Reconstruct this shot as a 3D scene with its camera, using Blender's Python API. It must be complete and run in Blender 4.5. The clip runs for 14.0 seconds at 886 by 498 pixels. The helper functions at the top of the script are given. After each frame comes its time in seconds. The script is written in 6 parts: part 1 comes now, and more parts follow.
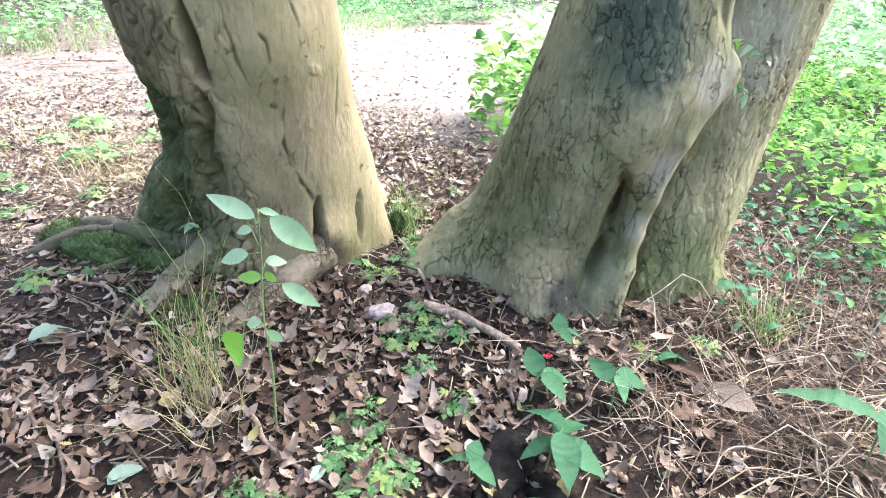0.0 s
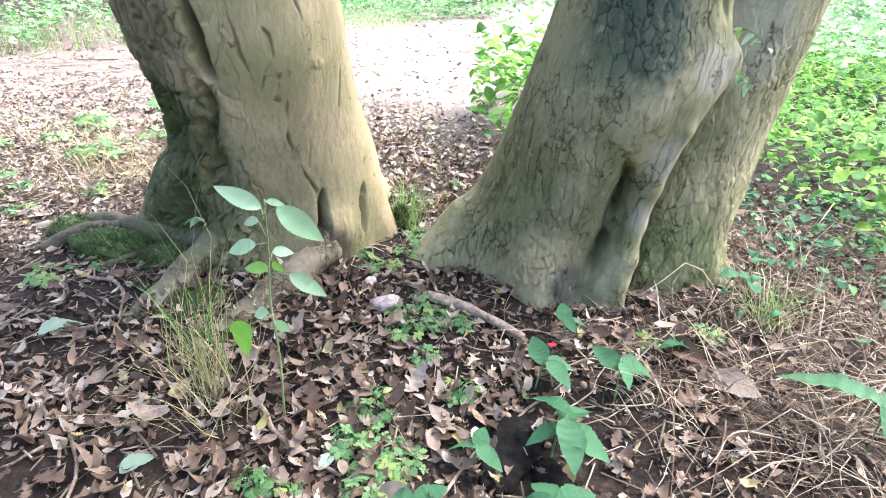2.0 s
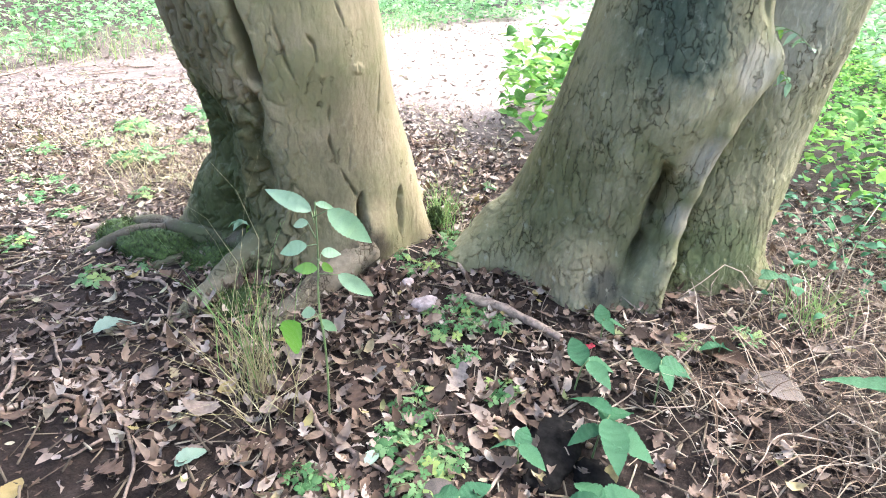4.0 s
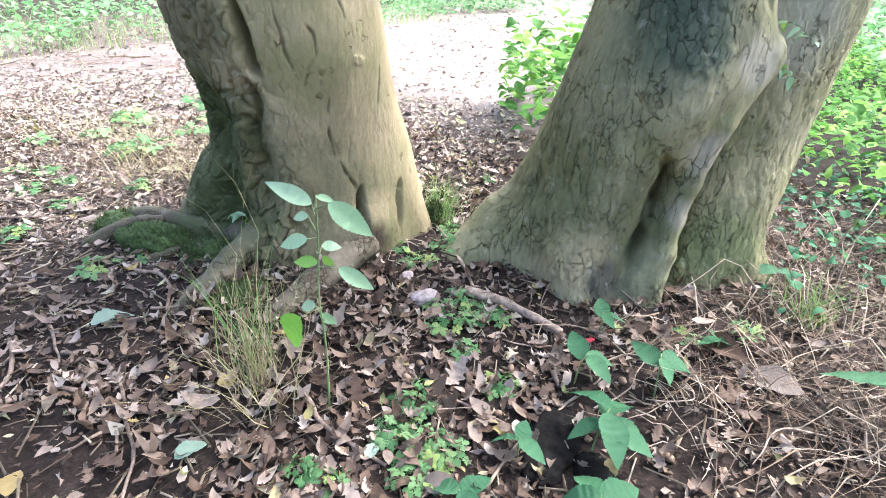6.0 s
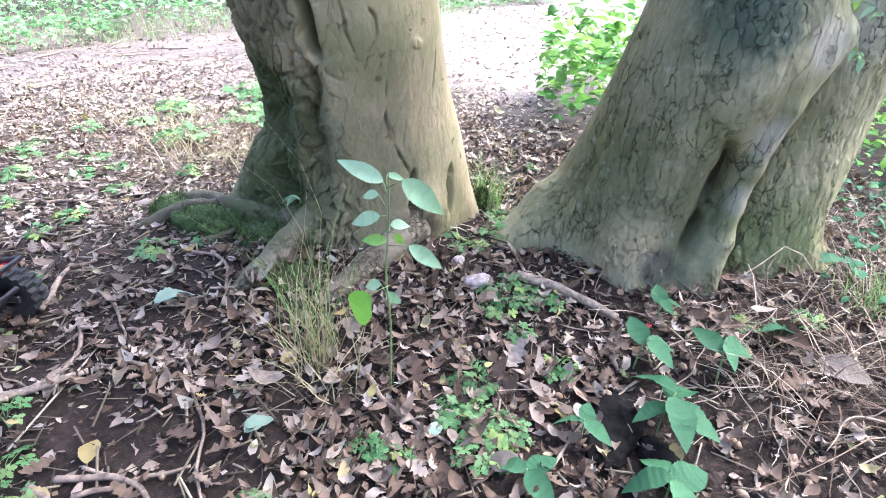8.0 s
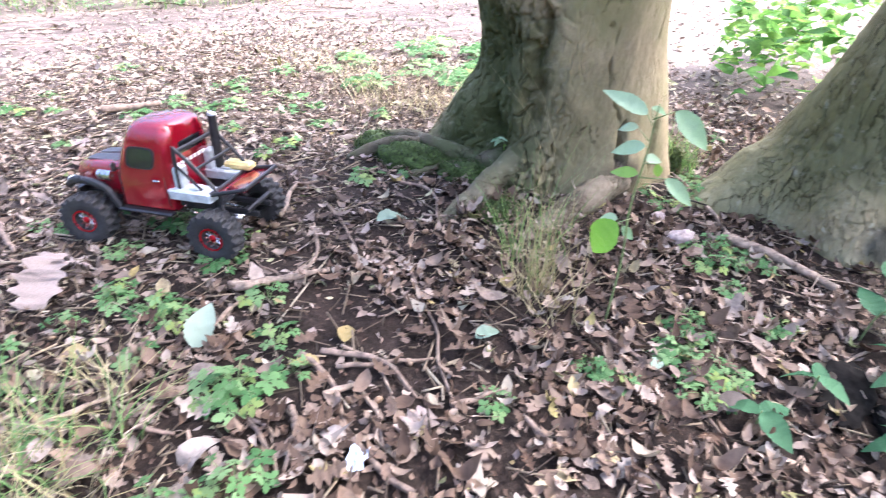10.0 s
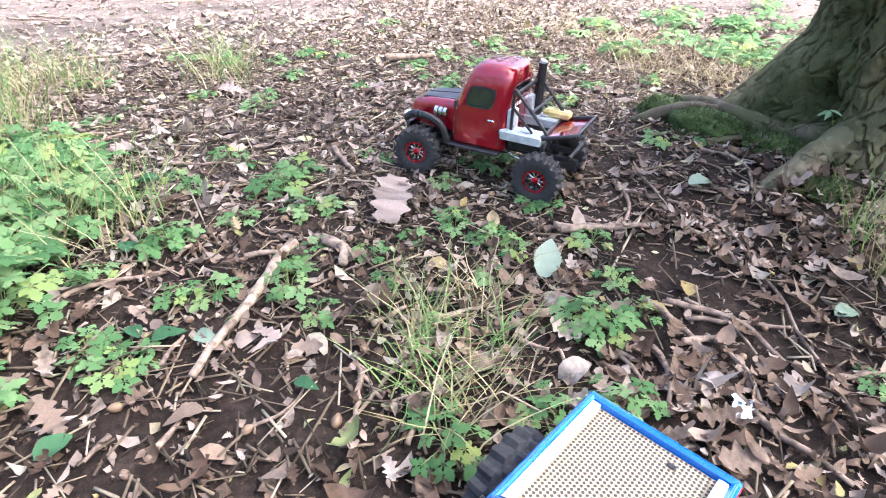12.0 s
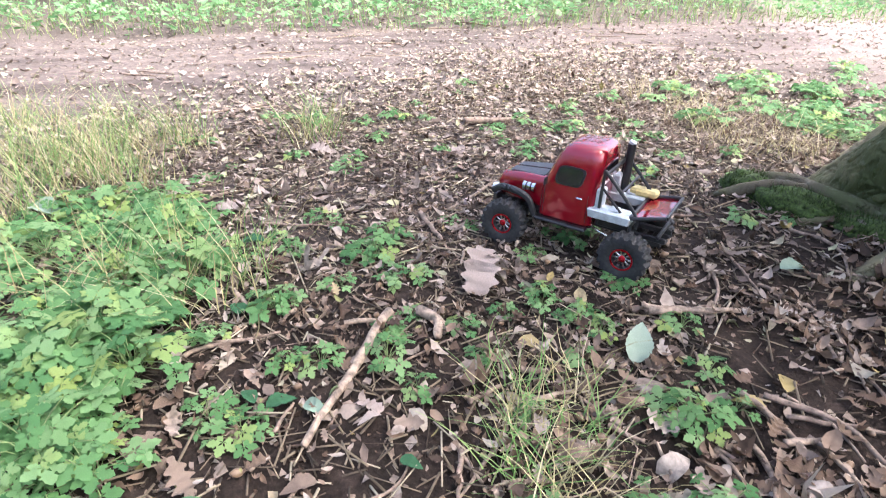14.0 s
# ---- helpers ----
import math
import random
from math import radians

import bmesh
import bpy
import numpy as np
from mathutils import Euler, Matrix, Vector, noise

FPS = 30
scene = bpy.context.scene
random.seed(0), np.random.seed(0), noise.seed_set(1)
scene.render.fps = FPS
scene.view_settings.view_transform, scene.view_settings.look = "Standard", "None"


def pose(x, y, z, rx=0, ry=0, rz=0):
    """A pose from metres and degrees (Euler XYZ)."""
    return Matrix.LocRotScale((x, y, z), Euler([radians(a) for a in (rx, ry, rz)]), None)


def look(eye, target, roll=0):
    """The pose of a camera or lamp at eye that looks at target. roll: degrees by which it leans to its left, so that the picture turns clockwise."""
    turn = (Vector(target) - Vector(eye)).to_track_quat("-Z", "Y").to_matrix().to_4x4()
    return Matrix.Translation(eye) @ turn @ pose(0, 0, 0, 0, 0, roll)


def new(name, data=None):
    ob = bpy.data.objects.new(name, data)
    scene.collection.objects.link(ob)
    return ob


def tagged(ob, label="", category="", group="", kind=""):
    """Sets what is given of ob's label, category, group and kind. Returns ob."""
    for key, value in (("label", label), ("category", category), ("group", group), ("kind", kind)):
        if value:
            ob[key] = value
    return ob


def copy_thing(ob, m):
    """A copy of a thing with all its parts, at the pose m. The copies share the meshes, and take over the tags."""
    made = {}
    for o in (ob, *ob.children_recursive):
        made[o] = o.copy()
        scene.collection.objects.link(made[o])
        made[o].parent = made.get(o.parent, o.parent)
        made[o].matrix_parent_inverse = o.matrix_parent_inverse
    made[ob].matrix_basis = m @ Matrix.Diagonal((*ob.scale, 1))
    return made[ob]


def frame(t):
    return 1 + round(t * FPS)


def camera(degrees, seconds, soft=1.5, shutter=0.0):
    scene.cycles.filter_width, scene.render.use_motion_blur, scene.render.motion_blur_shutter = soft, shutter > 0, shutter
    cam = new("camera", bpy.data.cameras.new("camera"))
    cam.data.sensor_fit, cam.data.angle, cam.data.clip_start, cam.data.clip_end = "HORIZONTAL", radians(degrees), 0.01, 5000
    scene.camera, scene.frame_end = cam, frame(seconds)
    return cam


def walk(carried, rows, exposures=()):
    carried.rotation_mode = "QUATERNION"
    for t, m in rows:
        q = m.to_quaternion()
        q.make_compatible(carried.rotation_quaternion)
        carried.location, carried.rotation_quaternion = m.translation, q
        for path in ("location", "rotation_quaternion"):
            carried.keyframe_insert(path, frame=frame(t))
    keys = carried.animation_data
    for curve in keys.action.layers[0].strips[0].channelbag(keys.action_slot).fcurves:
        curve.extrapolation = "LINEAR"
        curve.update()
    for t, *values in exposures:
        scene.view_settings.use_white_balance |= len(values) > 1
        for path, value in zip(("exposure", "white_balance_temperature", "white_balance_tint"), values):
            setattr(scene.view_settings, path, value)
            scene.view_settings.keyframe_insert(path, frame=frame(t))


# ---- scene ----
cam = camera(77.2, 14.0, soft=1.0, shutter=0.3)
PATH = [
    (0, (0.395, 0.292, 0.796), (0.059, 2.05, -0.097), 3.1),
    (0.5, (0.401, 0.292, 0.79), (0.055, 2.05, -0.1), 3.0),
    (1, (0.405, 0.293, 0.79), (0.068, 2.049, -0.106), 2.8),
    (1.5, (0.401, 0.287, 0.79), (0.063, 2.041, -0.109), 2.4),
    (2, (0.394, 0.278, 0.789), (0.052, 2.028, -0.116), 2.4),
    (2.5, (0.382, 0.279, 0.802), (0.001, 2.029, -0.089), 1.5),
    (3, (0.38, 0.272, 0.801), (-0.02, 2.017, -0.091), 1.1),
    (3.5, (0.37, 0.262, 0.8), (-0.044, 2.0, -0.099), 1.1),
    (3.7, (0.365, 0.254, 0.794), (-0.057, 1.99, -0.105), 1.2),
    (6, (0.355, 0.257, 0.794), (-0.054, 1.983, -0.13), 1.6),
    (6.5, (0.34, 0.253, 0.787), (-0.082, 1.968, -0.152), 1.4),
    (7, (0.326, 0.247, 0.783), (-0.11, 1.947, -0.175), 1.3),
    (7.2, (0.32, 0.244, 0.783), (-0.13, 1.943, -0.171), 1.2),
    (9.3, (0.183, 0.138, 0.721), (-0.386, 1.81, -0.218), 1.9),
    (9.5, (0.163, 0.116, 0.715), (-0.45, 1.755, -0.255), 2.0),
    (10, (0.082, 0.042, 0.704), (-0.709, 1.574, -0.309), 2.1),
    (10.3, (0.039, -0.015, 0.69), (-0.84, 1.451, -0.349), 2.0),
    (10.5, (0.012, -0.053, 0.686), (-0.896, 1.37, -0.386), 2.2),
    (11, (-0.072, -0.137, 0.683), (-1.081, 1.208, -0.399), 1.7),
    (11.5, (-0.16, -0.197, 0.668), (-1.277, 1.078, -0.392), 1.8),
    (12, (-0.202, -0.241, 0.651), (-1.365, 0.964, -0.442), 1.6),
    (12.5, (-0.228, -0.254, 0.655), (-1.419, 0.927, -0.434), 1.5),
    (13, (-0.253, -0.267, 0.667), (-1.486, 0.901, -0.388), 1.7),
    (13.5, (-0.265, -0.294, 0.686), (-1.552, 0.835, -0.347), 1.2),
    (14, (-0.267, -0.308, 0.741), (-1.604, 0.812, -0.239), 1.1),
]
EXPOSURES = [(0.0, 3.1, 5800, 11), (6.0, 3.0, 5650, 11), (7.2, 2.95, 5300, 12), (9.5, 3.15, 5600, 20), (10.5, 3.0, 5700, 20), (11.5, 2.9, 5800, 17), (13.0, 2.75, 5900, 14), (14.0, 2.6, 5950, 14)]
walk(cam, [(t, look(eye, target, roll)) for t, eye, target, roll in PATH], EXPOSURES)

# ---- world, sun, exposure ----
SUN_EL, SUN_AZ = 54.0, 52.0
world = bpy.data.worlds.new("sky")
scene.world = world
world.use_nodes = True
wn = world.node_tree
sky = wn.nodes.new("ShaderNodeTexSky")
sky.sky_type, sky.sun_disc = "NISHITA", False
sky.sun_elevation, sky.sun_rotation = radians(SUN_EL), radians(SUN_AZ)
sky.air_density, sky.dust_density, sky.ozone_density = 0.7, 7.0, 1.0
wn.links.new(sky.outputs[0], wn.nodes["Background"].inputs[0])
wn.nodes["Background"].inputs[1].default_value = 0.15
sun_data = bpy.data.lights.new("sun", "SUN")
sun_data.energy, sun_data.angle, sun_data.color = 1.15, radians(14), (1.0, 0.99, 0.97)
sun = new("sun", sun_data)
el, az = radians(SUN_EL), radians(SUN_AZ)
sun.matrix_world = look((8 * math.sin(az) * math.cos(el), 8 * math.cos(az) * math.cos(el), 8 * math.sin(el)), (0, 0, 0))

# ---- tools ----
R = np.random.default_rng(7)


def lattice(ix, iy, iz, seed):
    h = (ix * 374761393 + iy * 668265263 + iz * 2147483647 + seed * 974634777) & 0xFFFFFFFF
    h = ((h ^ (h >> 13)) * 1274126177) & 0xFFFFFFFF
    h = ((h ^ (h >> 16)) * 2246822519) & 0xFFFFFFFF
    return ((h ^ (h >> 15)) & 0xFFFFFF) / float(0xFFFFFF)


def vnoise(p, seed=0):
    """Smooth value noise, 0 to 1, at the points p (n, 3)."""
    b = np.floor(p).astype(np.int64)
    f = p - b
    f = f * f * (3 - 2 * f)
    out = np.zeros(len(p))
    for dx in (0, 1):
        for dy in (0, 1):
            for dz in (0, 1):
                w = (f[:, 0] if dx else 1 - f[:, 0]) * (f[:, 1] if dy else 1 - f[:, 1]) * (f[:, 2] if dz else 1 - f[:, 2])
                out += w * lattice(b[:, 0] + dx, b[:, 1] + dy, b[:, 2] + dz, seed)
    return out


def fbm(p, octaves=4, seed=0):
    out, amp, total = np.zeros(len(p)), 1.0, 0.0
    for k in range(octaves):
        out += amp * vnoise(p * 2.0 ** k, seed + k)
        total += amp
        amp *= 0.5
    return out / total


def bump_at(x, y, cx, cy, r, h):
    return h * np.exp(-((x - cx) ** 2 + (y - cy) ** 2) / (r * r))


def ground_height(x, y):
    """The height of the ground at arrays x, y."""
    x, y = np.asarray(x, float), np.asarray(y, float)
    z = 0.04 / (1 + np.exp(-(y - 1.0) / 0.15)) + bump_at(x, y, -0.45, 1.6, 0.45, 0.06) - bump_at(x, y, 0.45, 1.0, 0.3, 0.03)
    p = np.stack([x.ravel(), y.ravel(), np.zeros(x.size)], 1)
    near = np.exp(-(x * x + y * y) / 60.0)
    fine = (fbm(p * 9.0, 3, 11) - 0.5) * 0.022 + (fbm(p * 40.0, 2, 5) - 0.5) * 0.007
    broad = (fbm(p * 0.35, 3, 21) - 0.5) * 0.25
    far = np.clip((np.hypot(x, y) - 3.0) / 6.0, 0, 1)
    verge = np.clip((-4.75 + 0.53 * y - 1.25 - x) / 1.5, 0, 1)
    return z + fine.reshape(x.shape) * near + broad.reshape(x.shape) * far + verge * 0.12


def gz(x, y):
    return float(ground_height(np.array([x]), np.array([y]))[0])


def mesh_ob(name, verts, faces, material, parent=None, label="", smooth=True):
    me = bpy.data.meshes.new(name)
    me.from_pydata([tuple(v) for v in verts] if not isinstance(verts, np.ndarray) else verts.tolist(), [], faces if isinstance(faces, list) else faces.tolist())
    me.materials.append(material)
    me.polygons.foreach_set("use_smooth", [smooth] * len(me.polygons))
    me.update()
    ob = new(name, me)
    if parent:
        ob.parent = parent
    if label:
        tagged(ob, label)
    return ob


def part(name, bm, material, parent, label="", smooth=True):
    """Links a bmesh as one mesh object under a thing or under a part."""
    me = bpy.data.meshes.new(name)
    bm.normal_update()
    bm.to_mesh(me)
    bm.free()
    me.materials.append(material)
    me.polygons.foreach_set("use_smooth", [smooth] * len(me.polygons))
    ob = new(name, me)
    if parent:
        ob.parent = parent
    if label:
        tagged(ob, label)
    return ob


def thing(name, m, label, category, group="", kind=""):
    ob = new(name)
    ob.empty_display_size = 0.02
    ob.matrix_basis = m
    return tagged(ob, label, category, group, kind)


# ---- materials ----
def material(name, rough=0.6, metal=0.0):
    m = bpy.data.materials.new(name)
    m.use_nodes = True
    b = m.node_tree.nodes["Principled BSDF"]
    b.inputs["Roughness"].default_value, b.inputs["Metallic"].default_value = rough, metal
    return m, m.node_tree, b


def node(nt, kind, **sets):
    n = nt.nodes.new(kind)
    for key, value in sets.items():
        n.inputs[key].default_value = value
    return n


def coords(nt, scale=(1, 1, 1)):
    tc = nt.nodes.new("ShaderNodeTexCoord")
    mp = nt.nodes.new("ShaderNodeMapping")
    mp.inputs["Scale"].default_value = scale
    nt.links.new(tc.outputs["Object"], mp.inputs["Vector"])
    return mp.outputs[0]


def tex(nt, vec, scale, detail=5.0, rough=0.6, distortion=0.0):
    n = node(nt, "ShaderNodeTexNoise", Scale=scale, Detail=detail, Roughness=rough, Distortion=distortion)
    nt.links.new(vec, n.inputs["Vector"])
    return n.outputs["Fac"]


def ramp(nt, fac, stops, mode="LINEAR"):
    n = nt.nodes.new("ShaderNodeValToRGB")
    n.color_ramp.interpolation = mode
    e = n.color_ramp.elements
    while len(e) < len(stops):
        e.new(0.5)
    for item, (at, c) in zip(e, stops):
        item.position, item.color = at, (*c, 1) if len(c) == 3 else c
    nt.links.new(fac, n.inputs[0])
    return n.outputs[0]


def grey(nt, fac, lo, hi, a=0.0, b=1.0):
    return ramp(nt, fac, [(lo, (a, a, a)), (hi, (b, b, b))])


def mixed(nt, fac, a, b, blend="MIX"):
    n = nt.nodes.new("ShaderNodeMix")
    n.data_type, n.blend_type = "RGBA", blend
    for value, slot in ((fac, 0), (a, 6), (b, 7)):
        if isinstance(value, (int, float)):
            n.inputs[slot].default_value = value
        elif isinstance(value, tuple):
            n.inputs[slot].default_value = (*value, 1)
        else:
            nt.links.new(value, n.inputs[slot])
    return n.outputs[2]


def bumped(nt, b, height, strength, distance, below=None):
    n = node(nt, "ShaderNodeBump", Strength=strength, Distance=distance)
    nt.links.new(height, n.inputs["Height"])
    if below:
        nt.links.new(below, n.inputs["Normal"])
    nt.links.new(n.outputs[0], b.inputs["Normal"])
    return n.outputs[0]


def soil_material():
    m, nt, b = material("soil", 0.9)
    b.inputs["Specular IOR Level"].default_value = 0.12
    v = coords(nt)
    soil = ramp(nt, tex(nt, v, 14, 8, 0.7), [(0.3, (0.008, 0.006, 0.0045)), (0.5, (0.025, 0.018, 0.0135)), (0.72, (0.085, 0.062, 0.048))])
    crumbs = ramp(nt, tex(nt, v, 90, 4, 0.7), [(0.35, (0.008, 0.006, 0.005)), (0.6, (0.038, 0.027, 0.02)), (0.75, (0.13, 0.095, 0.072))])
    near = mixed(nt, 0.5, soil, crumbs)
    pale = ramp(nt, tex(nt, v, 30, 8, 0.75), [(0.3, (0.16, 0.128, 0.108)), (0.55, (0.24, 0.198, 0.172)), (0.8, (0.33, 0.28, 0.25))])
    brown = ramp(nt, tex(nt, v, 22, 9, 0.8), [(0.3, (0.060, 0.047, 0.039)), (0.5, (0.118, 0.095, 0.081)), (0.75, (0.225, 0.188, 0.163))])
    # greyish dusty earth near the track, its tone also lightened for more open sky
    dusty = ramp(nt, tex(nt, v, 45, 8, 0.8), [(0.3, (0.042, 0.033, 0.026)), (0.5, (0.125, 0.099, 0.082)), (0.75, (0.27, 0.22, 0.185))])
    sep = nt.nodes.new("ShaderNodeSeparateXYZ")
    nt.links.new(v, sep.inputs[0])

    def maths(op, a, c):
        n = nt.nodes.new("ShaderNodeMath")
        n.operation = op
        for slot, value in ((0, a), (1, c)):
            if isinstance(value, (int, float)):
                n.inputs[slot].default_value = value
            else:
                nt.links.new(value, n.inputs[slot])
        return n.outputs[0]
    off = maths("ABSOLUTE", maths("ADD", maths("SUBTRACT", sep.outputs[0], maths("MULTIPLY", sep.outputs[1], 0.53)), 4.75), 0)
    off = maths("ADD", off, maths("MULTIPLY", tex(nt, v, 1.6, 4), 0.9))
    track = grey(nt, maths("MULTIPLY", off, 0.4), 0.5, 1.25, 1.0, 0.0)
    dry = grey(nt, maths("MULTIPLY", off, 0.25), 0.55, 1.05, 1.0, 0.0)
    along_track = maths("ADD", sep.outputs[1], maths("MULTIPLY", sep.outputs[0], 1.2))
    # far stretch of track painted paler, standing for bright sunlight on it
    sunlit_far = grey(nt, maths("MULTIPLY", maths("ADD", along_track, tex(nt, v, 0.9, 3)), 0.1), 0.27, 0.40)
    track = maths("MAXIMUM", track, maths("MULTIPLY", sunlit_far, grey(nt, maths("MULTIPLY", off, 0.25), 0.75, 1.0, 1.0, 0.0)))
    ruts = nt.nodes.new("ShaderNodeCombineXYZ")
    nt.links.new(maths("MULTIPLY", maths("SUBTRACT", sep.outputs[0], maths("MULTIPLY", sep.outputs[1], 0.53)), 3.2), ruts.inputs[0])
    nt.links.new(maths("MULTIPLY", sep.outputs[1], 0.5), ruts.inputs[1])
    brown = mixed(nt, 1.0, brown, ramp(nt, tex(nt, ruts.outputs[0], 1.0, 6, 0.65), [(0.36, (0.52, 0.51, 0.50)), (0.52, (1.0, 1.0, 1.0)), (0.66, (1.45, 1.42, 1.38))]), "MULTIPLY")
    col = mixed(nt, dry, near, dusty)
    nt.links.new(mixed(nt, track, col, mixed(nt, sunlit_far, brown, pale)), b.inputs["Base Color"])
    bumped(nt, b, tex(nt, v, 70, 6, 0.7), 0.8, 0.01)
    return m


def leaf_material(name, stops, rough=0.55, glow=0.3, random="island", vein=0.3):
    """Thin leaf: colour varies leaf by leaf, with blotches; light comes through it."""
    m, nt, b = material(name, rough)
    b.inputs["Specular IOR Level"].default_value = 0.2 if rough > 0.54 else 0.5
    v = coords(nt)
    src = nt.nodes.new("ShaderNodeNewGeometry").outputs["Random Per Island"] if random == "island" else nt.nodes.new("ShaderNodeObjectInfo").outputs["Random"]
    base = ramp(nt, src, stops)
    spots = ramp(nt, tex(nt, v, 60, 5, 0.65), [(0.3, (1 - vein, 1 - vein, 1 - vein)), (0.65, (1.1, 1.1, 1.1))])
    col = mixed(nt, 1.0, base, spots, "MULTIPLY")
    nt.links.new(col, b.inputs["Base Color"])
    bumped(nt, b, tex(nt, v, 140, 3), 0.35, 0.003)
    if glow:
        t = nt.nodes.new("ShaderNodeBsdfTranslucent")
        nt.links.new(col, t.inputs[0])
        mx = nt.nodes.new("ShaderNodeMixShader")
        mx.inputs[0].default_value = glow
        nt.links.new(b.outputs[0], mx.inputs[1])
        nt.links.new(t.outputs[0], mx.inputs[2])
        nt.links.new(mx.outputs[0], nt.nodes["Material Output"].inputs[0])
    return m


def bark_material(name, pale, mid, dark, green, stain, stretch, plates, small, stained=0.6, lichen=0.3, patches=()):
    """Bark: colour in patches, lichen, and plates with dirt-filled cracks between them.
    plates and small are (cells to the metre, squeeze along the stem, crack width, how much of the bark is cracked)."""
    m, nt, b = material(name, 0.85)
    b.inputs["Specular IOR Level"].default_value = 0.2
    v = coords(nt)
    s = coords(nt, stretch)
    base = ramp(nt, tex(nt, s, 5, 8, 0.66), [(0.32, dark), (0.46, mid), (0.62, pale)])
    fine = ramp(nt, tex(nt, s, 90, 6, 0.8), [(0.3, (0.72, 0.71, 0.70)), (0.7, (1.14, 1.14, 1.14))])
    col = mixed(nt, 1.0, base, fine, "MULTIPLY")
    col = mixed(nt, grey(nt, tex(nt, v, 4.0, 7, 0.68), 0.46, 0.62, 0.0, 0.85), col, green)
    col = mixed(nt, grey(nt, tex(nt, v, 2.1, 6, 0.62, 0.5), 0.53, 0.66, 0.0, stained), col, stain)
    # patches carry moss and stain, and also painted light and shade
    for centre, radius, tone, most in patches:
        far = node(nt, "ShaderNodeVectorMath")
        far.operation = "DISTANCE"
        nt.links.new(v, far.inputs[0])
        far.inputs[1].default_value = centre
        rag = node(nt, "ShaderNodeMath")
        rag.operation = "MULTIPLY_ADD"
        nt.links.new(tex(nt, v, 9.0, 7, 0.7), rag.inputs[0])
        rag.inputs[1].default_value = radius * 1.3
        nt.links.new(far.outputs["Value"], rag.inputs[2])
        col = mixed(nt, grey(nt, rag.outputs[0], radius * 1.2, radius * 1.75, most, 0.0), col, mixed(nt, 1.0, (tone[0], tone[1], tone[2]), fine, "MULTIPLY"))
    col = mixed(nt, grey(nt, tex(nt, v, 38.0, 5, 0.6), 0.60, 0.70, 0.0, lichen), col, (0.42, 0.42, 0.32))
    below = None
    for k, (count, squeeze, width, share) in enumerate((plates, small)):
        flat = coords(nt, (1.0, 1.0, squeeze))
        nz = node(nt, "ShaderNodeTexNoise", Scale=(16.0, 45.0)[k], Detail=7.0, Roughness=0.68)
        nt.links.new(v, nz.inputs["Vector"])
        sc = nt.nodes.new("ShaderNodeVectorMath")
        sc.operation = "SCALE"
        sc.inputs["Scale"].default_value = 1.3 / count
        nt.links.new(nz.outputs["Color"], sc.inputs[0])
        warp = nt.nodes.new("ShaderNodeVectorMath")
        warp.operation = "ADD"
        nt.links.new(flat, warp.inputs[0])
        nt.links.new(sc.outputs[0], warp.inputs[1])
        rim = node(nt, "ShaderNodeTexVoronoi", Scale=count)
        rim.feature = "DISTANCE_TO_EDGE"
        nt.links.new(warp.outputs[0], rim.inputs["Vector"])
        cell = node(nt, "ShaderNodeTexVoronoi", Scale=count)
        nt.links.new(warp.outputs[0], cell.inputs["Vector"])
        tone = nt.nodes.new("ShaderNodeSeparateColor")
        nt.links.new(cell.outputs["Color"], tone.inputs[0])
        there = grey(nt, tex(nt, v, (6.5, 11.0)[k], 5, 0.65), 0.62 - 0.3 * share, 0.74 - 0.3 * share)
        crack = mixed(nt, there, (1, 1, 1), grey(nt, rim.outputs["Distance"], width * 0.25, width))
        shade = mixed(nt, there, (1, 1, 1), ramp(nt, tone.outputs[0], [(0.0, (0.86, 0.86, 0.85)), (1.0, (1.12, 1.11, 1.09))]))
        col = mixed(nt, 1.0, col, shade, "MULTIPLY")
        col = mixed(nt, 1.0, col, ramp(nt, crack, [(0.0, (0.50, 0.45, 0.38)), (0.7, (0.94, 0.94, 0.92)), (1.0, (1, 1, 1))]), "MULTIPLY")
        below = bumped(nt, b, crack, 1.0, (0.008, 0.004)[k], below)
        below = bumped(nt, b, mixed(nt, there, (0.5, 0.5, 0.5), tone.outputs[1]), 0.8, (0.005, 0.0025)[k], below)
    nt.links.new(col, b.inputs["Base Color"])
    bumped(nt, b, tex(nt, s, 60, 8, 0.75), 0.7, 0.005, below)
    return m


def plain(name, colour, rough=0.5, metal=0.0, coat=0.0, wear=0.25, scale=40.0):
    m, nt, b = material(name, rough, metal)
    v = coords(nt)
    f = tex(nt, v, scale, 5, 0.65)
    lo = tuple(c * (1 - wear) for c in colour)
    hi = tuple(min(1, c * (1 + wear)) for c in colour)
    nt.links.new(ramp(nt, f, [(0.35, lo), (0.65, hi)]), b.inputs["Base Color"])
    nt.links.new(grey(nt, tex(nt, v, scale * 0.4, 4), 0.3, 0.7, max(rough - 0.1, 0.02), min(rough + 0.12, 1)), b.inputs["Roughness"])
    b.inputs["Coat Weight"].default_value = coat
    b.inputs["Coat Roughness"].default_value = 0.06
    return m


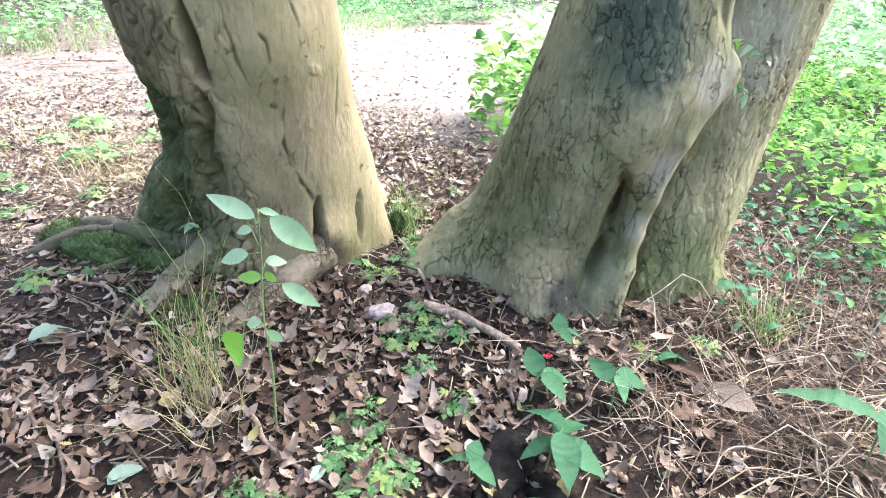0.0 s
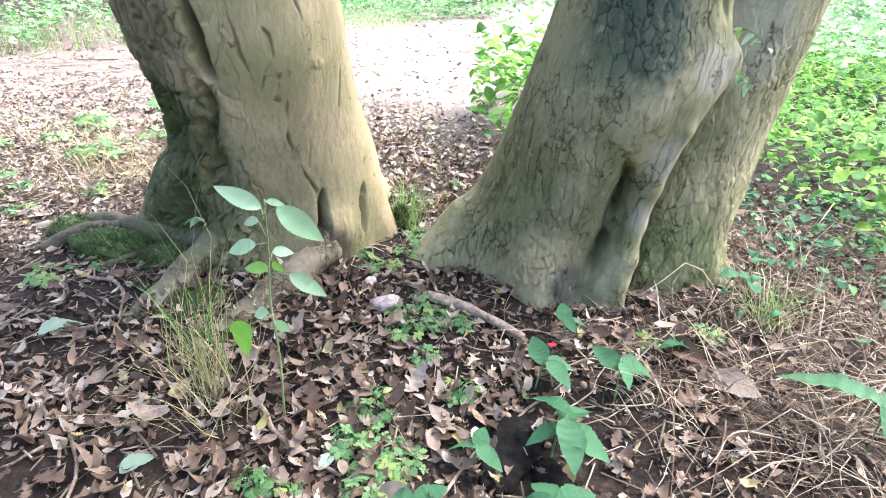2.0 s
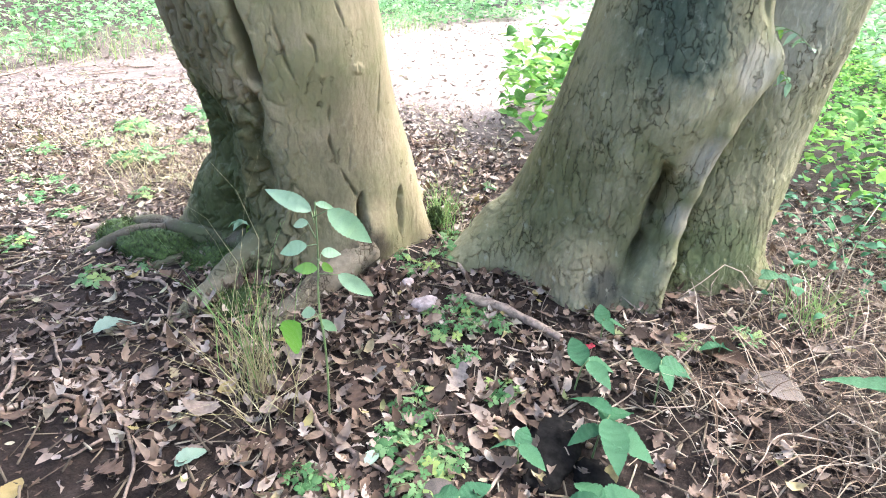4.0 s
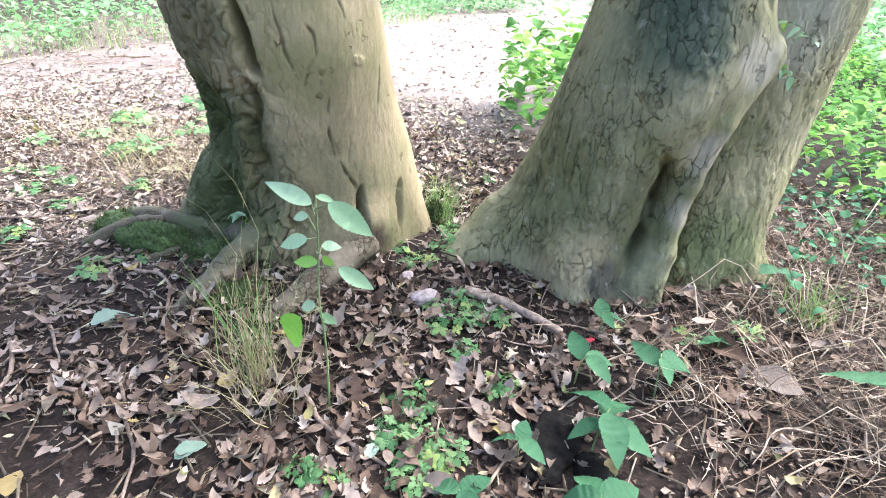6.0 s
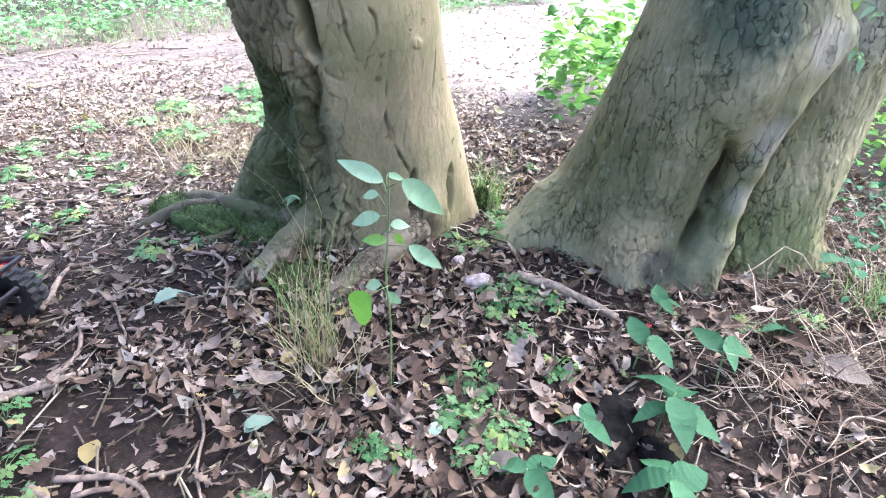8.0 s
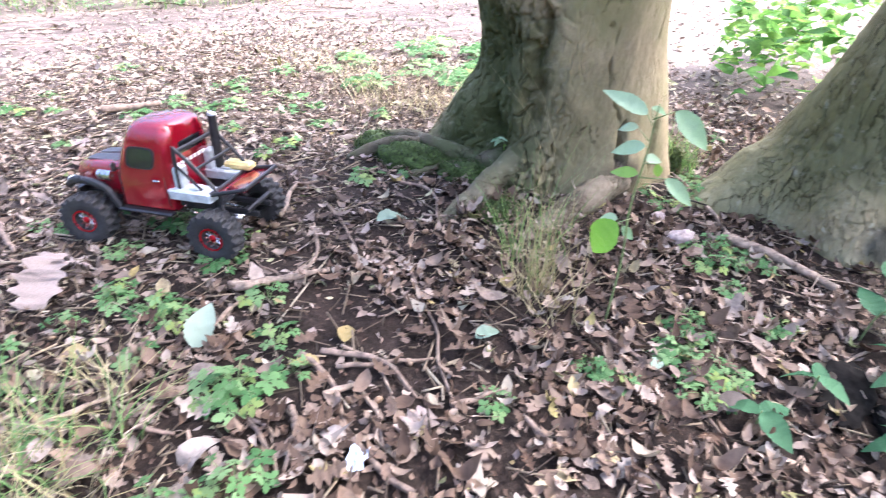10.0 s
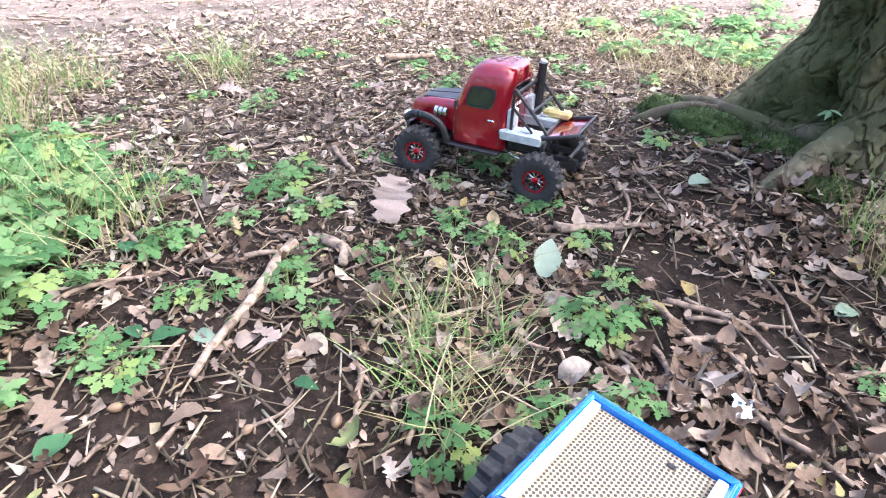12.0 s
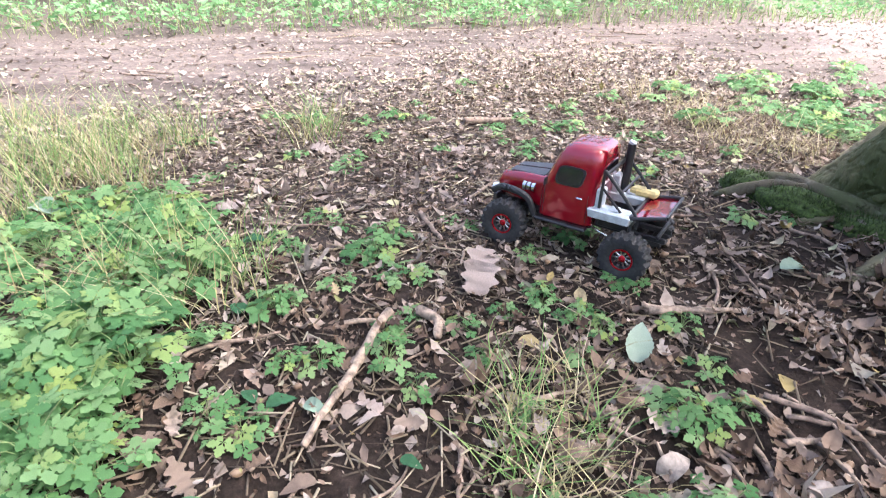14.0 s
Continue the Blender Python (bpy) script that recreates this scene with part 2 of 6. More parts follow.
SOIL = soil_material()
DEAD = [(0.0, (0.042, 0.027, 0.018)), (0.25, (0.105, 0.068, 0.044)), (0.5, (0.185, 0.127, 0.086)), (0.74, (0.285, 0.215, 0.158)), (0.89, (0.40, 0.325, 0.258)), (0.95, (0.31, 0.27, 0.215)), (0.97, (0.345, 0.275, 0.108)), (1.0, (0.173, 0.215, 0.089))]
DEAD_LEAF = leaf_material("dead_leaf", DEAD, 0.6, 0.12)
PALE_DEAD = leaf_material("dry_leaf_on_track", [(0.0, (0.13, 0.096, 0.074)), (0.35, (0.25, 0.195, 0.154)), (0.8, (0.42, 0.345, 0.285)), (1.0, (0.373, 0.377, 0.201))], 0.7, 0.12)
OAK_DEAD = leaf_material("dead_oak_leaf", [(0.0, (0.062, 0.037, 0.023)), (0.3, (0.130, 0.086, 0.057)), (0.6, (0.215, 0.156, 0.112)), (0.85, (0.33, 0.262, 0.205)), (0.96, (0.42, 0.362, 0.305)), (1.0, (0.34, 0.26, 0.09))], 0.55, 0.15, "island", 0.55)
CRUMPLED = leaf_material("crumpled_leaf", [(0.0, (0.37, 0.30, 0.26)), (1.0, (0.44, 0.37, 0.32))], 0.6, 0.2, "object", 0.35)
FALLEN = leaf_material("fallen_leaf", [(0.0, (0.106, 0.062, 0.036)), (0.4, (0.181, 0.121, 0.077)), (0.75, (0.241, 0.178, 0.130)), (1.0, (0.213, 0.178, 0.147))], 0.55, 0.15, "object", 0.6)
PALE_LEAF = leaf_material("pale_green_leaf", [(0.0, (0.208, 0.296, 0.208)), (1.0, (0.272, 0.352, 0.256))], 0.45, 0.25, "object", 0.15)
YELLOW_LEAF = leaf_material("yellow_leaf", [(0.0, (0.315, 0.240, 0.083)), (1.0, (0.360, 0.277, 0.120))], 0.5, 0.25, "object", 0.2)
HERB = leaf_material("herb_leaf", [(0.0, (0.075, 0.185, 0.062)), (0.4, (0.135, 0.270, 0.095)), (0.8, (0.215, 0.345, 0.145)), (1.0, (0.28, 0.36, 0.10))], 0.6, 0.4, "object", 0.2)
BRAMBLE = leaf_material("bramble_leaf", [(0.0, (0.042, 0.125, 0.055)), (1.0, (0.080, 0.195, 0.085))], 0.6, 0.3, "object", 0.35)
SAPLING = leaf_material("sapling_leaf", [(0.0, (0.24, 0.40, 0.20)), (0.9, (0.37, 0.51, 0.32)), (0.95, (0.24, 0.44, 0.08))], 0.25, 0.35, "object", 0.15)
WILD = leaf_material("undergrowth_leaf", [(0.0, (0.05, 0.14, 0.03)), (0.5, (0.12, 0.27, 0.05)), (1.0, (0.25, 0.42, 0.08))], 0.75, 0.45)
LUSH = leaf_material("verge_leaf", [(0.0, (0.10, 0.22, 0.07)), (0.5, (0.17, 0.34, 0.14)), (1.0, (0.32, 0.46, 0.22))], 0.55, 0.4)
IVY = leaf_material("ivy_leaf", [(0.0, (0.03, 0.10, 0.045)), (0.6, (0.06, 0.17, 0.075)), (1.0, (0.14, 0.28, 0.09))], 0.7, 0.25)
CROWN = leaf_material("crown_leaf", [(0.0, (0.04, 0.10, 0.03)), (1.0, (0.10, 0.20, 0.05))], 0.5, 0.3)
GRASS = leaf_material("grass_blade", [(0.0, (0.10, 0.22, 0.05)), (0.6, (0.22, 0.36, 0.10)), (1.0, (0.42, 0.44, 0.18))], 0.5, 0.35)
STRAW = leaf_material("dry_straw", [(0.0, (0.06, 0.037, 0.022)), (0.45, (0.12, 0.078, 0.045)), (0.85, (0.22, 0.165, 0.105)), (1.0, (0.42, 0.35, 0.26))], 0.6, 0.1)
STRAW_PALE = leaf_material("bleached_grass", [(0.0, (0.28, 0.24, 0.11)), (0.5, (0.42, 0.37, 0.19)), (1.0, (0.58, 0.51, 0.32))], 0.55, 0.2)
PALE_STEM = plain("bleached_stem", (0.38, 0.30, 0.205), 0.7, wear=0.3, scale=50)
STEM = plain("green_stem", (0.16, 0.22, 0.08), 0.6)
STICK = plain("stick_bark", (0.20, 0.145, 0.105), 0.85, wear=0.55, scale=60)
STICK_PALE = plain("peeled_stick", (0.26, 0.195, 0.14), 0.8, wear=0.6, scale=50)
TWIGS = leaf_material("twig_litter", [(0.0, (0.04, 0.031, 0.021)), (0.45, (0.14, 0.108, 0.073)), (0.85, (0.233, 0.185, 0.122)), (1.0, (0.427, 0.371, 0.265))], 0.8, 0.0)
ACORN = plain("acorn", (0.20, 0.13, 0.075), 0.35, wear=0.4, scale=80)
STONE = plain("stone", (0.36, 0.29, 0.26), 0.85, wear=0.35, scale=60)
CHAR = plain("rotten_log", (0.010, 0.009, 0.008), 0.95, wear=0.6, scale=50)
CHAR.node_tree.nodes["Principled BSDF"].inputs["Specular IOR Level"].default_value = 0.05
MOSS = plain("moss", (0.042, 0.068, 0.012), 0.95, wear=0.7, scale=120)
# dark patches: moss, plus painted shade on the left flank and dim lower front
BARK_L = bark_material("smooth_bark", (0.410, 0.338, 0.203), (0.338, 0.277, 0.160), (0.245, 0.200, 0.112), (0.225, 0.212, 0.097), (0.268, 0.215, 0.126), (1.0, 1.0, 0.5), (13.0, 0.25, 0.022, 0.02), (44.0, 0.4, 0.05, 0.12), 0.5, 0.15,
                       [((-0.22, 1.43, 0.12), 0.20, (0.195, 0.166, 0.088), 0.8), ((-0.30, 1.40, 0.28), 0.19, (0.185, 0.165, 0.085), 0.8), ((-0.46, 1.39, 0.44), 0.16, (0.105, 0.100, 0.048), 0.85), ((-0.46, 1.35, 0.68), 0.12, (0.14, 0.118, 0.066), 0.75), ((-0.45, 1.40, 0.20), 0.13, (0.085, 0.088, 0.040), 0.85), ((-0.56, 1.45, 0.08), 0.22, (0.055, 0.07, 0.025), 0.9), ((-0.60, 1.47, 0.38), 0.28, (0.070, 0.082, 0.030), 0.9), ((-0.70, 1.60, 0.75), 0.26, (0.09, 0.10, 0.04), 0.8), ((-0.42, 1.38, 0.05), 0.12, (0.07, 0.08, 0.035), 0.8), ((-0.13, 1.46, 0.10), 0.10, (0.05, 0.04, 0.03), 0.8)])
# pale patches paint the light on ridge and upper right stem; dark green ones are stain
BARK_R = bark_material("grey_bark", (0.405, 0.370, 0.218), (0.292, 0.268, 0.150), (0.148, 0.143, 0.072), (0.178, 0.178, 0.078), (0.090, 0.100, 0.052), (0.930, 0.930, 0.316), (30.0, 0.15, 0.022, 0.45), (58.0, 0.36, 0.040, 0.35), 0.6, 0.35,
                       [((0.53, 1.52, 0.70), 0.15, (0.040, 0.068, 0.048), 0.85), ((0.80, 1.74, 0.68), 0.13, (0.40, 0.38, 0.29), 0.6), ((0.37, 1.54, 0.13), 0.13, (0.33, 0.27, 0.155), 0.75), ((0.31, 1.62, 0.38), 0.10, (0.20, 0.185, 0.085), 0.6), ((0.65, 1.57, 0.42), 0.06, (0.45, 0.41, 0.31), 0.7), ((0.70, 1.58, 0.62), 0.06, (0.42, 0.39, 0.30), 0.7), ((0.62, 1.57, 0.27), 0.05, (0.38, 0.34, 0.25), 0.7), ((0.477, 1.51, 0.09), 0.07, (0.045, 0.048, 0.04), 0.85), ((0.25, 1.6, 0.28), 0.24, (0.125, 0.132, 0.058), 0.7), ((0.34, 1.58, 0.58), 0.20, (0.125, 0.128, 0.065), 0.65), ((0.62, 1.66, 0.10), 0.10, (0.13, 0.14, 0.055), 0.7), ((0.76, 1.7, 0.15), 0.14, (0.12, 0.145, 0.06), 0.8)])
ROOT_BARK = bark_material("root_bark", (0.285, 0.238, 0.165), (0.205, 0.170, 0.115), (0.100, 0.083, 0.055), (0.130, 0.128, 0.062), (0.090, 0.090, 0.048), (0.680, 0.704, 0.680), (34.0, 0.6, 0.06, 0.3), (80.0, 0.7, 0.1, 0.3), 0.85, 0.2)
# root bark with moss, its colours also darkened for the roots' shaded side
SHADED_MOSSY_ROOT = bark_material("shaded_mossy_root_bark", (0.150, 0.125, 0.085), (0.105, 0.090, 0.058), (0.052, 0.046, 0.028), (0.075, 0.095, 0.030), (0.055, 0.070, 0.025), (0.680, 0.704, 0.680), (34.0, 0.6, 0.06, 0.3), (80.0, 0.7, 0.1, 0.3), 0.85, 0.2)

# ---- ground ----
def spaced(lo, hi, step, reach):
    mid = np.arange(lo, hi + step / 2, step)
    out = [step]
    while sum(out) < reach:
        out.append(out[-1] * 1.22)
    out = np.cumsum(out)
    return np.concatenate([lo - out[::-1], mid, hi + out])


gx, gy = spaced(-2.6, 1.7, 0.018, 150), spaced(-0.7, 2.9, 0.018, 150)
GX, GY = np.meshgrid(gx, gy)
GZ = ground_height(GX, GY)
nx, ny = len(gx), len(gy)
idx = np.arange(nx * ny).reshape(ny, nx)
quads = np.stack([idx[:-1, :-1], idx[:-1, 1:], idx[1:, 1:], idx[1:, :-1]], -1).reshape(-1, 4)
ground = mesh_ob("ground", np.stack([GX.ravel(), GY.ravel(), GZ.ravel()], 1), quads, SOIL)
tagged(ground, "dark woodland soil with a worn earth track", "ground", kind="structure")


# ---- trees ----
def along(table, z):
    """The values of a table by height, with its kinks rounded."""
    t = np.array(table)
    return [sum(w * np.interp(np.asarray(z) + d, t[:, 0], t[:, k]) for d, w in ((-0.07, 0.12), (-0.035, 0.22), (0, 0.32), (0.035, 0.22), (0.07, 0.12))) for k in range(1, t.shape[1])]


def soft_min(a, b, k):
    h = np.clip(0.5 + 0.5 * (b - a) / k, 0, 1)
    return b * (1 - h) + a * h - k * h * (1 - h)


def rod(p, a, b, ra, rb):
    a, b = np.array(a), np.array(b)
    d = b - a
    t = np.clip(((p - a) @ d) / (d @ d), 0, 1)
    return np.linalg.norm(p - a - t[..., None] * d, axis=-1) - (ra + (rb - ra) * t)


def near_line(p, line):
    """Distance of the points p to a polyline, and how far along it they are (0 to 1)."""
    best, where = np.full(len(p), 9.0), np.zeros(len(p))
    n = len(line) - 1
    for k in range(n):
        a, b = np.array(line[k]), np.array(line[k + 1])
        d = b - a
        t = np.clip(((p - a) @ d) / (d @ d), 0, 1)
        dist = np.linalg.norm(p - a - t[:, None] * d, axis=1)
        hit = dist < best
        best[hit], where[hit] = dist[hit], (k + t[hit]) / n
    return best, where


def worley(p, seed):
    """Nearest and second nearest distances to scattered cell centres, and a random value for each cell."""
    b = np.floor(p).astype(np.int64)
    f1, f2, cell = np.full(len(p), 9.0), np.full(len(p), 9.0), np.zeros(len(p))
    for dx in (-1, 0, 1):
        for dy in (-1, 0, 1):
            for dz in (-1, 0, 1):
                c = b + np.array([dx, dy, dz])
                at = c + np.stack([lattice(c[:, 0], c[:, 1], c[:, 2], seed + k) for k in (0, 1, 2)], 1)
                d = np.linalg.norm(p - at, axis=1)
                near = d < f1
                f2 = np.where(near, f1, np.minimum(f2, d))
                cell = np.where(near, lattice(c[:, 0], c[:, 1], c[:, 2], seed + 3), cell)
                f1 = np.where(near, d, f1)
    return f1, f2, cell


def ease(x, lo, hi):
    t = np.clip((x - lo) / (hi - lo), 0, 1)
    return t * t * (3 - 2 * t)


def trunk(name, axis, stems, rods, reach, parent, bark, lines, rough, seed, blend, plates, zone):
    """A trunk with merged stems and root flares, as one skin round an axis, finer on the side of the clearing.
    lines are furrows (negative) and ridges; plates are (cell size, groove depth, lift) of the bark, as strong as zone(p) says."""
    zs = np.concatenate([np.arange(-0.12, 0.95, 0.008), np.linspace(0.96, 3.2, 40)])
    th = np.linspace(0, 2 * np.pi, 300, endpoint=False)
    ax, ay = along(axis, zs)
    D = np.stack([np.cos(th), np.sin(th)], -1)
    steps = np.linspace(1.0, 0.02, 60)
    radius = np.zeros((len(zs), len(th)))
    for i, z in enumerate(zs):
        r = reach * steps
        P = np.zeros((len(th), len(r), 3))
        P[..., 0] = ax[i] + D[:, None, 0] * r
        P[..., 1] = ay[i] + D[:, None, 1] * r
        P[..., 2] = z
        f = None
        for table, k in stems:
            cx, cy, cr = along(table, z)
            d = np.hypot(P[..., 0] - cx, P[..., 1] - cy) - cr
            f = d if f is None else soft_min(f, d, k)
        for a, b, ra, rb, *k in rods:
            if min(a[2], b[2]) - max(ra, rb) - 0.4 < z < max(a[2], b[2]) + max(ra, rb) + 0.4:
                f = soft_min(f, rod(P, a, b, ra, rb), k[0] if k else blend)
        inside = f < 0
        j = np.argmax(inside, 1)
        j = np.where(inside.any(1), j, len(r) - 1)
        j0 = np.maximum(j - 1, 0)
        f1, f0 = f[np.arange(len(th)), j], f[np.arange(len(th)), j0]
        w = np.where(np.abs(f0 - f1) > 1e-9, f0 / (f0 - f1 + 1e-9), 0)
        radius[i] = r[j0] + np.clip(w, 0, 1) * (r[j] - r[j0])
    # the fine skin
    zf = np.concatenate([np.arange(-0.1, 0.82, 0.0038), np.arange(0.82, 1.3, 0.02), np.linspace(1.32, 3.2, 24)])
    tf = np.concatenate([np.linspace(0.1, np.pi - 0.1, 50), np.linspace(np.pi - 0.08, 2 * np.pi + 0.08, 450)])
    wide = np.concatenate([radius, radius[:, :1], radius[:, 1:30]], 1)
    tw = np.concatenate([th, 2 * np.pi + th[:30]])
    mid = np.stack([np.interp(tf, tw, row_) for row_ in wide], 0)
    rad = np.stack([np.interp(zf, zs, mid[:, k]) for k in range(len(tf))], 1)
    D = np.stack([np.cos(tf), np.sin(tf)], -1)
    ax, ay = np.interp(zf, zs, ax), np.interp(zf, zs, ay)
    p = np.stack([(ax[:, None] + rad * D[:, 0]).ravel(), (ay[:, None] + rad * D[:, 1]).ravel(), np.repeat(zf, len(tf))], 1)
    out = np.zeros(len(p))
    jag = (np.stack([fbm(p * np.array([34, 34, 26]), 4, seed + 46 + k) for k in range(3)], 1) - 0.5) * np.array([0.010, 0.010, 0.005])
    for line, width, depth in lines:
        dist, where = near_line(p + jag if depth < 0 and width < 0.012 else p, line)
        taper = np.clip(1.25 * np.sin(np.pi * np.clip(where, 0.02, 0.98)), 0.4 if width < 0.005 else 0.08, 1)
        wob = 0.75 + 0.5 * vnoise(p * 17, seed + 40)
        if depth < 0:
            dist = np.abs(dist + min(0.014, 1.6 * width) * (fbm(p * np.array([40, 40, 22]), 3, seed + 44) - 0.5))
        out += depth * taper * wob * np.exp(-(dist / (width * (0.55 + 0.45 * taper))) ** 2)
    q = p * np.array([1, 1, 0.35])
    out += (fbm(q * 14, 4, seed) - 0.5) * rough
    # plates with grooves between them, lifting and tilting where the bark flakes
    size, groove, lift = plates
    strong = zone(p)
    warp = np.stack([fbm(p * 28, 3, seed + 60 + k) - 0.5 for k in range(3)], 1)
    f1, f2, cell = worley((p + warp * size * 1.5) * np.array([1, 1, 0.32]) / size, seed + 70)
    gap = 1 - ease(f2 - f1, 0.0, 0.13)
    out += strong * (-groove * gap * (0.4 + 1.1 * vnoise(p * 20, seed + 71)) + lift * (cell - 0.5) * (1 - gap))
    f1, f2, cell = worley((p + warp * size) * np.array([1, 1, 0.6]) / (size * 0.4), seed + 80)
    out += strong * 0.4 * lift * (cell - 0.5) * ease(vnoise(p * 11, seed + 81), 0.35, 0.6)
    out += (fbm(p * np.array([90, 90, 45]), 2, seed + 5) - 0.5) * (0.002 + 0.003 * strong)
    dirs = np.tile(D, (len(zf), 1))
    p[:, 0] += dirs[:, 0] * out
    p[:, 1] += dirs[:, 1] * out
    idx = np.arange(len(p)).reshape(len(zf), len(tf))
    nxt = np.roll(idx, -1, 1)
    quads = np.stack([idx[:-1], nxt[:-1], nxt[1:], idx[1:]], -1).reshape(-1, 4)
    return mesh_ob(name, p, quads, bark, parent)


def tube(points, radii, sides=8, rough=0.0, seed=0, closed=True):
    """Vertices and faces of a bent, tapering, uneven rod through the points."""
    pts = np.array(points, float)
    n = len(pts)
    tang = np.gradient(pts, axis=0)
    tang /= np.linalg.norm(tang, axis=1)[:, None] + 1e-9
    ref = np.array([0.0, 0.0, 1.0]) if abs(tang[0][2]) < 0.9 else np.array([1.0, 0.0, 0.0])
    V = []
    for i in range(n):
        u = np.cross(tang[i], ref)
        u /= np.linalg.norm(u) + 1e-9
        w = np.cross(u, tang[i])
        for k in range(sides):
            a = 2 * np.pi * k / sides
            V.append(pts[i] + radii[i] * (np.cos(a) * u + np.sin(a) * w))
    V = np.array(V)
    if rough:
        V += (np.stack([fbm(V * 35, 3, seed + k) for k in range(3)], 1) - 0.5) * rough
    F = []
    for i in range(n - 1):
        for k in range(sides):
            F.append((i * sides + k, i * sides + (k + 1) % sides, (i + 1) * sides + (k + 1) % sides, (i + 1) * sides + k))
    if closed:
        F.append(tuple(range(sides - 1, -1, -1)))
        F.append(tuple(range((n - 1) * sides, n * sides)))
    return V, F


def smooth_line(points, n):
    """Catmull-Rom through the points, n samples."""
    p = np.array(points, float)
    p = np.vstack([2 * p[0] - p[1], p, 2 * p[-1] - p[-2]])
    out = []
    for s in np.linspace(0, len(points) - 1 - 1e-6, n):
        k = int(s)
        t = s - k
        a, b, c, d = p[k:k + 4]
        out.append(0.5 * (2 * b + (c - a) * t + (2 * a - 5 * b + 4 * c - d) * t * t + (3 * b - a - 3 * c + d) * t ** 3))
    return np.array(out)


def leaf_shape(kind, rows=6):
    """A leaf of length 1 along x, as strips of vertices left, middle and right of the midrib."""
    V, F = [], []
    for i in range(rows + 1):
        s = i / rows
        if kind == "oak":
            w = 0.27 * math.sin(math.pi * min(s ** 0.85 * 0.94 + 0.03, 1)) ** 0.8 * (0.82 + 0.36 * math.cos(s * math.pi * 8.4 - 0.8)) + 0.010
        elif kind == "ovate":
            w = 0.26 * math.sin(math.pi * s ** 0.72) ** 0.9 + 0.004
        elif kind == "lance":
            w = 0.20 * math.sin(math.pi * s ** 0.7) + 0.004
        else:
            w = 0.40 * math.sin(math.pi * s ** 0.85) ** 0.7 + 0.004
        V += [(s, w, 0.18 * w), (s, 0, 0), (s, -w, 0.18 * w)]
        if i:
            a = 3 * (i - 1)
            F += [(a, a + 1, a + 4, a + 3), (a + 1, a + 2, a + 5, a + 4)]
    return np.array(V), F


def herb_shape(leaflets=((0, 1.0), (68, 0.92), (-68, 0.92), (128, 0.6), (-128, 0.6))):
    """A cut, hand-shaped leaf about 1 across, round its stalk's end at the origin: broad leaflets with blunt teeth."""
    rim = [(0.12, 0.035), (0.22, 0.175), (0.28, 0.12), (0.37, 0.22), (0.42, 0.13), (0.50, 0.13), (0.62, 0.0)]
    V, F = [], []
    for angle, size in leaflets:
        c, w = math.cos(math.radians(angle)) * size, math.sin(math.radians(angle)) * size
        o = len(V)
        mids = [(x, 0.0, -0.008 * x) for x, y in rim]
        for row in ([(0.0, 0.0, 0.0)] + mids, [(x, y, 0.02 * y) for x, y in rim], [(x, -y, 0.02 * y) for x, y in rim]):
            V += [(x * c - y * w, x * w + y * c, z - 0.12 * x * x) for x, y, z in row]
        for a, way in ((o + 8, 1), (o + 15, -1)):
            F.append((o, o + 1, a)[::way])
            for k in range(6):
                F.append((o + 1 + k, o + 2 + k, a + k + 1, a + k)[::way])
    return np.array(V), F


def scatter(name, shapes, pos, yaw, tilt, size, curl, mat, label, category, lift=0.004, ragged=0.0):
    """One mesh of many leaves of the given shapes."""
    n = len(pos)
    pick = R.integers(0, len(shapes), n)
    allv, allf, start = [], [], 0
    for s, (V, F) in enumerate(shapes):
        sel = np.where(pick == s)[0]
        if not len(sel):
            continue
        L = V[None].repeat(len(sel), 0).copy()
        if ragged:
            L[..., 1] *= 1 + R.normal(0, ragged, L.shape[:2])
            L[..., 2] += R.normal(0, 0.25 * ragged, L.shape[:2])
        L[..., 0] -= 0.5
        L[..., 2] += curl[sel, None] * (L[..., 0] ** 2) * 1.6 + 1.4 * np.abs(curl[sel, None]) * L[..., 1] ** 2
        L *= size[sel, None, None]
        ct, st = np.cos(tilt[sel])[:, None], np.sin(tilt[sel])[:, None]
        x, z = L[..., 0] * ct - L[..., 2] * st, L[..., 0] * st + L[..., 2] * ct
        rt = R.normal(0, 0.3, len(sel))[:, None]
        y, z = L[..., 1] * np.cos(rt) - z * np.sin(rt), L[..., 1] * np.sin(rt) + z * np.cos(rt)
        cy, sy = np.cos(yaw[sel])[:, None], np.sin(yaw[sel])[:, None]
        W = np.stack([x * cy - y * sy + pos[sel, 0, None], x * sy + y * cy + pos[sel, 1, None], z + pos[sel, 2, None] + lift], -1)
        k = V.shape[0]
        for j in range(len(sel)):
            o = start + j * k
            allf += [tuple(i + o for i in f) for f in F]
        allv.append(W.reshape(-1, 3))
        start += len(sel) * k
    ob = mesh_ob(name, np.concatenate(allv), allf, mat)
    return tagged(ob, label, category, kind="stuff")


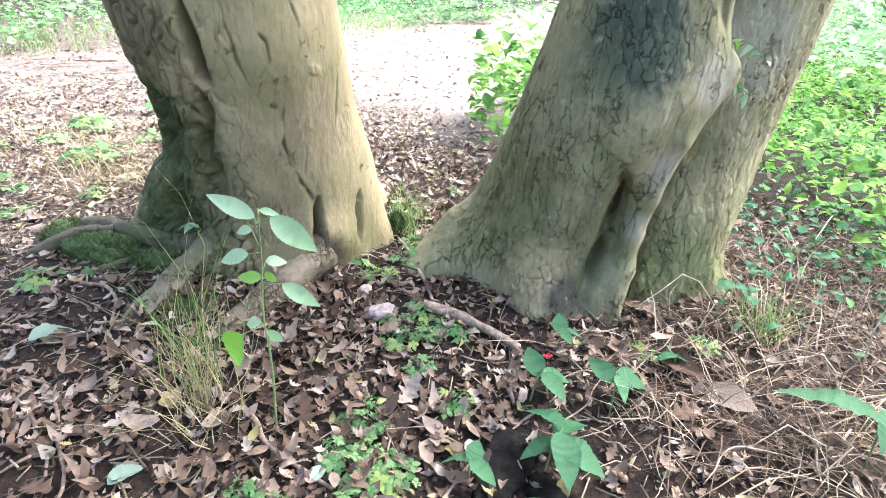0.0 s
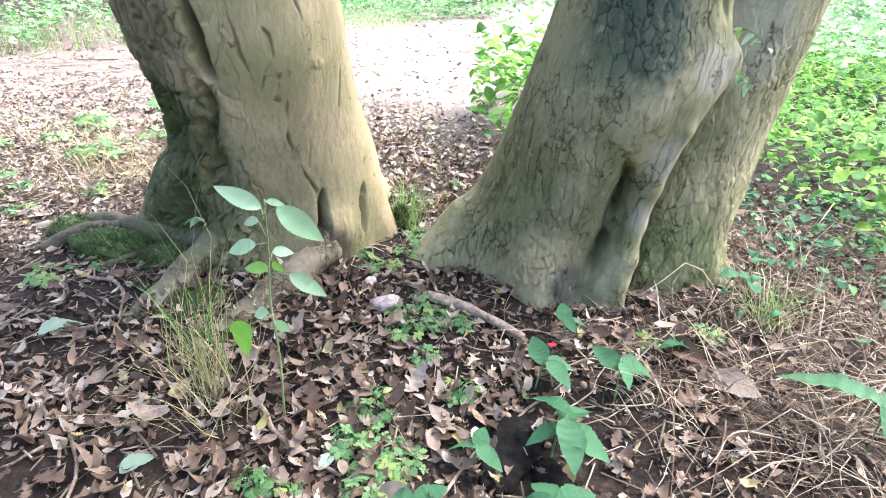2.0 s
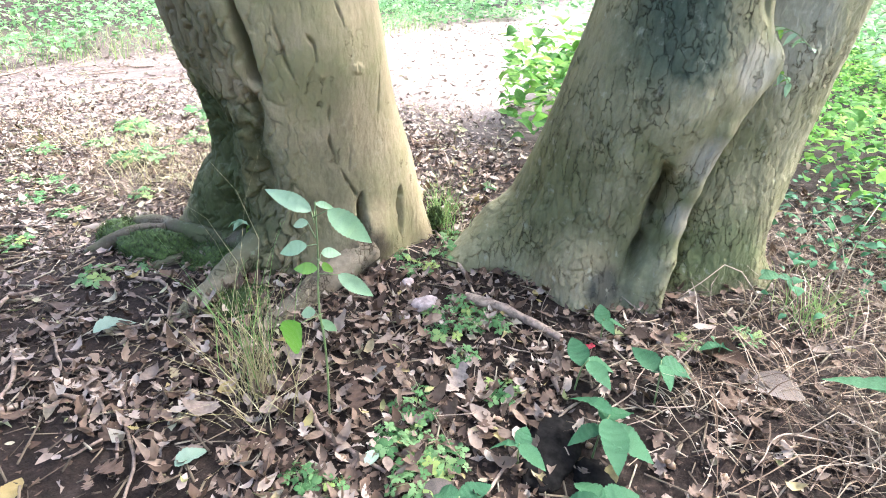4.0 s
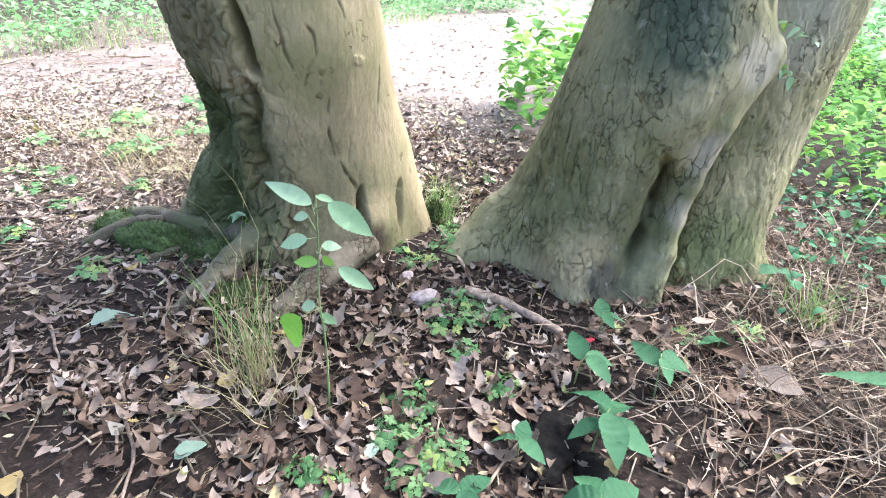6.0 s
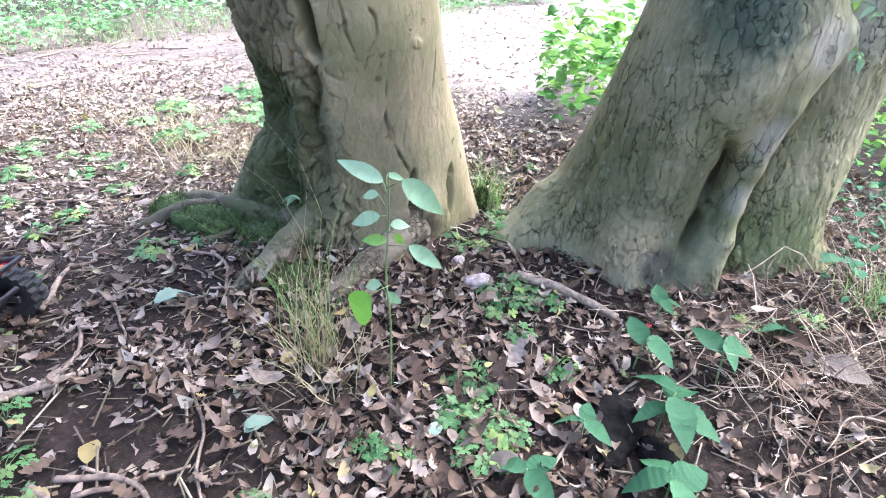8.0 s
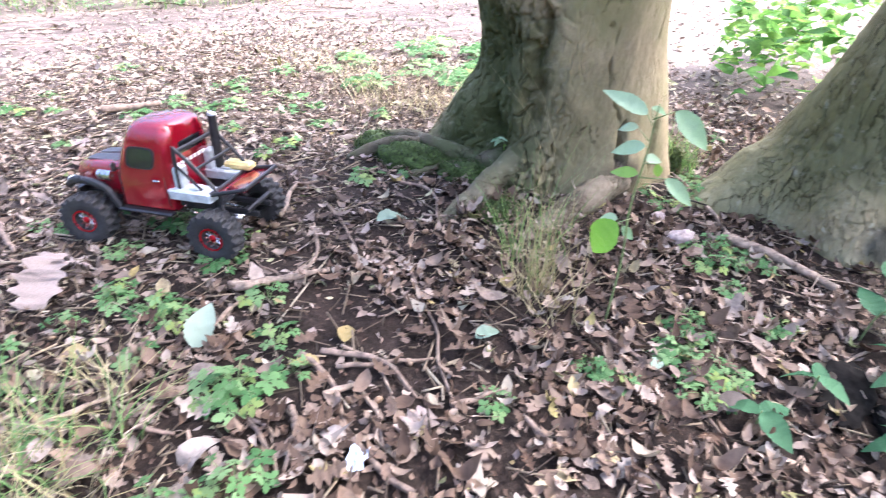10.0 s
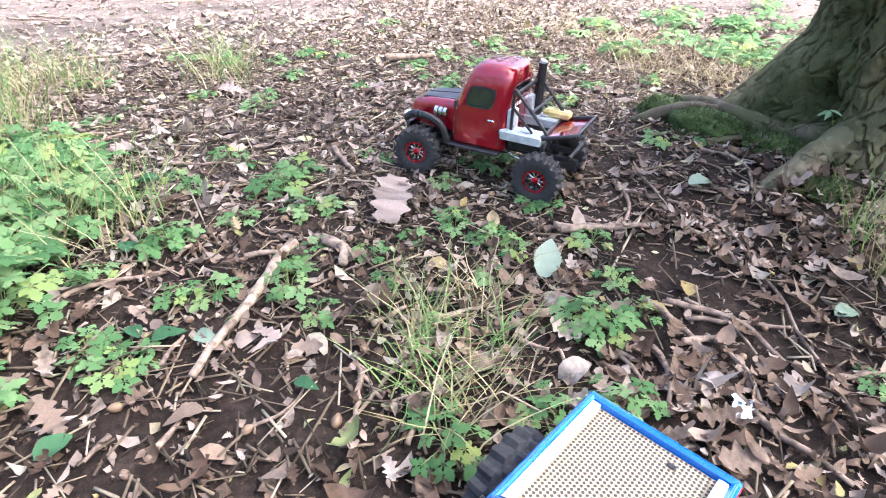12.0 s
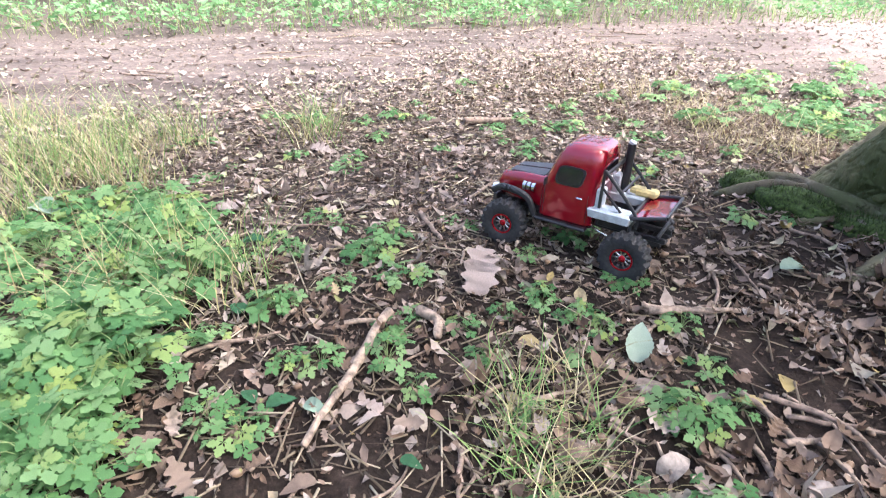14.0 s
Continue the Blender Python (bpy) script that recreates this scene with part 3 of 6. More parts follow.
def blades(name, bases, heights, lean, width, mat, label, category, parent=None, bend=0.5, rows=5):
    """Grass or straw: bent tapering ribbons with a fold."""
    n = len(bases)
    yaw = R.uniform(0, 2 * np.pi, n)
    V, F = [], []
    s = np.linspace(0, 1, rows)
    for i in range(n):
        out = lean[i] * heights[i] * (s * 0.4 + bend * s * s)
        up = heights[i] * np.sqrt(np.clip(1 - (lean[i] * (0.4 * 0 + bend * s)) ** 2 * 0.6, 0.05, 1)) * s
        bow = heights[i] * (R.normal(0, 0.22) * s * s + R.normal(0, 0.05) * np.sin(s * 7))
        cx, cy = bases[i, 0] + out * np.cos(yaw[i]) - bow * np.sin(yaw[i]), bases[i, 1] + out * np.sin(yaw[i]) + bow * np.cos(yaw[i])
        w = width[i] * (1 - 0.9 * s)
        px, py = -np.sin(yaw[i]) * w, np.cos(yaw[i]) * w
        o = len(V)
        for k in range(rows):
            V.append((cx[k] + px[k], cy[k] + py[k], bases[i, 2] + up[k]))
            V.append((cx[k], cy[k], bases[i, 2] + up[k] - w[k] * 0.5))
            V.append((cx[k] - px[k], cy[k] - py[k], bases[i, 2] + up[k]))
            if k:
                a = o + 3 * (k - 1)
                F += [(a, a + 1, a + 4, a + 3), (a + 1, a + 2, a + 5, a + 4)]
    ob = mesh_ob(name, np.array(V), F, mat, parent, "" if parent else label)
    return ob if parent else tagged(ob, label, category, kind="stuff")


def left_zone(p):
    """Flaky bark along the old wound and round the foot, smooth elsewhere."""
    dist, where = near_line(p, [(-0.46, 1.36, 0.85), (-0.46, 1.39, 0.62), (-0.45, 1.42, 0.45), (-0.46, 1.43, 0.28), (-0.47, 1.42, 0.08)])
    foot = 0.75 * (1 - ease(p[:, 2], 0.15, 0.40)) * ease(vnoise(p * 9, 301), 0.32, 0.6) * (1 - ease(p[:, 0], -0.25, -0.12))
    flank, where = near_line(p, [(-0.62, 1.46, 0.80), (-0.60, 1.48, 0.45), (-0.64, 1.50, 0.08)])
    return np.clip(np.exp(-(dist / 0.13) ** 2) * (0.7 + 0.6 * vnoise(p * 7, 302)) + 0.8 * np.exp(-(flank / 0.10) ** 2) * vnoise(p * 8, 304) + foot, 0, 1)


def right_zone(p):
    """Cracked plates all over but for the smooth ridge and the callus beside the hollow."""
    dist, where = near_line(p, [(0.72, 1.62, 0.80), (0.742, 1.619, 0.632), (0.68, 1.60, 0.44), (0.625, 1.60, 0.27), (0.555, 1.51, 0.05)])
    worn, where = near_line(p, [(0.53, 1.53, 0.30), (0.48, 1.50, 0.05)])
    return np.clip(0.35 + 0.75 * vnoise(p * 5, 303), 0, 1) * (1 - np.exp(-(dist / 0.07) ** 2)) * (1 - 0.7 * np.exp(-(worn / 0.05) ** 2))


tree_left = thing("tree", Matrix(), "thick tree with smooth tan bark, cracks and a mossy root flare", "tree", "trees beside the track")
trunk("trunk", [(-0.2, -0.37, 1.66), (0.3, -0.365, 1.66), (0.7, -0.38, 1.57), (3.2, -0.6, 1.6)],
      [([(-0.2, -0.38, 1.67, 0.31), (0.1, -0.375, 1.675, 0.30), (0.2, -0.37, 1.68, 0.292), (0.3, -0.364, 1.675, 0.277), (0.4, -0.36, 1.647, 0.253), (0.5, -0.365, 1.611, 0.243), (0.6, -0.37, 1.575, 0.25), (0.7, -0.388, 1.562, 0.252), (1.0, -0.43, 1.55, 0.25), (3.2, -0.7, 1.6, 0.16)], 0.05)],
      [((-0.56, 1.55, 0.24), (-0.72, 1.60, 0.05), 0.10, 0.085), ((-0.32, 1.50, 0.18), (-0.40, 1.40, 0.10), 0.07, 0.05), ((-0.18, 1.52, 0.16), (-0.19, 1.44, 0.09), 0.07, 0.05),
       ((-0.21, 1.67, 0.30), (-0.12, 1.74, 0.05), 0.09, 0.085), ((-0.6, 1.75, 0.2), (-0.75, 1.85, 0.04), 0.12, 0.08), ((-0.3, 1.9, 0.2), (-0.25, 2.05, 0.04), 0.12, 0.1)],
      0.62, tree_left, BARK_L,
      [([(-0.36, 1.31, 0.80), (-0.334, 1.319, 0.664), (-0.326, 1.334, 0.587), (-0.316, 1.351, 0.551)], 0.011, -0.06),
       ([(-0.50, 1.40, 0.62), (-0.47, 1.414, 0.50), (-0.476, 1.441, 0.416), (-0.481, 1.458, 0.326), (-0.492, 1.437, 0.20)], 0.030, -0.060),
       ([(-0.50, 1.43, 0.28), (-0.50, 1.42, 0.18), (-0.49, 1.41, 0.10)], 0.045, -0.09),
       ([(-0.40, 1.34, 0.62), (-0.40, 1.37, 0.50), (-0.39, 1.387, 0.426), (-0.41, 1.40, 0.33), (-0.42, 1.40, 0.24)], 0.018, 0.020),
       ([(-0.29, 1.35, 0.60), (-0.301, 1.397, 0.433), (-0.292, 1.407, 0.322), (-0.323, 1.389, 0.20)], 0.045, 0.020),
       ([(-0.36, 1.37, 0.42), (-0.363, 1.402, 0.315), (-0.37, 1.40, 0.20)], 0.022, -0.030),
       ([(-0.221, 1.377, 0.73), (-0.225, 1.381, 0.674), (-0.205, 1.391, 0.649), (-0.207, 1.395, 0.61), (-0.223, 1.385, 0.577)], 0.0029, -0.013),
       ([(-0.198, 1.428, 0.52), (-0.201, 1.432, 0.456), (-0.209, 1.435, 0.423), (-0.199, 1.448, 0.38)], 0.0029, -0.013),
       ([(-0.273, 1.34, 0.74), (-0.265, 1.345, 0.674), (-0.256, 1.358, 0.617), (-0.248, 1.365, 0.58)], 0.0027, -0.012),
       ([(-0.19, 1.455, 0.35), (-0.182, 1.465, 0.32), (-0.166, 1.48, 0.283), (-0.17, 1.49, 0.23)], 0.0032, -0.014),
       ([(-0.175, 1.43, 0.76), (-0.171, 1.438, 0.728), (-0.16, 1.449, 0.68)], 0.0027, -0.012),
       ([(-0.305, 1.381, 0.41), (-0.295, 1.381, 0.352), (-0.296, 1.389, 0.29)], 0.0036, -0.015),
       ([(-0.12, 1.565, 0.58), (-0.123, 1.561, 0.55), (-0.127, 1.55, 0.45)], 0.0027, -0.012),
       ([(-0.17, 1.46, 0.46), (-0.169, 1.472, 0.394), (-0.175, 1.468, 0.35)], 0.0027, -0.012),
       ([(-0.36, 1.34, 0.56), (-0.345, 1.351, 0.538), (-0.338, 1.364, 0.495), (-0.364, 1.381, 0.437), (-0.383, 1.384, 0.388), (-0.405, 1.388, 0.30)], 0.010, -0.03),
       ([(-0.43, 1.37, 0.54), (-0.445, 1.39, 0.47), (-0.43, 1.392, 0.42)], 0.008, -0.035),
       ([(-0.493, 1.43, 0.30), (-0.50, 1.45, 0.224), (-0.494, 1.45, 0.14)], 0.018, -0.06),
       ([(-0.152, 1.49, 0.28), (-0.142, 1.47, 0.23), (-0.140, 1.449, 0.13)], 0.009, -0.15),
       ([(-0.078, 1.613, 0.293), (-0.08, 1.60, 0.22), (-0.084, 1.595, 0.12)], 0.009, -0.06),
       ([(-0.145, 1.485, 0.60), (-0.142, 1.478, 0.575)], 0.018, 0.007), ([(-0.144, 1.48, 0.60), (-0.142, 1.478, 0.577)], 0.006, -0.006)],
      0.010, 100, 0.05, (0.034, 0.017, 0.014), left_zone)

tree_right = thing("tree", Matrix(), "leaning twin-stemmed tree with grey-green cracked bark and a burl", "tree", "trees beside the track")
trunk("trunk", [(-0.2, 0.50, 1.88), (0.2, 0.53, 1.87), (0.6, 0.63, 1.84), (0.9, 0.68, 1.84), (3.2, 1.1, 1.85)],
      [([(-0.2, 0.36, 1.86, 0.31), (0.0, 0.365, 1.85, 0.300), (0.1, 0.385, 1.82, 0.268), (0.2, 0.42, 1.795, 0.245), (0.3, 0.45, 1.775, 0.228), (0.4, 0.48, 1.745, 0.220), (0.5, 0.515, 1.725, 0.222), (0.6, 0.544, 1.72, 0.222), (0.7, 0.545, 1.716, 0.19), (0.85, 0.56, 1.71, 0.17), (3.2, 0.8, 1.7, 0.12)], 0.02),
       ([(-0.2, 0.64, 1.85, 0.26), (0.0, 0.65, 1.86, 0.245), (0.2, 0.69, 1.89, 0.225), (0.4, 0.735, 1.93, 0.215), (0.6, 0.775, 1.94, 0.205), (0.8, 0.82, 1.94, 0.19), (3.2, 1.4, 2.0, 0.12)], 0.012)],
      [((0.20, 1.72, 0.12), (0.07, 1.63, 0.0), 0.10, 0.07), ((0.40, 1.60, 0.10), (0.44, 1.54, -0.02), 0.10, 0.09), ((0.80, 1.8, 0.1), (0.90, 1.78, -0.02), 0.08, 0.07),
       ((0.66, 1.65, 0.655), (0.715, 1.655, 0.625), 0.075, 0.05), ((0.55, 1.6, 0.14), (0.57, 1.55, -0.02), 0.05, 0.05),
       ((0.725, 1.635, 0.63), (0.665, 1.588, 0.489), 0.034, 0.027, 0.022), ((0.665, 1.588, 0.489), (0.630, 1.592, 0.346), 0.027, 0.025, 0.02), ((0.630, 1.592, 0.346), (0.612, 1.59, 0.25), 0.025, 0.025, 0.02),
       ((0.612, 1.59, 0.25), (0.605, 1.57, 0.16), 0.025, 0.027, 0.02), ((0.605, 1.57, 0.16), (0.575, 1.53, -0.02), 0.027, 0.038, 0.02)],
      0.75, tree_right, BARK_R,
      [([(0.54, 1.535, 0.44), (0.567, 1.555, 0.365), (0.566, 1.57, 0.275), (0.552, 1.565, 0.20), (0.53, 1.55, 0.137), (0.512, 1.535, 0.08)], 0.020, -0.11),
       ([(0.755, 1.66, 0.62), (0.71, 1.65, 0.50), (0.68, 1.66, 0.40), (0.66, 1.66, 0.30), (0.65, 1.65, 0.20), (0.635, 1.62, 0.06)], 0.018, -0.11),
       ([(0.68, 1.58, 0.95), (0.70, 1.60, 0.80), (0.715, 1.61, 0.70)], 0.02, -0.03),
       ([(0.47, 1.50, 0.40), (0.485, 1.51, 0.28), (0.465, 1.50, 0.14), (0.45, 1.49, 0.05)], 0.02, 0.018),
       ([(0.40, 1.53, 0.75), (0.33, 1.56, 0.50), (0.26, 1.62, 0.28), (0.2, 1.62, 0.1)], 0.016, -0.018),
       ([(0.30, 1.56, 0.34), (0.24, 1.60, 0.18), (0.18, 1.60, 0.05)], 0.03, 0.014)],
      0.014, 200, 0.04, (0.030, 0.0045, 0.004), right_zone)


def root(tree, points, radii, seed, bark=ROOT_BARK):
    line = smooth_line(points, 28)
    rad = np.interp(np.linspace(0, 1, 28), np.linspace(0, 1, len(radii)), radii)
    V, F = tube(line, rad, 14, 0.014, seed)
    return mesh_ob("root", V, F, bark, tree)


root(tree_left, [(-0.40, 1.43, 0.14), (-0.53, 1.46, 0.105), (-0.66, 1.465, 0.115), (-0.79, 1.48, 0.122), (-0.91, 1.50, 0.085), (-1.00, 1.53, 0.03)], [0.05, 0.032, 0.026, 0.024, 0.022, 0.012], 1, SHADED_MOSSY_ROOT)
root(tree_left, [(-0.38, 1.44, 0.16), (-0.43, 1.36, 0.125), (-0.455, 1.28, 0.09), (-0.49, 1.19, 0.045), (-0.52, 1.12, 0.0)], [0.055, 0.036, 0.031, 0.028, 0.022], 2)
root(tree_left, [(-0.16, 1.50, 0.13), (-0.195, 1.40, 0.095), (-0.24, 1.31, 0.06), (-0.28, 1.22, 0.03), (-0.31, 1.15, -0.01)], [0.055, 0.040, 0.036, 0.032, 0.026], 3)
root(tree_left, [(-0.74, 1.46, 0.12), (-0.82, 1.42, 0.115), (-0.90, 1.39, 0.08), (-0.98, 1.37, 0.03)], [0.02, 0.022, 0.02, 0.012], 4, SHADED_MOSSY_ROOT)
root(tree_left, [(-0.52, 1.44, 0.10), (-0.62, 1.39, 0.085), (-0.71, 1.34, 0.06), (-0.80, 1.31, 0.02)], [0.022, 0.016, 0.014, 0.008], 5, SHADED_MOSSY_ROOT)
root(tree_left, [(-0.60, 1.47, 0.11), (-0.72, 1.53, 0.10), (-0.84, 1.58, 0.06), (-0.94, 1.63, 0.01)], [0.020, 0.017, 0.014, 0.008], 6, SHADED_MOSSY_ROOT)

# boughs and crowns out of view, added to shade the ground, densest at the right
for tree, top, seed in ((tree_left, (-0.7, 1.6, 3.1), 31), (tree_right, (0.8, 1.7, 3.1), 32), (tree_right, (1.4, 2.0, 3.1), 33)):
    rr = np.random.default_rng(seed)
    ends = []
    for k in range(5):
        a = 2 * math.pi * k / 5 + rr.uniform(-0.4, 0.4)
        e = (top[0] + 1.9 * math.cos(a) + (0.7 if tree is tree_right else 0.3), top[1] + 1.9 * math.sin(a) - 0.5, top[2] + rr.uniform(0.7, 1.8))
        V, F = tube(smooth_line([(top[0], top[1], top[2] - 0.3), (top[0] + 0.7 * math.cos(a), top[1] + 0.7 * math.sin(a), top[2] + 0.6), e], 10), np.linspace(0.1, 0.02, 10), 8)
        mesh_ob("bough", V, F, BARK_L if tree is tree_left else BARK_R, tree)
        ends.append(e)
    n = {31: 160, 32: 1150, 33: 3400}[seed]
    c = np.array(ends)[rr.integers(0, 5, n)] + rr.normal(0, 0.55, (n, 3)) * np.array([1.1, 1.1, 0.5])
    ob = scatter("crown", [leaf_shape("ovate", 4)], c, rr.uniform(0, 6.3, n), rr.normal(0, 0.5, n), rr.uniform(0.09, 0.16, n), rr.normal(0, 0.3, n), CROWN, "", "")
    ob.parent = tree
    del ob["kind"]

# ---- leaf litter ----
def strewn(n, x0, x1, y0, y1, keep=None):
    """Points strewn over a patch whose rim is thin and uneven."""
    x, y = R.uniform(x0, x1, n), R.uniform(y0, y1, n)
    rim = np.minimum(np.minimum(x - x0, x1 - x), np.minimum(y - y0, y1 - y))
    k = rim > 1.1 * fbm(np.stack([x * 1.3, y * 1.3, 0 * x], 1), 3, 88) * R.random(n) ** 0.5
    x, y = x[k], y[k]
    if keep is not None:
        k = keep(x, y)
        x, y = x[k], y[k]
    return np.stack([x, y, ground_height(x, y)], 1)


def clear_of_trunks(x, y):
    return (np.hypot(x + 0.37, y - 1.67) > 0.3) & (np.hypot(x - 0.38, y - 1.83) > 0.27) & (np.hypot(x - 0.68, y - 1.88) > 0.22)


def off_track(x, y):
    return x - (-4.75 + 0.53 * y)


def damp_shade(x, y):
    """Bare moist soil round the foot of the tree, and spots bared to stand for shade."""
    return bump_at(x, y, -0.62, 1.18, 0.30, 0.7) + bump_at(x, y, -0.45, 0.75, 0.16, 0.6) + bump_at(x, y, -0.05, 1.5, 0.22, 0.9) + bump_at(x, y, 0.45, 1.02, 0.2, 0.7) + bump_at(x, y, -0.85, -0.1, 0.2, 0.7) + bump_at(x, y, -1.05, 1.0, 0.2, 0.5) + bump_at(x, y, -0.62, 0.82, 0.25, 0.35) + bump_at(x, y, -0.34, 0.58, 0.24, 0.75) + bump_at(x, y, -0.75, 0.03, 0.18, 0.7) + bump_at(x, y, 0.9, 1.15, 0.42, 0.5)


OVATE, OAK, ROUND, LANCE = leaf_shape("ovate", 4), leaf_shape("oak", 10), leaf_shape("round", 4), leaf_shape("lance", 3)
p = np.concatenate([strewn(36000, -3.0, 2.3, -1.3, 3.2, clear_of_trunks), strewn(6500, -1.0, 1.0, -0.1, 1.9, clear_of_trunks)])
keep = fbm(p * np.array([5.5, 5.5, 0]), 3, 77) + R.normal(0, 0.07, len(p)) - 0.2 * damp_shade(p[:, 0], p[:, 1]) - 0.06 * np.clip((3.0 - off_track(p[:, 0], p[:, 1])) / 1.0, 0, 1) - 0.10 * np.clip((0.2 - p[:, 1]) / 0.3, 0, 1) > 0.34
keep &= R.random(len(p)) > 0.55 * ease(p[:, 0], 0.5, 0.85)
keep &= R.random(len(p)) > 0.45 * ease(-p[:, 0], 0.45, 0.95) * ease(2.2 - p[:, 1], 0.0, 0.8)
p = p[keep]
n = len(p)
fineness = 1 - 0.36 * ease(-p[:, 0], 0.4, 0.95)
scatter("leaf_litter", [leaf_shape("ovate", 5), OAK, leaf_shape("lance", 4), leaf_shape("lance", 4)], p + np.array([0, 0, 0.003]) + R.uniform(0, 0.012, (n, 1)) * np.array([0, 0, 1]), R.uniform(0, 6.3, n), R.normal(0, 0.35, n), np.clip(R.lognormal(-3.66, 0.45, n) * fineness, 0.008, 0.055), R.normal(0.3, 1.0, n), DEAD_LEAF, "brown, tan and pinkish dead leaves strewn over the soil", "leaf litter", ragged=0.07)
p = strewn(3000, -1.9, 1.5, -0.7, 1.7, lambda x, y: clear_of_trunks(x, y) & (R.random(len(x)) > 0.8 * damp_shade(x, y)) & (R.random(len(x)) > 0.5 * ease(-x, 0.45, 0.95) + 0.6 * ease(x, 0.5, 0.85)))
n = len(p)
scatter("oak_litter", [leaf_shape("oak", 20), leaf_shape("oak", 17), leaf_shape("ovate", 8)], p + R.uniform(0.004, 0.02, (n, 1)) * np.array([0, 0, 1]), R.uniform(0, 6.3, n), R.normal(0, 0.4, n), np.clip(R.lognormal(-3.3, 0.32, n) * (1 - 0.2 * ease(-p[:, 0], 0.4, 0.95)), 0.02, 0.075), R.normal(0.15, 0.9, n), OAK_DEAD, "curled lobed oak leaves, tan and pinkish brown, on the soil", "leaf litter", ragged=0.06)
p = strewn(29000, -6.8, 1.4, -2.2, 10.2, lambda x, y: (np.abs(off_track(x, y)) < 1.9) | ((off_track(x, y) > 0) & ((x < -2.3) | (y > 2.6))))
n = len(p)
scatter("track_litter", [leaf_shape("ovate", 3), leaf_shape("lance", 3)], p, R.uniform(0, 6.3, n), R.normal(0, 0.2, n), np.clip(R.lognormal(-3.5, 0.4, n), 0.012, 0.08), R.normal(0.1, 0.5, n), PALE_DEAD, "dry pale leaves trodden into the earth track", "leaf litter", ragged=0.2)

p = strewn(50000, -2.7, 2.0, -1.1, 2.9, lambda x, y: clear_of_trunks(x, y) & (R.random(len(x)) > 0.45 * damp_shade(x, y)))
n = len(p)
scatter("leaf_crumbs", [leaf_shape("lance", 2), leaf_shape("round", 2)], p, R.uniform(0, 6.3, n), R.normal(0, 0.5, n), np.clip(R.lognormal(-4.4, 0.5, n), 0.004, 0.03), R.normal(0.2, 0.8, n), OAK_DEAD, "broken crumbs of dead leaves on dark soil", "leaf litter", 0.003, 0.18)

# pale dusty leaves that also brighten this ground in place of stronger skylight
p = strewn(32000, -3.6, 0.5, -0.9, 3.9, lambda x, y: clear_of_trunks(x, y) & (R.random(len(x)) < np.clip(2.1 - 0.5 * off_track(x, y) + 0.12 * np.clip(y - 1.5, 0, 2), 0.05, 0.95)))
n = len(p)
scatter("dusty_litter", [leaf_shape("ovate", 3), leaf_shape("lance", 3)], p, R.uniform(0, 6.3, n), R.normal(0, 0.3, n), np.clip(R.lognormal(-3.6, 0.42, n), 0.010, 0.07), R.normal(0.15, 0.6, n), PALE_DEAD, "dusty pale leaves, lightened as under open sky, between track and trees", "leaf litter", 0.008, 0.15)

p = strewn(26000, -6.0, 8.0, -6.0, 9.0, lambda x, y: (off_track(x, y) > 1.5) & ((x > 1.7) | (y < -0.7)) & (R.random(len(x)) < 1.15 - 0.11 * np.hypot(x, y - 1)))
n = len(p)
scatter("woodland_litter", [leaf_shape("ovate", 2), leaf_shape("lance", 2)], p, R.uniform(0, 6.3, n), R.normal(0, 0.15, n), np.clip(R.lognormal(-3.3, 0.4, n), 0.015, 0.08), R.normal(0.1, 0.3, n), DEAD_LEAF, "brown dead leaves thinning out under the trees", "leaf litter", 0.004, 0.1)

# twig crumbs
p = strewn(22000, -2.9, 1.6, -1.0, 2.6, lambda x, y: clear_of_trunks(x, y) & (R.random(len(x)) < 0.5 + 0.5 * ease(-x, 0.3, 0.9)))
V, F = [], []
for x, y, z in p:
    L, r, a, t = R.gamma(1.5, 0.012) + 0.005, R.uniform(0.0008, 0.0026), R.uniform(0, 6.3), R.normal(0, 0.15)
    d = np.array([math.cos(a), math.sin(a), t])
    u = np.array([-math.sin(a), math.cos(a), 0]) * r
    w = np.array([0, 0, r])
    o = len(V)
    c = np.array([x, y, z + 0.006 + R.uniform(0, 0.008)])
    for e in (-1, 1):
        for q in (u, w, -u, -w):
            V.append(c + d * L * e + q)
    F += [(o + k, o + (k + 1) % 4, o + 4 + (k + 1) % 4, o + 4 + k) for k in range(4)] + [(o + 3, o + 2, o + 1, o), (o + 4, o + 5, o + 6, o + 7)]
tagged(mesh_ob("twig_litter", np.array(V), F, TWIGS), "broken brown twigs and bark crumbs on the soil", "twigs", kind="stuff")

# ---- undergrowth further off ----
def thicket(name, n, x0, x1, y0, y1, keep, hi, size, shapes, mat, label):
    q = strewn(n, x0, x1, y0, y1, keep)
    hmap = fbm(q * np.array([1.6, 1.6, 0]), 3, len(name)) * 1.5
    q[:, 2] += R.uniform(0.03, 1, len(q)) ** 0.7 * hi * hmap
    m = len(q)
    return scatter(name, shapes, q, R.uniform(0, 6.3, m), R.normal(0.1, 0.35, m), R.uniform(size[0], size[1], m), R.normal(-0.2, 0.25, m), mat, label, "undergrowth")


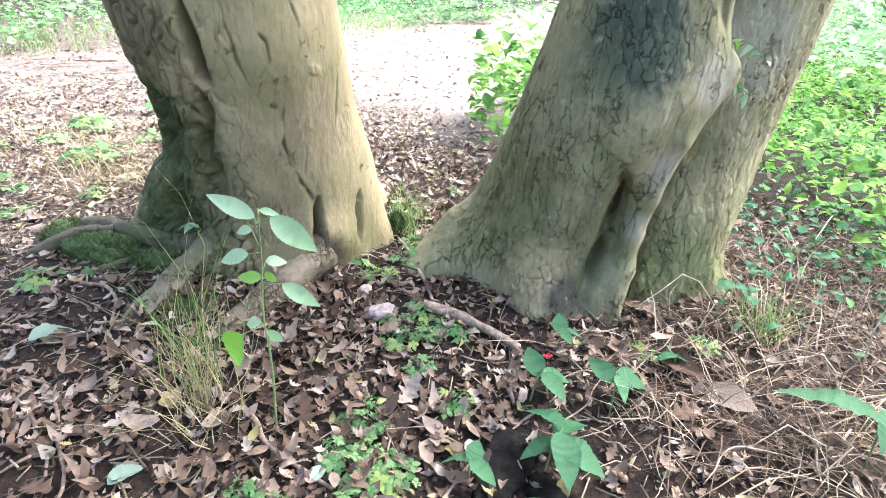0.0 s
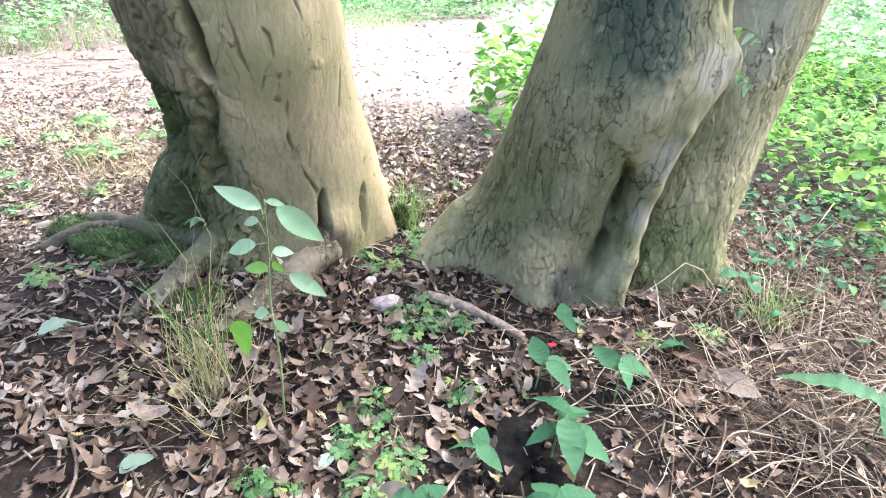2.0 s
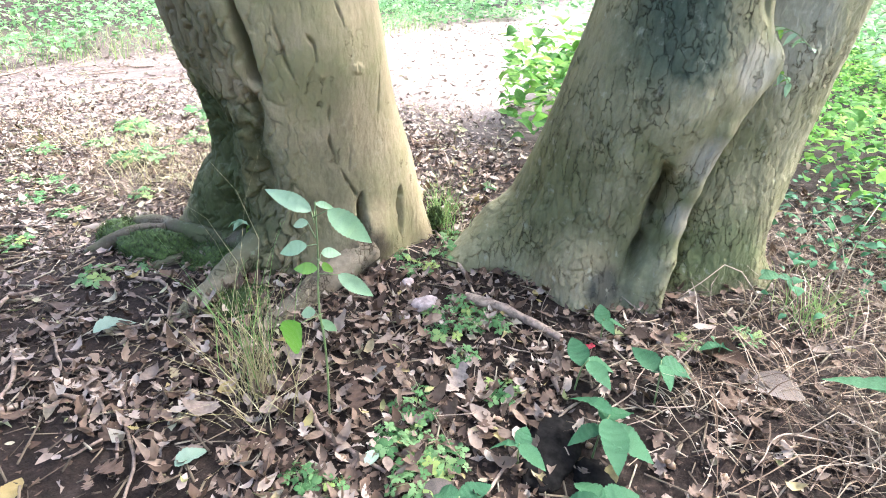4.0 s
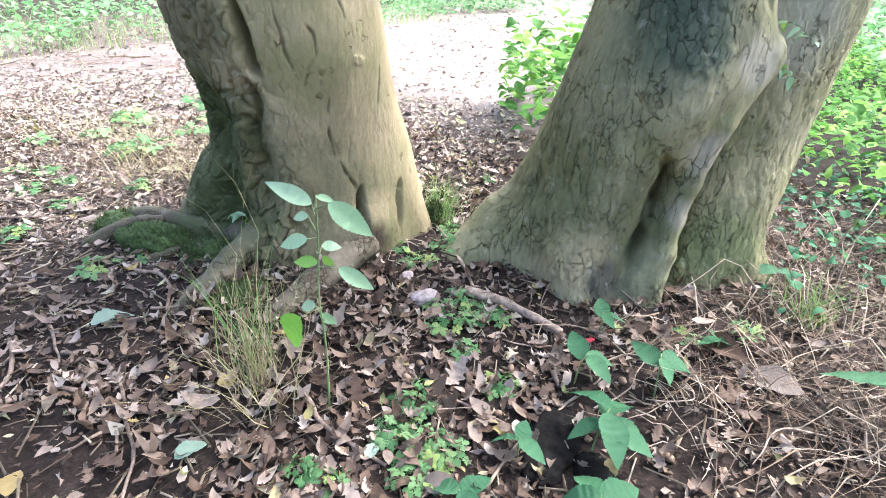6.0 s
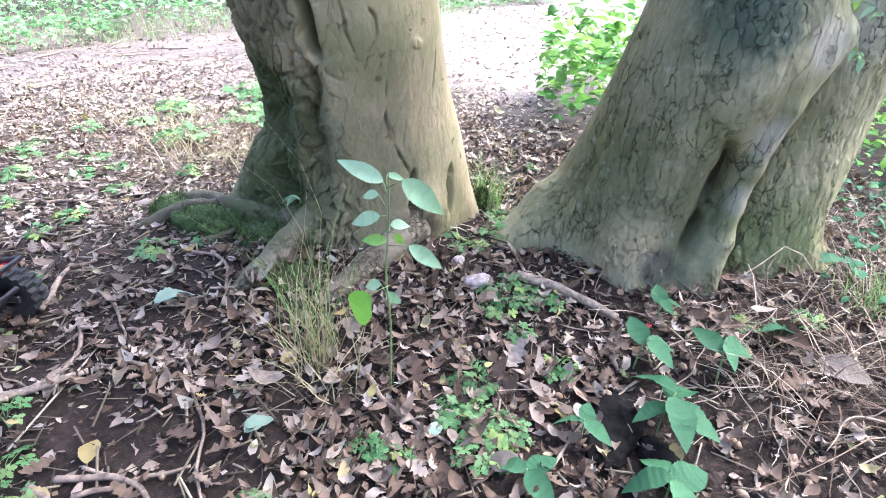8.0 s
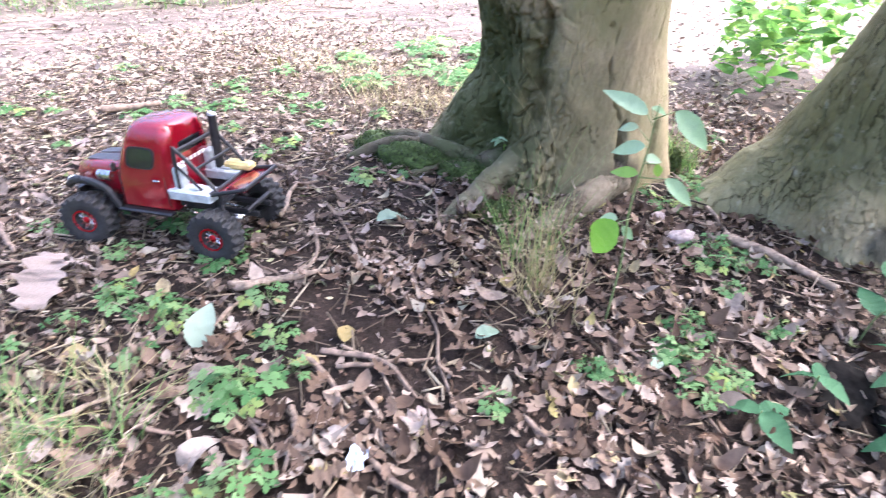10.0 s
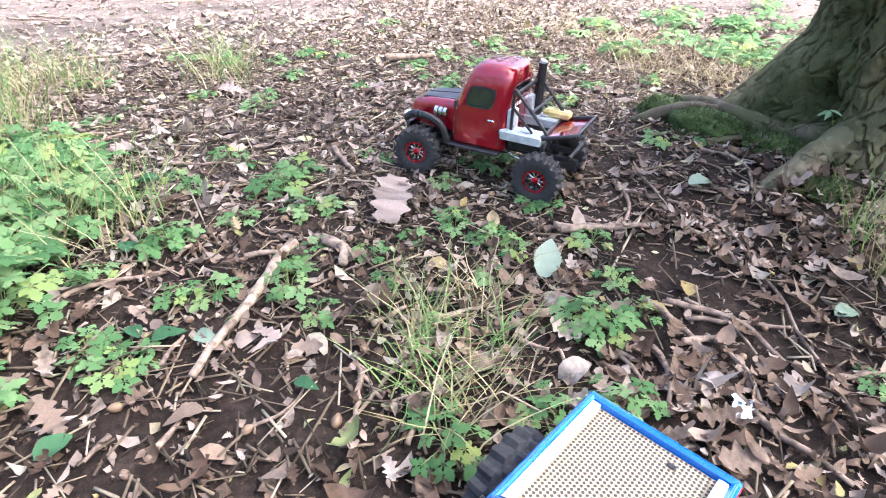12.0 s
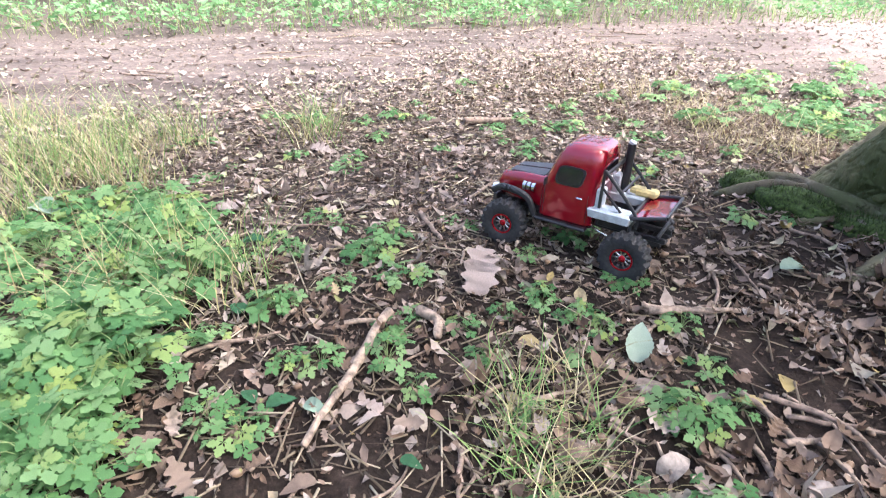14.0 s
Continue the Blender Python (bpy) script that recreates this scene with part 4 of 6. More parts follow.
thicket("undergrowth", 27000, 0.6, 5.6, 1.4, 7.4, lambda x, y: (x - 1.28 > 0.12 * (y - 1.7) - 0.4 * np.clip(y - 2.0, 0, 1) + 0.25 * (fbm(np.stack([x * 3, y * 3, 0 * x], 1), 2, 5) - 0.5)) & (np.hypot(x - 0.68, y - 1.88) > 0.4), 0.40, (0.02, 0.075), [leaf_shape("ovate", 3), leaf_shape("round", 3), LANCE], WILD, "bright green leafy undergrowth beside the trees")
thicket("undergrowth", 5000, 1.9, 6.0, 3.2, 9.0, lambda x, y: x > 0.6 + 0.3 * y, 0.85, (0.05, 0.11), [OVATE, ROUND, LANCE], LUSH, "tall sunlit green bushes behind the trees")
thicket("undergrowth", 3300, -0.9, 1.3, 2.2, 4.9, lambda x, y: np.hypot(x - 0.3, y - 3.4) < 0.55 + 0.3 * np.sin(7 * x), 0.56, (0.045, 0.10), [OVATE, ROUND], WILD, "pale green leafy shrub behind the trees")
thicket("ground_ivy", 2600, 0.5, 2.8, 1.2, 3.4, lambda x, y: (x - 0.8 > 0.1 * (y - 1.6)) & (np.hypot(x - 0.68, y - 1.88) > 0.3), 0.12, (0.018, 0.04), [leaf_shape("round", 3), OVATE], IVY, "dark glossy ivy and herbs on the ground beside the tree")
def verge_edge(x, y):
    """Uneven edge of the herbs beyond the track, stepping back further along it."""
    return -0.80 - 0.3 * ease(y, 3.2, 4.6) - 0.5 * fbm(np.stack([x * 1.7, y * 1.7, 0 * x], 1), 3, 61)


thicket("verge_plants", 60000, -9.5, 1.5, -3, 11, lambda x, y: (off_track(x, y) < verge_edge(x, y)) & (off_track(x, y) > -3.6), 0.34, (0.035, 0.085), [leaf_shape("ovate", 3), LANCE, leaf_shape("round", 3)], LUSH, "pale green nettles and herbs along the track")
thicket("far_bushes", 9000, -7, 6, 8.0, 14, lambda x, y: (off_track(x, y) < -1.1) | (off_track(x, y) > 1.2), 0.9, (0.08, 0.16), [leaf_shape("ovate", 3), leaf_shape("round", 3)], LUSH, "leafy bushes at the far end of the track")
q = strewn(16000, -8.5, 0.0, -2.5, 9, lambda x, y: (off_track(x, y) < -1.05) & (off_track(x, y) > -2.4))
m = len(q)
blades("verge_grass", q, R.uniform(0.06, 0.27, m), R.uniform(0.3, 1.1, m), R.uniform(0.002, 0.004, m), GRASS, "yellow-green grass edging the track", "grass")
# woods all round, far off
a = R.uniform(0, 2 * np.pi, 9000)
d = R.uniform(17, 26, 9000)
x, y = d * np.cos(a), d * np.sin(a)
q = np.stack([x, y, ground_height(x, y) + R.uniform(0, 1, 9000) ** 1.3 * 9], 1)
keep = ~((np.abs(a - 1.75) < 0.3))
q = q[keep]
m = len(q)
scatter("far_woods", [leaf_shape("ovate", 2)], q, R.uniform(0, 6.3, m), R.normal(0, 0.6, m), R.uniform(0.6, 1.5, m), R.normal(0, 0.3, m), CROWN, "dense green woodland far round the clearing", "woods")

# ---- plants near the camera ----
def leaf_mesh(name, shape, length, mat, curl=0.0, droop=0.0, width=1.0):
    V, F = shape
    V = V.copy()
    V[:, 1] *= width
    V[:, 2] += -droop * V[:, 0] ** 2 + curl * V[:, 1] ** 2 * 3 + 0.03 * np.sin(V[:, 0] * 17) * np.abs(V[:, 1]) * 2
    me = bpy.data.meshes.new(name)
    me.from_pydata((V * length).tolist(), [], F)
    me.materials.append(mat)
    me.polygons.foreach_set("use_smooth", [True] * len(me.polygons))
    me.update()
    return me


def put(name, me, parent, m):
    ob = new(name, me)
    ob.parent = parent
    ob.matrix_basis = m
    return ob


def toothed(kind, rows=18):
    """A leaf with a toothed rim."""
    V, F = leaf_shape(kind, rows)
    for i in range(1, rows):
        k = 1.0 + (0.05 if i % 2 else -0.03)
        V[3 * i, 1] *= k
        V[3 * i + 2, 1] *= k
        fold = 0.05 * V[3 * i, 1] * math.cos(i * math.pi / 2)
        V[3 * i, 2] += fold
        V[3 * i + 2, 2] += fold
    return V, F


def aim(a, b, up=(0, 0, 1), roll=0.0):
    """Pose at a, whose x runs to b."""
    x = (Vector(b) - Vector(a)).normalized()
    y = Vector(up).cross(x).normalized()
    z = x.cross(y)
    return Matrix.Translation(a) @ Matrix((x, y, z)).transposed().to_4x4() @ pose(0, 0, 0, roll, 0, 0)


HERB_MESHES = [leaf_mesh("leaf", herb_shape(), 1.0, HERB, 0, d) for d in (0.0, 0.15, 0.35)]
STEM_R = 0.0009


def herb_plant(seed, leaves, spread, height, leaf):
    rr = np.random.default_rng(seed)
    plant = thing("herb_plant", Matrix(), "small green herb with deeply cut leaves on the soil", "herb", "herbs among the litter")
    SV, SF = [], []
    for k in range(leaves):
        a = 2.4 * k + rr.uniform(-0.4, 0.4)
        d = spread * math.sqrt((k + 0.4) / leaves)
        e = (d * math.cos(a), d * math.sin(a), height * (1.05 - 0.55 * d / spread) * rr.uniform(0.75, 1.15))
        V, F = tube(smooth_line([(0, 0, -0.01), (e[0] * 0.35, e[1] * 0.35, e[2] * 0.7), e], 5), [STEM_R] * 5, 4)
        SF += [tuple(i + len(SV) for i in f) for f in F]
        SV += V.tolist()
        s = leaf * rr.uniform(0.65, 1.35)
        m = Matrix.Translation(e) @ pose(0, 0, 0, rr.uniform(-26, 26), rr.uniform(-12, 38), math.degrees(a) + rr.uniform(-30, 30)) @ Matrix.Diagonal((s, s, s, 1))
        put("leaf", HERB_MESHES[k % 3], plant, m)
    mesh_ob("stalk", SV, SF, STEM, plant)
    return plant


HERBS = [herb_plant(50, 11, 0.055, 0.05, 0.042), herb_plant(51, 19, 0.09, 0.065, 0.048), herb_plant(52, 8, 0.045, 0.035, 0.036), herb_plant(53, 25, 0.11, 0.09, 0.052), herb_plant(54, 13, 0.065, 0.032, 0.041)]
DENSE = [(-1.99, 0.03), (-1.78, -0.1), (-1.66, -0.22), (-1.53, -0.31), (-1.46, -0.38), (-1.38, -0.27), (-1.44, -0.17), (-1.53, -0.06), (-1.31, -0.4), (-1.23, -0.33), (-1.18, -0.43), (-1.13, -0.37), (-1.07, -0.41), (-1.26, -0.24), (-1.8, 0.03), (-1.72, -0.38), (-1.95, -0.37), (-1.87, -0.18), (-2.05, -0.15)]
SPARSE = [(-1.3, 0.05), (-1.5, 0.21), (-1.28, 0.22), (-1.37, 0.35), (-1.06, 0.05), (-0.99, 0.16), (-0.89, 0.16), (-0.97, 0.34), (-0.88, 0.3), (-0.84, 0.59), (-0.78, 0.57), (-0.75, 0.47), (-0.93, 0.55), (-0.57, 0.63), (-0.49, 0.58), (-0.53, 0.47), (-0.99, -0.14), (-1.1, 0.0), (-1.06, -0.17), (-1.32, 0.69), (-1.09, 0.67), (-1.57, 0.21), (-0.02, 0.85), (-0.14, 0.69), (0.12, 0.96), (0.17, 0.9), (-0.86, 0.77), (-0.85, 0.59)]
BETWEEN = [(-0.08, 1.57), (-0.02, 1.53), (-0.14, 1.62), (0.04, 1.63), (0.09, 1.34), (0.13, 1.39), (0.19, 1.35), (0.24, 1.34), (0.18, 1.22), (0.27, 1.15), (0.12, 1.09), (0.13, 1.0), (0.17, 0.98), (0.2, 0.96), (0.17, 0.92), (0.09, 0.97), (-0.02, 0.85), (0.03, 0.84), (0.12, 1.04), (0.1, 1.28), (0.2, 1.41), (0.14, 1.29), (0.04, 1.75), (0.0, 2.0), (0.05, 2.25), (0.66, 1.4), (0.8, 1.46)]
FAR_HERBS = [(-1.69, 1.58), (-1.75, 2.27), (-1.45, 2.11), (-1.37, 2.7), (-1.1, 2.6), (-2.48, 0.8), (-2.69, 0.69), (-2.27, 1.08), (-2.14, 0.2), (-1.17, 0.95), (-1.09, 0.85), (-1.2, 1.36), (-0.81, 1.27), (-1.57, 1.84), (-1.38, 2.42), (-1.88, 1.48), (-1.35, 1.1), (-1.6, 1.2), (-1.0, 1.05), (-1.95, 1.9)]
rr = np.random.default_rng(5)
spots = [(x, y, 1.05, (1, 3)) for x, y in DENSE] + [(x + rr.normal(0, 0.07), y + rr.normal(0, 0.07), 1.1, (1, 3)) for x, y in DENSE] + [(x, y, 0.8, (0, 2, 4)) for x, y in SPARSE] + [(x, y, 0.68, (0, 2, 4)) for x, y in BETWEEN] + [(x, y, 0.95, (2, 4, 0)) for x, y in FAR_HERBS]
spots += [(rr.uniform(-2.6, -0.7), rr.uniform(-0.1, 1.9), 0.7, (2, 4, 0)) for k in range(55)]
spots += [(x, y, 1.1, (0, 4)) for x, y in ((-0.40, 0.36), (-0.45, 0.27), (-0.53, 0.12), (-0.53, 0.49), (-1.26, -0.26), (-1.68, -0.21), (-1.29, 0.06), (-1.36, 0.37))]
spots += [(x + rr.normal(0, 0.16), y + rr.normal(0, 0.16), 1.15, (4, 0, 1)) for x, y in ((-1.45, 2.97), (-1.0, 2.49), (-1.16, 3.64), (-1.25, 3.03), (-1.72, 2.19), (-0.9, 2.3), (-1.1, 2.8), (-1.2, 2.6)) for k in range(4)]
for x, y, s, kinds in spots:
    src = HERBS[kinds[rr.integers(0, len(kinds))]]
    k = s * rr.uniform(0.8, 1.2)
    ob = copy_thing(src, Matrix.Translation((x, y, gz(x, y))) @ pose(0, 0, 0, 0, 0, rr.uniform(0, 360)))
    ob.scale = (k, k, k)
for k, (src, at) in enumerate(zip(HERBS, ((-1.42, 0.46), (-1.62, 0.02), (-0.68, 0.72), (-1.85, -0.3), (-1.22, 0.36)))):
    src.matrix_basis = Matrix.Translation((*at, gz(*at)))

# brambles with toothed leaves
BR = [leaf_mesh("leaf", toothed("ovate", 28), 1.0, BRAMBLE, 0.25, d, 0.95) for d in (0.15, 0.4)]


def bramble(at, tips, lean, seed, wide=0.9):
    """A low bramble shoot: a stalk and leaves in threes."""
    rr = np.random.default_rng(seed)
    x, y = at
    plant = thing("bramble", Matrix.Translation((x, y, gz(x, y))), "low bramble shoot with toothed blue-green leaves", "bramble", "brambles before the trees")
    line = smooth_line([(0, 0, -0.01), (lean[0] * 0.4, lean[1] * 0.4, lean[2] * 0.7), lean], 8)
    V, F = tube(line, np.linspace(0.0022, 0.0012, 8), 5)
    mesh_ob("stalk", V, F, STEM, plant)
    for k, (a, s, up) in enumerate(tips):
        b = line[min(7, 4 + k % 4)]
        m = Matrix.Translation(b) @ pose(0, 0, 0, rr.uniform(-22, 22), 14 - up, a) @ Matrix.Diagonal((s, s * wide * rr.uniform(1.05, 1.35), s, 1))
        put("leaf", BR[k % 2], plant, m)
    return plant


bramble((0.46, 1.04), [(-20, 0.10, 5), (60, 0.095, 15), (-75, 0.10, 0), (140, 0.085, 20), (-150, 0.07, 0)], (0.02, 0.02, 0.10), 1)
bramble((0.42, 1.20), [(110, 0.085, 30), (20, 0.07, 10), (-40, 0.07, 0)], (0.02, 0.0, 0.08), 2)
bramble((0.58, 1.20), [(130, 0.085, 25), (30, 0.10, 5), (-70, 0.06, 0)], (0.0, 0.03, 0.09), 3)
bramble((0.33, 0.98), [(80, 0.06, 20), (170, 0.055, 10), (-30, 0.06, 5)], (0.0, 0.0, 0.06), 4)
bramble((0.47, 0.90), [(40, 0.09, 10), (120, 0.08, 10), (-60, 0.09, 0), (190, 0.08, 0)], (0.0, 0.0, 0.07), 5)
bramble((0.25, 0.86), [(50, 0.07, 15), (160, 0.06, 10), (-40, 0.07, 0)], (0.0, 0.0, 0.05), 6)
bramble((1.02, 1.16), [(150, 0.17, 12), (-30, 0.14, 0), (250, 0.09, 0)], (0.0, 0.02, 0.14), 7, 0.55)
bramble((0.47, 1.36), [(100, 0.06, 40), (10, 0.05, 20), (-60, 0.045, 10)], (0.0, 0.0, 0.07), 8)
bramble((0.72, 1.36), [(100, 0.05, 20), (10, 0.05, 10), (200, 0.05, 10)], (0.0, 0.0, 0.05), 9)
bramble((0.86, 1.62), [(100, 0.06, 20), (10, 0.05, 10), (200, 0.05, 10), (300, 0.05, 0)], (0.03, 0.0, 0.10), 11)

# the sapling
sap_z = gz(-0.036, 0.991)
sapling = thing("sapling", Matrix(), "slender green sapling with pale broad leaves in the litter", "sapling")
V, F = tube(smooth_line([(-0.036, 0.991, sap_z - 0.02), (-0.030, 0.991, 0.165), (-0.036, 0.992, 0.271), (-0.029, 0.992, 0.367), (-0.027, 0.992, 0.426), (-0.026, 0.993, 0.464)], 20), np.linspace(0.0022, 0.0011, 20), 7, 0.001, 3)
mesh_ob("stem", V, F, STEM, sapling)
FRESH = leaf_material("fresh_sapling_leaf", [(0.0, (0.16, 0.36, 0.05)), (1.0, (0.20, 0.40, 0.06))], 0.35, 0.45, "object", 0.15)
SAP_WIDTH = (0.95, 0.85, 1.15, 1.1, 1.25, 1.3, 1.25, 1.0, 1.0, 1.5, 1.25, 1.25)
SAP = [leaf_mesh("leaf", toothed("ovate", 24), 1.0, SAPLING, 0.35, d, w) for d, w in ((0.12, 0.66), (0.3, 0.8))]
for k, (a, b) in enumerate([((-0.043, 1.01, 0.44), (-0.128, 1.004, 0.476)), ((-0.04, 1.02, 0.449), (-0.009, 1.037, 0.439)), ((0.002, 0.978, 0.46), (0.072, 1.001, 0.396)), ((-0.055, 1.018, 0.413), (-0.094, 1.02, 0.406)),
                             ((-0.03, 0.961, 0.402), (-0.088, 0.96, 0.381)), ((-0.033, 1.012, 0.364), (0.0, 1.028, 0.361)), ((-0.037, 1.001, 0.338), (-0.089, 1.001, 0.332)), ((-0.007, 0.966, 0.374), (0.004, 0.978, 0.341)),
                             ((0.011, 0.979, 0.347), (0.07, 1.001, 0.297)), ((-0.044, 0.938, 0.268), (-0.094, 0.939, 0.183)), ((-0.045, 1.009, 0.228), (-0.018, 1.025, 0.195)), ((-0.057, 1.017, 0.238), (-0.099, 1.019, 0.226))]):
    s = (Vector(b) - Vector(a)).length * 0.92
    leaf = put("leaf", SAP[k % 2], sapling, aim(a, b, (0.0, -0.75, 0.65)) @ Matrix.Diagonal((s, s * SAP_WIDTH[k], s, 1)))
    if k == 9:
        leaf.data = leaf.data.copy()
        leaf.data.materials[0] = FRESH
        tagged(leaf, "fresh bright green leaf")
    h = min(a[2] + 0.0, 0.45)
    V, F = tube([(-0.03, 0.992, h - 0.012), a], [0.001, 0.0008], 4)
    mesh_ob("leaf_stalk", V, F, STEM, sapling)

# ivy sprigs on the bark
def sprig(a, b, seed):
    rr = np.random.default_rng(seed)
    t = thing("ivy_sprig", Matrix(), "small green sprig growing out of the bark", "sprig", "sprigs on the trunk")
    line = smooth_line([a, tuple((np.array(a) + np.array(b)) / 2 + np.array([0, -0.01, 0.01])), b], 8)
    V, F = tube(line, np.linspace(0.0014, 0.0008, 8), 5)
    mesh_ob("stalk", V, F, STEM, t)
    for k in range(7):
        q = line[1 + k]
        m = Matrix.Translation(q) @ pose(0, 0, 0, rr.uniform(-30, 30), rr.uniform(-10, 50), rr.uniform(0, 360)) @ Matrix.Diagonal((0.032, 0.032, 0.032, 1))
        put("leaf", SAP[k % 2], t, m)


sprig((0.735, 1.66, 0.70), (0.80, 1.60, 0.665), 1)
sprig((0.77, 1.70, 0.60), (0.80, 1.65, 0.58), 2)
sprig((-0.45, 1.44, 0.17), (-0.46, 1.39, 0.21), 3)

# grasses
def tuft(at, n, spread, height, mat, label, seed, lean=(0.3, 1.2), width=0.0013):
    rr = np.random.default_rng(seed)
    x, y = at
    t = thing("grass_tuft", Matrix.Translation((x, y, gz(x, y) - 0.005)), label, "grass", "grass tufts")
    b = np.stack([rr.normal(0, spread, n), rr.normal(0, spread, n), np.zeros(n)], 1)
    blades("grass_blade", b, rr.uniform(height * 0.45, height, n), rr.uniform(lean[0], lean[1], n), np.full(n, width), mat, "", "", t, 0.55, 6)
    return t


tuft((-0.19, 1.0), 64, 0.018, 0.27, STRAW_PALE, "tall tuft of dry yellow grass by the sapling", 1, (0.1, 0.65), 0.0011)
tuft((-0.18, 1.02), 12, 0.02, 0.50, STRAW_PALE, "a few tall thin grass stems by the sapling", 9, (0.08, 0.35), 0.0009)
tuft((-0.20, 1.03), 18, 0.02, 0.38, GRASS, "thin green grass growing through dry straw", 2, (0.1, 0.5))
tuft((-0.27, 1.10), 26, 0.03, 0.30, GRASS, "thin green grass beside the tree roots", 3, (0.2, 0.8))
tuft((-0.14, 0.95), 24, 0.03, 0.22, STRAW_PALE, "bent dry straw lying over the litter", 4, (0.8, 1.6))
for k, (x, y) in enumerate([(-0.70, 0.24), (-0.62, 0.17), (-0.55, 0.15), (-0.64, 0.31), (-0.58, 0.22), (-0.66, 0.20), (-0.70, 0.36), (-0.78, 0.30)]):
    tuft((x, y), 26, 0.03, 0.14, GRASS if k % 2 else STRAW_PALE, "tangled yellow-green grass among dead leaves", 10 + k, (0.5, 1.7), 0.0018)
for k, (x, y) in enumerate([(-2.43, -0.26), (-2.41, -0.07), (-2.25, -0.02), (-2.2, -0.3), (-2.6, -0.1), (-2.74, -0.23), (-2.78, 0.05), (-3.2, -0.2), (-2.65, 0.25), (-2.35, 0.73), (-1.45, 0.02), (-1.62, -0.18)]):
    tuft((x, y), 60, 0.07, 0.26, GRASS, "loose clump of pale green grass", 20 + k, (0.4, 1.3), 0.0018)
    tuft((x + 0.03, y - 0.04), 60, 0.08, 0.24, STRAW_PALE, "dry yellow grass among green blades", 120 + k, (0.5, 1.5), 0.0018)
for k, (x, y) in enumerate([(-1.13, 1.91), (-1.30, 2.05), (-0.95, 2.0), (-1.5, 2.3), (-1.9, 2.3), (-2.46, 0.0), (-2.5, 0.25)]):
    tuft((x, y), 60, 0.09, 0.15, STRAW_PALE, "flattened clump of bleached grass", 40 + k, (0.8, 1.9), 0.0016)
for k, (x, y) in enumerate([(-0.02, 1.80), (-0.05, 1.92), (0.95, 1.55)]):
    tuft((x, y), 60, 0.03, 0.15, GRASS, "small clump of fresh green grass", 60 + k, (0.2, 1.0), 0.0016)
rr = np.random.default_rng(8)
n = 1600
b = np.stack([rr.uniform(0.62, 1.9, n), rr.uniform(1.0, 2.2, n), np.zeros(n)], 1)
b = b[(np.hypot(b[:, 0] - 0.68, b[:, 1] - 1.88) > 0.3) & (b[:, 0] + 0.5 * b[:, 1] > 1.25)]
b[:, 2] = ground_height(b[:, 0], b[:, 1])
n = len(b)
blades("dry_straw", b, rr.uniform(0.05, 0.17, n), rr.uniform(0.9, 2.6, n), rr.uniform(0.0009, 0.0020, n), STRAW, "tangled dry straw and dead stems beside the tree", "straw", None, 0.95, 7)
straw = np.random.default_rng(18)
n = 420
b = np.stack([straw.normal(-1.15, 0.24, n), straw.normal(2.2, 0.24, n), np.zeros(n)], 1)
b[:, 2] = ground_height(b[:, 0], b[:, 1])
blades("dry_straw", b, straw.uniform(0.05, 0.16, n), straw.uniform(1.0, 2.6, n), straw.uniform(0.0010, 0.0022, n), STRAW, "tangled brown straw behind the tree roots", "straw", None, 0.95, 7)

# ---- sticks, leaves, acorns ----
def stick(a, b, r, mat, label, seed, arch=0.0, rise=0.0):
    rr = np.random.default_rng(seed)
    a, b = np.array(a), np.array(b)
    L = np.linalg.norm(b - a)
    side = np.array([-(b - a)[1], (b - a)[0]]) / L
    pts = []
    for s in np.linspace(0, 1, 7):
        q = a + (b - a) * s + side * (arch * math.sin(math.pi * s) + rr.normal(0, 0.012) * L)
        pts.append((q[0], q[1], gz(q[0], q[1]) + r * 0.9 + 0.006 + rise * s))
    V, F = tube(smooth_line(pts, 16), np.interp(np.linspace(0, 1, 16), [0, 0.3, 1], [r, r * 0.95, r * 0.6]), 8, r * 0.7, seed)
    ob = mesh_ob("stick", V, F, mat)
    return tagged(ob, label, "stick", "sticks on the ground")


STICKS = [((-1.11, 0.25), (-0.89, -0.07), 0.011, 1, 0.0), ((-1.07, 0.30), (-0.97, 0.27), 0.014, 1, 0.02), ((-1.47, 0.61), (-1.3, 0.55), 0.011, 0, 0.0), ((-1.24, -0.17), (-1.2, 0.03), 0.006, 0, 0.01), ((-0.5, 0.62), (-0.32, 0.51), 0.008, 0, 0.02),
          ((-0.68, 0.50), (-0.73, 0.72), 0.007, 0, 0.0), ((-0.73, 0.13), (-0.66, 0.06), 0.007, 0, 0.0), ((-2.0, 1.25), (-1.9, 1.43), 0.022, 0, 0.0), ((-0.79, 1.0), (-0.73, 0.92), 0.006, 0, 0.01), ((-0.77, 1.06), (-0.62, 0.95), 0.005, 0, 0.01)]
